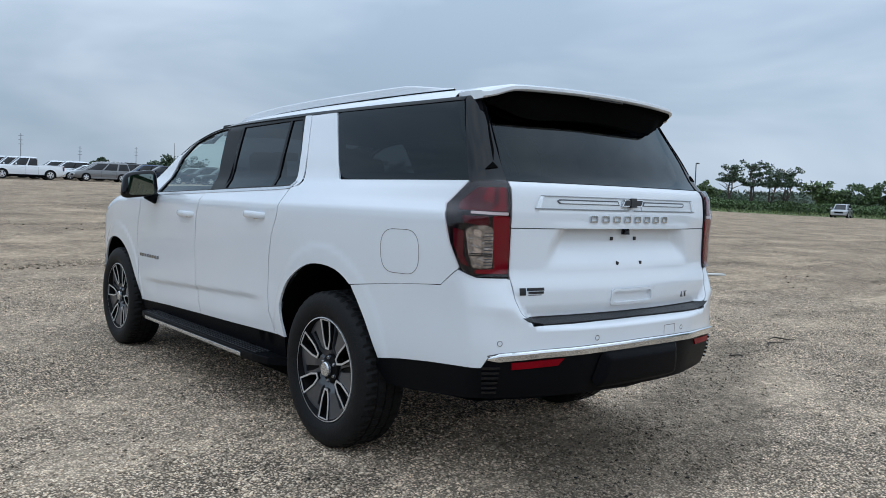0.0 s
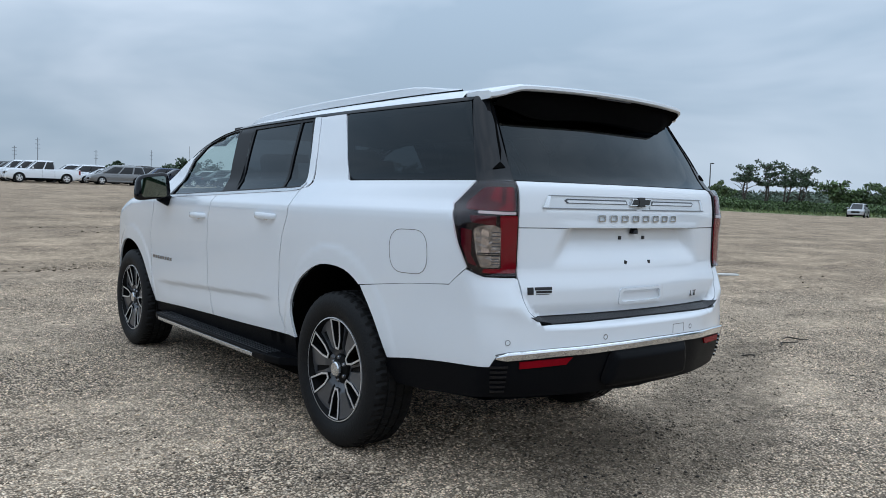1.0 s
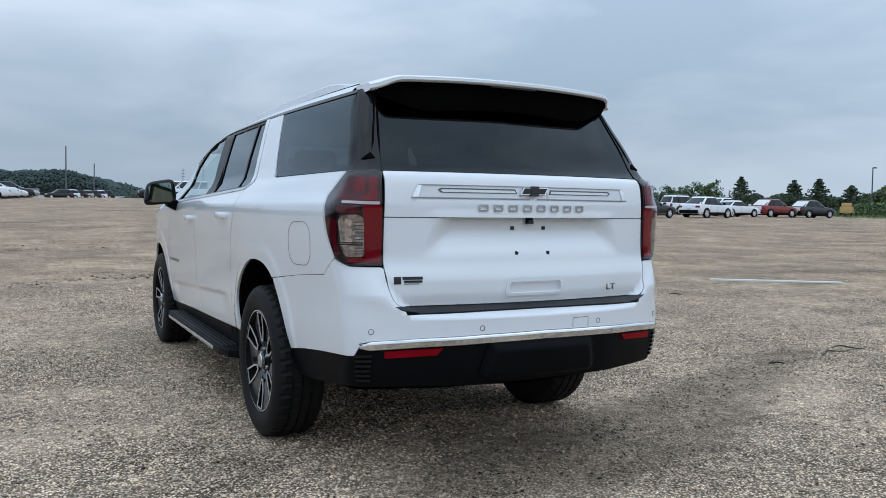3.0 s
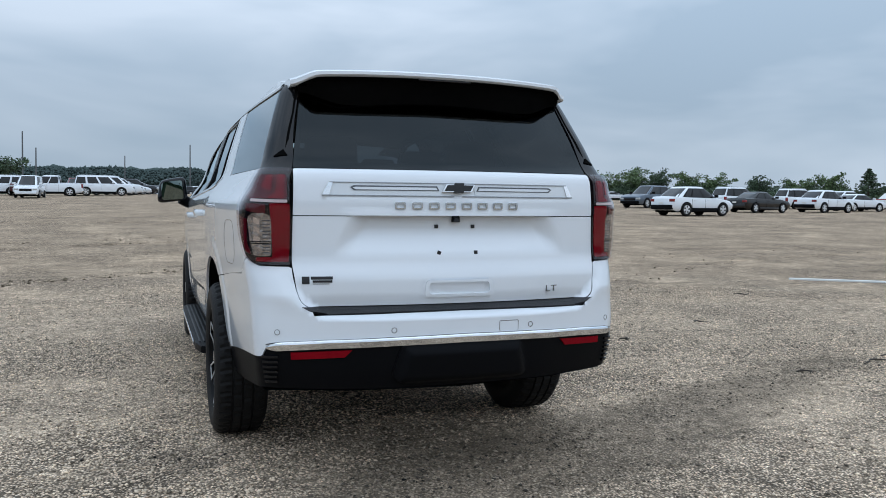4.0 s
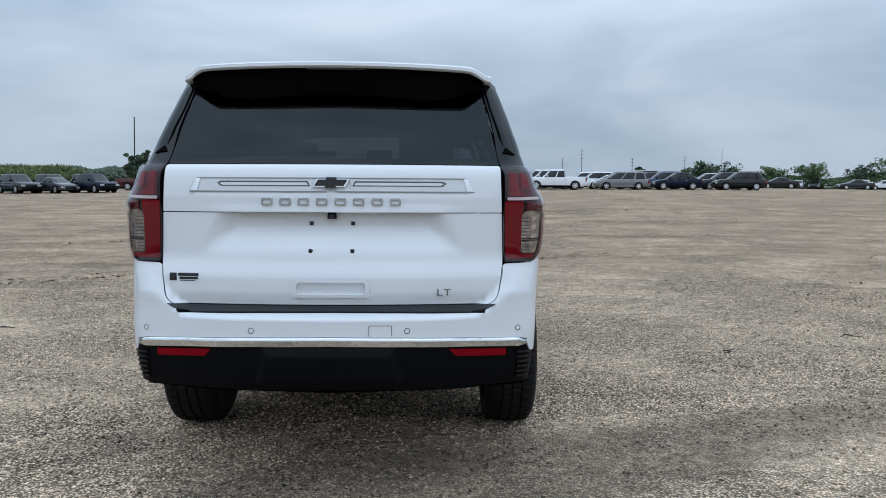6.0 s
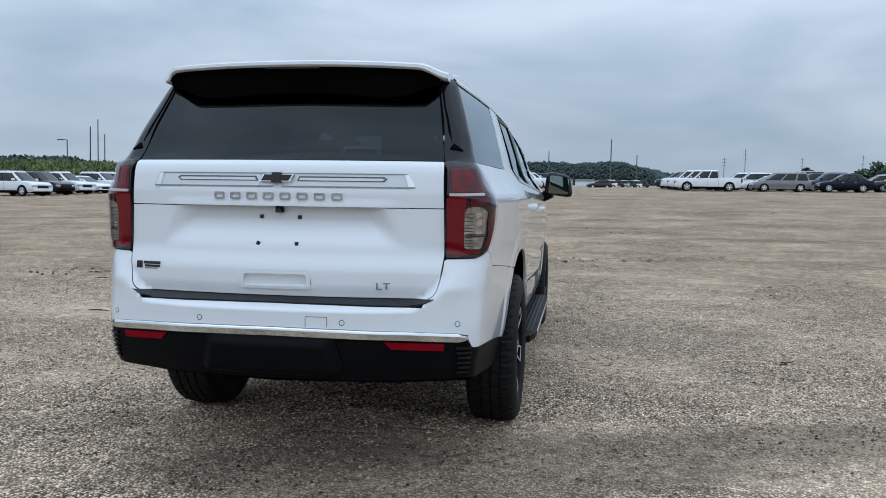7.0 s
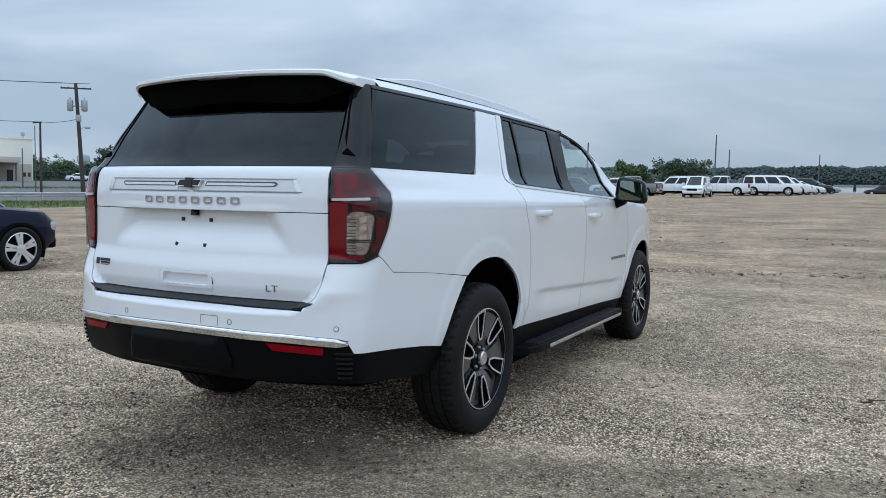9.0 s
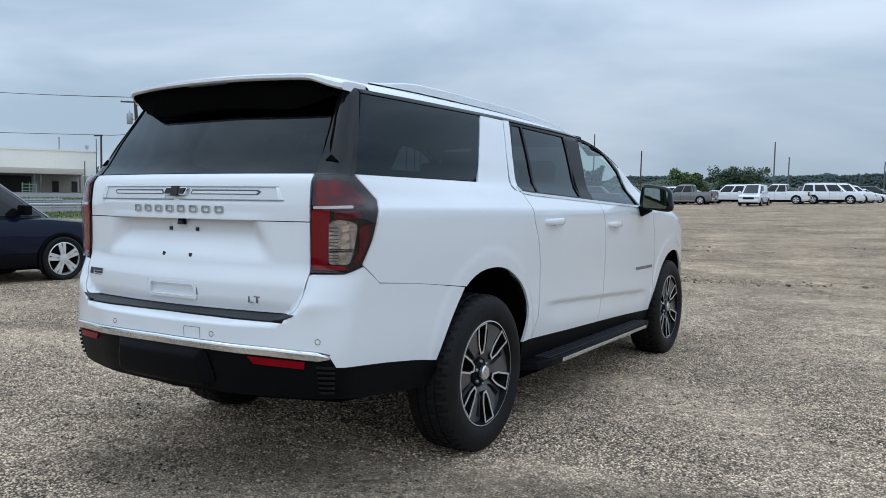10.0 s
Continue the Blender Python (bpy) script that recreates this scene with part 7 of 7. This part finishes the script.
for x, y, top in ((62.8, 318.7, 19.3), (55.2, 319, 15.9), (91.6, 351.1, 17.4), (132.1, 404, 21.2), (9.1, 220.6, 16.2), (17.7, 246.2, 13.2), (-6.0, 176.8, 10.6), (-19.8, 136.2, 11.9), (-19.3, 147.8, 10.1)):
    far = y > 300
    h = top - float(land(x, y))
    ob = pole(x, y, h, .17 if far else .20 if y > 200 else .14, POLE_PALE if far else POLE_GREY, "tall grey transmission pole against the sky", lean=.1, arms=((h * .95, .8), (h * .86, .8), (h * .77, .8)) if far else ())
    tagged(ob, group="transmission poles")
for b, r, h in ((-19.6, 125, 10.4), (-16.2, 110, 6.8), (20.3, 400, 20), (-32.9, 128, 8.9), (-32.5, 150, 11.6), (-32.1, 150, 9.1), (-47.9, 160, 11.3), (-43.8, 165, 13.2)):
    pole(*polar(b, r), h, .11, POLE_WOOD, "slim dark pole standing over the treetops", lean=.12)


def lamp_post(x, y, h, turn, label):
    p = tagged(new("street_lamp"), label, "lamp post")
    p.matrix_basis = pose(x, y, float(land(x, y)), 0, 0, turn)
    part("post", tube([(0, 0, -.2), (0, 0, h)], [.10, .07], 8), POLE_GREY, p)
    part("arm", tube([(0, 0, h), (.9, 0, h + .05)], .05, 6), POLE_GREY, p)
    part("lamp_head", box(.6, 1.4, -.16, .16, h - .04, h + .10, .03), POLE_GREY, p)


lamp_post(*polar(-34.2, 118), 6.4, 180, "grey street lamp over the reeds")
lamp_post(*polar(55.4, 116), 6.4, 20, "pale street lamp behind the hedge")

# the leaning pole by the road, with cross-arm, transformer boxes and wires
UPX, UPY = polar(-51.8, 78, 2.8, -4.0)
up = pole(UPX, UPY, 9.9, .20, POLE_WOOD, "leaning wooden utility pole with grey transformer cans", lean=-.55, arms=((9.5, 1.25),))
for s in (-.55, .62):
    part("transformer", moved(lathe([(.001, -.5), (.24, -.48), (.26, -.40), (.26, .40), (.22, .48), (.001, .52)], 16), pose(-.45 + s, -.1, 8.0, 0, 90, 0)), STEEL, up)
    part("bushing", moved(lathe([(.05, 0), (.07, .1), (.03, .25)], 8), pose(-.45 + s, -.1, 8.5, 0, -90, 0)), STEEL, up)
part("bracket", box(-1.1, .2, -.05, .05, 7.9, 8.0), STEEL, up)
part("junction_box", box(-.55, -.15, -.2, .2, 6.6, 7.2, .04), STEEL, up)
part("floodlight", merge([tube([(-.35, 0, 6.0), (.35, -.1, 6.15)], .03, 6), box(.2, .6, -.2, .1, 6.0, 6.2, .03)]), STEEL, up)
up.rotation_euler = (0, 0, radians(40))


def wire(a, b, sag, label):
    pts = [(a[0] + (b[0] - a[0]) * t, a[1] + (b[1] - a[1]) * t, a[2] + (b[2] - a[2]) * t - 4 * sag * t * (1 - t)) for t in np.linspace(0, 1, 17)]
    return tagged(part("overhead_wire", tube(pts, .022, 5), POLE_WOOD), label, "wire")


FARX, FARY = polar(-82, 80)
for s in (-1.2, .2, 1.2):
    wire((UPX - .75 + .75 * s, UPY + .6 * s, 10.0 + float(land(UPX, UPY))), (FARX, FARY + s, 11.4), .9, "black power line slung between poles")
SPX, SPY = polar(-54.5, 76, 2.9, -3.7)
sp = pole(SPX, SPY, 6.35, .11, POLE_WOOD, "slim dark pole by the guard rail", arms=())
part("top_bracket", box(-.9, .15, -.06, .06, 6.25, 6.37), POLE_WOOD, sp)
pole(*polar(-54.8, 79, 2.9, -3.7), 6.2, .05, POLE_GREY, "thin grey pole beside a dark one")
pole(*polar(-55.5, 90, 2.9, -3.7), 4.6, .07, POLE_GREY, "thin grey pole by the guard rail")
wire((SPX, SPY, 6.35 + float(land(SPX, SPY))), (FARX, FARY, 6.6), .25, "black cable slung to the next pole")
wire((SPX, SPY, 6.35 + float(land(SPX, SPY))), (UPX - .5, UPY, 6.9 + float(land(UPX, UPY))), .15, "black cable slung to the leaning pole")


def guard_rail():
    g = tagged(new("guard_rail"), "galvanised steel guard rail on posts beside the road", "guard rail")
    a, b = Vector((*polar(-84, 46), 0)), Vector((*polar(-48, 55), 0))
    n = 22
    along = (b - a).normalized()
    out = Vector((along.y, -along.x, 0))
    bm = bmesh.new()
    prof = [(0, .42), (.05, .46), (.05, .52), (0, .57), (.05, .62), (.05, .68), (0, .72), (-.02, .72), (-.02, .42)]
    secs = []
    for k in range(n + 1):
        p = a.lerp(b, k / n)
        z = float(land(p.x, p.y))
        secs.append([bm.verts.new((p.x + out.x * o, p.y + out.y * o, z + h)) for o, h in prof])
    for q, r in zip(secs, secs[1:]):
        for i in range(len(prof)):
            bm.faces.new((q[i], q[(i + 1) % len(prof)], r[(i + 1) % len(prof)], r[i]))
    part("beam", bm, STEEL, g, smooth=False)
    for k in range(n + 1):
        p = a.lerp(b, k / n)
        z = float(land(p.x, p.y))
        part("post", box(p.x - .06, p.x + .06, p.y - .05, p.y + .05, z - .2, z + .70), STEEL, g)
    g2 = copy_thing(g, Matrix.Translation(Vector((-along.y, along.x, 0)) * 15 + Vector((0, 0, .15))))
    tagged(g2, "galvanised steel guard rail on the road's far side")
    # broad asphalt behind the rail, rising gently to the yard of the warehouse
    vs, fs = [], []
    n_b, n_r = 40, 14
    for k in range(n_b + 1):
        bearing = -86 + 40 * k / n_b
        dx, dy = math.sin(radians(bearing)), math.cos(radians(bearing))
        near = (a.x * along.y - (a.y + 4.5) * along.x) / (dx * along.y - dy * along.x) + 3.5
        for m in range(n_r + 1):
            r = near + (182 - near) * (m / n_r) ** 1.3
            x, y = polar(bearing, r)
            vs.append((x, y, float(land(x, y)) + (.06 + yard(x, y) if m < n_r else -.4)))
    for k in range(n_b):
        for m in range(n_r):
            fs.append((k * (n_r + 1) + m, (k + 1) * (n_r + 1) + m, (k + 1) * (n_r + 1) + m + 1, k * (n_r + 1) + m + 1))
    tagged(link_mesh("road", vs, fs, ROADGREY), "grey asphalt road behind the guard rail", "road", kind="structure")


guard_rail()
bank("verge_grass", [polar(-84, 41.5), polar(-64, 44), polar(-44, 51)], 4.5, .30, 30000, .10, REED, 61, "green verge below the guard rail", "grass", .35)
bank("verge_grass", [polar(-84, 84), polar(-66, 88), polar(-47.5, 92)], 7, .35, 16000, .16, REED, 63, "strip of rough grass across the road", "grass", .5, base=.45)
bank("shrub", [polar(-46.8, 55), polar(-44.5, 57), polar(-42.0, 61)], 4, 1.25, 16000, .11, LEAF, 62, "green shrub at the end of the guard rail", "shrub", .3)


def low_building():
    h = tagged(new("warehouse"), "low cream warehouse with an open canopy along its front", "building")
    bx, by = polar(-66, 150)
    h.matrix_basis = pose(bx, by, float(land(bx, by)) + yard(bx, by), 0, 0, 60)
    # local x runs along the front, -y faces the lot
    part("wall", box(-60, 31.5, 0, 30, -2.5, 7.35, .05), WALL_CREAM, h)
    for k in range(-59, 31, 4):
        part("wall_joint", box(k - .02, k + .02, -.012, .02, 4.0, 7.2), WALL_CREAM, h)
    part("parapet", box(-60.3, 31.8, -.12, .3, 7.2, 7.5), WALL_CREAM, h)
    part("lower_wall", box(-60, 31.3, -.12, .2, -2.5, 3.1), WALL_TAN, h)
    part("canopy", box(-60, 29, -9, 0, 3.05, 3.95, .05), WALL_TAN, h, "tan flat canopy")
    for x in (-52, -44, -36, -28, -20, -12, -4, 4, 12, 21.7, 22.6, 28.3):
        part("column", box(x - .11, x + .11, -8.7, -8.4, -2.5, 3.05), POLE_GREY, h)
    # dark sheets stand in for the shade of open bays under the canopy
    for x, w in ((-50, 10), (-30, 12), (-8, 10), (8, 13.5)):
        part("loading_door", box(x, x + w, -.2, 0, 0, 2.9), DARK_OPENING, h)
    for x, w in ((24.6, 1.0), (27.6, .9)):
        part("door", box(x, x + w, -.22, 0, 0, 2.1), DARK_OPENING, h)
    for x in (30.0, 30.7):
        part("window", box(x, x + .4, -.16, 0, 1.0, 1.7), DARK_OPENING, h)
    for x, z in ((-40, .8), (-22, .6), (4, .5)):
        part("roof_vent", box(x, x + 1.6, 6, 8, 7.3, 7.3 + z, .05), STEEL, h)
    part("vent_stack", tube([(26, 5, 7.2), (26, 5, 9.9)], .16, 8), STEEL, h)
    part("roof_fan", merge([tube([(30.2, 2, 7.2), (30.2, 2, 8.0)], .12, 8), box(29.9, 30.5, 1.7, 2.3, 7.9, 8.5, .08)]), STEEL, h)


low_building()
RACK_GREEN = shader("green_rack_paint", (0.22, 0.36, 0.28), 0.6, vary=0.15)
bx, by = polar(-57.7, 122)
annex = tagged(new("loading_dock"), "low green steel rack in front of the warehouse", "rack")
annex.matrix_basis = pose(bx, by, float(land(bx, by)) + yard(bx, by), 0, 0, 60) @ Matrix.Scale(.55, 4)
for z in (.7, 1.5, 2.3):
    part("deck", box(-1.8, 1.8, 0, 2, z, z + .16), RACK_GREEN, annex)
for x in (-1.5, 0, 1.5):
    part("upright", box(x - .08, x + .08, 0, .15, 0, 2.8), RACK_GREEN, annex)
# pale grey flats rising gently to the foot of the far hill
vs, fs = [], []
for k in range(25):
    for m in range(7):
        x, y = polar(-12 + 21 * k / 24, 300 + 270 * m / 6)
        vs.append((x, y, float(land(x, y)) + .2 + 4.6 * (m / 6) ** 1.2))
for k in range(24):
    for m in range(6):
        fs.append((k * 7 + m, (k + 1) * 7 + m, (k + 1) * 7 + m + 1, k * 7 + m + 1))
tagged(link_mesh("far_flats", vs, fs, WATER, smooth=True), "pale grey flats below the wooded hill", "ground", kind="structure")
for b, ln in ((-3.0, 16), (-1.0, 10), (.4, 12)):
    x, y = polar(b, 520)
    z = float(land(x, y)) + 3.6
    hh = tagged(new("far_shed"), "small white shed on the far shore", "building")
    hh.location = (x, y, z)
    part("wall", box(-ln / 2, ln / 2, -3, 3, 0, 3.2), PALE, hh)
    part("roof", prism([(-3.4, 3.2), (0, 4.6), (3.4, 3.2)], -ln / 2 - .3, ln / 2 + .3, "x"), POLE_GREY, hh)


def water_tower(b, r):
    x, y = polar(b, r)
    w = tagged(new("water_tower"), "pale blue water tower far beyond the trees", "water tower")
    w.location = (x, y, float(land(x, y)))
    part("tank", moved(lathe([(.001, 16.5), (3.0, 17.2), (4.2, 18.8), (4.3, 20.9), (3.8, 22.4), (2.0, 23.2), (.001, 23.4)], 24), pose(0, 0, 0, 0, -90, 0)), TOWER_BLUE, w)
    for k in range(6):
        c, d = math.cos(k * math.pi / 3), math.sin(k * math.pi / 3)
        part("leg", tube([(3.9 * c, 3.9 * d, -1), (3.4 * c, 3.4 * d, 17.6)], .22, 6), TOWER_BLUE, w)
    part("riser", tube([(0, 0, -1), (0, 0, 17)], .5, 8), TOWER_BLUE, w)


TOWER_BLUE = shader("pale_blue_tank_paint", (0.30, 0.38, 0.46), 0.6, vary=0.08, grain=2)
water_tower(-51.6, 600)
bx, by = polar(-47.5, 118)
frame_at = float(land(bx, by)) + yard(bx, by)
gantry = tagged(new("steel_frame"), "pale steel frame standing beyond the road", "frame")
gantry.matrix_basis = pose(bx, by, frame_at, 0, 0, 48)
for x in (-1.2, 1.2):
    part("post", box(x - .05, x + .05, -.05, .05, -.3, 1.9), PALE, gantry)
for z in (.55, 1.75):
    part("cross_bar", box(-1.15, 1.15, -.04, .04, z, z + .10), PALE, gantry)
part("sheet", box(-1.14, 1.14, -.01, .01, .66, 1.74), WALL_TAN, gantry)
bx, by = polar(-51.2, 155)
park("sedan", "white", bx, by, 40, note="parked beyond the road", out=1).location.z += yard(bx, by) + .06


def digger():
    """The small pale-yellow machine by the hedge."""
    x, y = polar(53.9, 101)
    d = tagged(new("loader"), "small pale-yellow loader parked before the hedge", "machine")
    d.matrix_basis = pose(x, y, float(land(x, y)), 0, 0, 30) @ Matrix.Scale(.8, 4)
    part("body", box(-1.2, 1.0, -.8, .8, .6, 1.5, .08), YELLOW, d)
    cab = part("cab", box(-.6, .5, -.65, .65, 1.5, 2.05, .08), YELLOW, d)
    part("cab_window", box(-.45, .35, -.67, .67, 1.62, 1.95, .04), CAR_GLASS, cab)
    part("arm", tube([(.4, .85, 1.4), (1.4, .85, 1.2), (1.9, .85, .5)], .09, 6), YELLOW, d)
    part("bucket", prism([(1.7, .2), (2.4, .15), (2.2, .8), (1.8, .8)], -.9, .9, "x"), STEEL, d).rotation_euler = (0, 0, radians(-90))
    w = small_wheel(.42, YELLOW); w.parent = d
    w.matrix_basis = pose(-.75, .70, .42, 0, 0, 90)
    for px, py, tz in ((.7, .70, 90), (-.75, -.70, -90), (.7, -.70, -90)):
        copy_thing(w, pose(px, py, .42, 0, 0, tz))


digger()


# ---- loose gravel and litter on the lot ----
def stones(count, seed):
    rng = np.random.default_rng(seed)
    # dense where the camera walks and behind the car, thinner farther out
    a = rng.random(count * 3) * 2 * np.pi
    r = .2 + 9.5 * rng.random(count * 3) ** .62
    x, y = r * np.sin(a), -1.6 + r * np.cos(a)
    patch = np.array([noise.noise((px * .55, py * .55, 2.2)) + .5 * noise.noise((px * 1.7, py * 1.7, 8.8)) for px, py in zip(x, y)])
    tyre = np.zeros(len(x), bool)
    for wx in (-.868, .868):
        for wy in (0, 3.406):
            tyre |= (np.abs(x - wx) < .16) & (np.abs(y - wy) < .13)
    keep = (rng.random(len(x)) < np.clip(.62 + .9 * patch, .10, 1.0)) & ~tyre
    x, y = x[keep][:count], y[keep][:count]
    n = len(x)
    s = .0042 + .0080 * rng.random(n) ** 2.0
    base = np.array([(1, 0, 0), (-1, 0, 0), (0, 1, 0), (0, -1, 0), (0, 0, 1), (0, 0, -1)], float)
    tri = np.array([(0, 2, 4), (2, 1, 4), (1, 3, 4), (3, 0, 4), (2, 0, 5), (1, 2, 5), (3, 1, 5), (0, 3, 5)])
    v = base[None] * (.65 + .7 * rng.random((n, 6, 1)))
    v = v + rng.normal(size=(n, 6, 3)) * .16
    v[:, :, 2] *= .62
    t = rng.random(n) * 2 * np.pi
    c, w = np.cos(t)[:, None], np.sin(t)[:, None]
    vx, vy = v[:, :, 0] * c - v[:, :, 1] * w, v[:, :, 0] * w + v[:, :, 1] * c
    z = land(x, y)[:, None] + s[:, None] * (.30 + v[:, :, 2])
    p = np.stack([x[:, None] + vx * s[:, None], y[:, None] + vy * s[:, None], z], 2).reshape(-1, 3)
    f = (tri[None] + (np.arange(n) * 6)[:, None, None]).reshape(-1, 3)
    ob = mesh_np("gravel", p, f, STONE)
    return tagged(ob, "loose grey and tan gravel stones strewn on the lot", "gravel", kind="stuff")


stones(220000, 7)
SOIL = shader("turned_soil", (0.17, 0.132, 0.095), 0.95, vary=0.45, grain=30, blot=1.5, island=0.6, alpha_spec=0.05)


def wheel_ruts():
    """Old wheel ruts across the lot: low uneven ridges of gravel with dark clods along them."""
    lines = (((-9, 14.2), (-5.5, 15.5), (-1.5, 17.5), (3.2, 18.4), (7.5, 21), (13, 23), (20, 24)),
             ((-16, 24), (-9, 26), (-3.5, 28), (3, 27.2), (9, 30), (16, 31), (26, 31)),
             ((3.6, 5.0), (5.6, 7.2), (8.4, 9.2), (12, 10.5), (18, 11.2)),
             ((-16, 5.0), (-10, 5.2), (-7.7, 5.7), (-5.2, 6.7), (-3.3, 8.3), (-1, 9.5), (1.5, 10.0), (5, 11.4)),
             ((4.6, -2.2), (7.5, -.6), (10.5, 2.2), (15, 4.2), (24, 6)))
    g = np.random.default_rng(19)
    vs, fs, at = [], [], []
    for k, line in enumerate(lines):
        p = np.array(arc_smooth(line, 14))
        d = np.gradient(p, axis=0); d /= np.linalg.norm(d, axis=1, keepdims=True)
        side = np.stack([-d[:, 1], d[:, 0]], 1)
        for twin in ((0,) if k == 3 else (-.8, .8)):
            first = len(vs)
            for i, q in enumerate(p):
                lump = noise.noise((q[0] * .8, q[1] * .8, k + twin)) + .6 * noise.noise((q[0] * 2.6, q[1] * 2.6, k))
                fade = min(1, i / 8, (len(p) - 1 - i) / 8)
                c = q + side[i] * (twin + .10 * lump)
                for off, up in ((-.34, -.03), (-.12, .5), (0, 1.0), (.14, .45), (.36, -.03)):
                    x, y = c + side[i] * off
                    vs.append((x, y, float(land(x, y)) + (.062 * max(0.0, .35 + lump) * fade * up if up > 0 else -.03)))
                if fade > .5 and lump > -.15:
                    for _ in range(3 if k in (2, 4) else 16 if k == 3 else 9):
                        at.append(c + side[i] * g.normal() * .16 + d[i] * g.normal() * .25)
            n = len(p)
            for i in range(n - 1):
                for j in range(4):
                    a = first + i * 5 + j
                    fs.append((a, a + 5, a + 6, a + 1))
    ridge = link_mesh("gravel_ridge", vs, fs, GROUND, smooth=True)
    tagged(ridge, "low gravel ridges along old wheel ruts", "gravel", kind="stuff")
    at = np.array(at)
    n = len(at)
    base = np.array([(1, 0, 0), (-1, 0, 0), (0, 1, 0), (0, -1, 0), (0, 0, 1), (0, 0, -1)], float)
    tri = np.array([(0, 2, 4), (2, 1, 4), (1, 3, 4), (3, 0, 4), (2, 0, 5), (1, 2, 5), (3, 1, 5), (0, 3, 5)])
    v = base[None] * (.6 + .8 * g.random((n, 6, 1))) + g.normal(size=(n, 6, 3)) * .16
    v[:, :, 2] *= .55
    s = (.009 + .028 * g.random(n) ** 2.5)[:, None, None]
    spot = np.concatenate([at, (land(at[:, 0], at[:, 1]) + .012)[:, None]], 1)
    clods = mesh_np("dirt_clods", (spot[:, None] + v * s).reshape(-1, 3), (tri[None] + (np.arange(n) * 6)[:, None, None]).reshape(-1, 3), SOIL)
    tagged(clods, "dark clods of soil strewn along wheel ruts", "soil", kind="stuff")


wheel_ruts()
for x, y, ln, turn in ((4.36, .35, .55, 10), (4.7, .45, .35, -25), (2.9, 1.9, .22, 60), (4.3, 2.6, .25, 10), (3.4, .2, .16, 80), (-3.6, 3.0, .2, 30), (6.5, 4.5, .3, 0), (-5.2, 5.6, .25, 70)):
    pts = [(ln * (k / 6 - .5), .04 * math.sin(k * 1.3 + x), .012 + .010 * math.sin(k)) for k in range(7)]
    tw = part("twig", moved(tube(pts, [.004, .006, .007, .007, .006, .005, .003], 5), pose(x, y, float(land(x, y)), 0, 0, turn)), TWIG)
    tagged(tw, "dry brown twig lying on the gravel", "twig", "twigs")
plank = part("board", box(-1.1, 1.1, -.06, .06, 0, .03, .006), PALE)
plank.matrix_basis = pose(9.6, 5.3, float(land(9.6, 5.3)), 0, 0, -38)
tagged(plank, "pale weathered board lying on the gravel", "board")
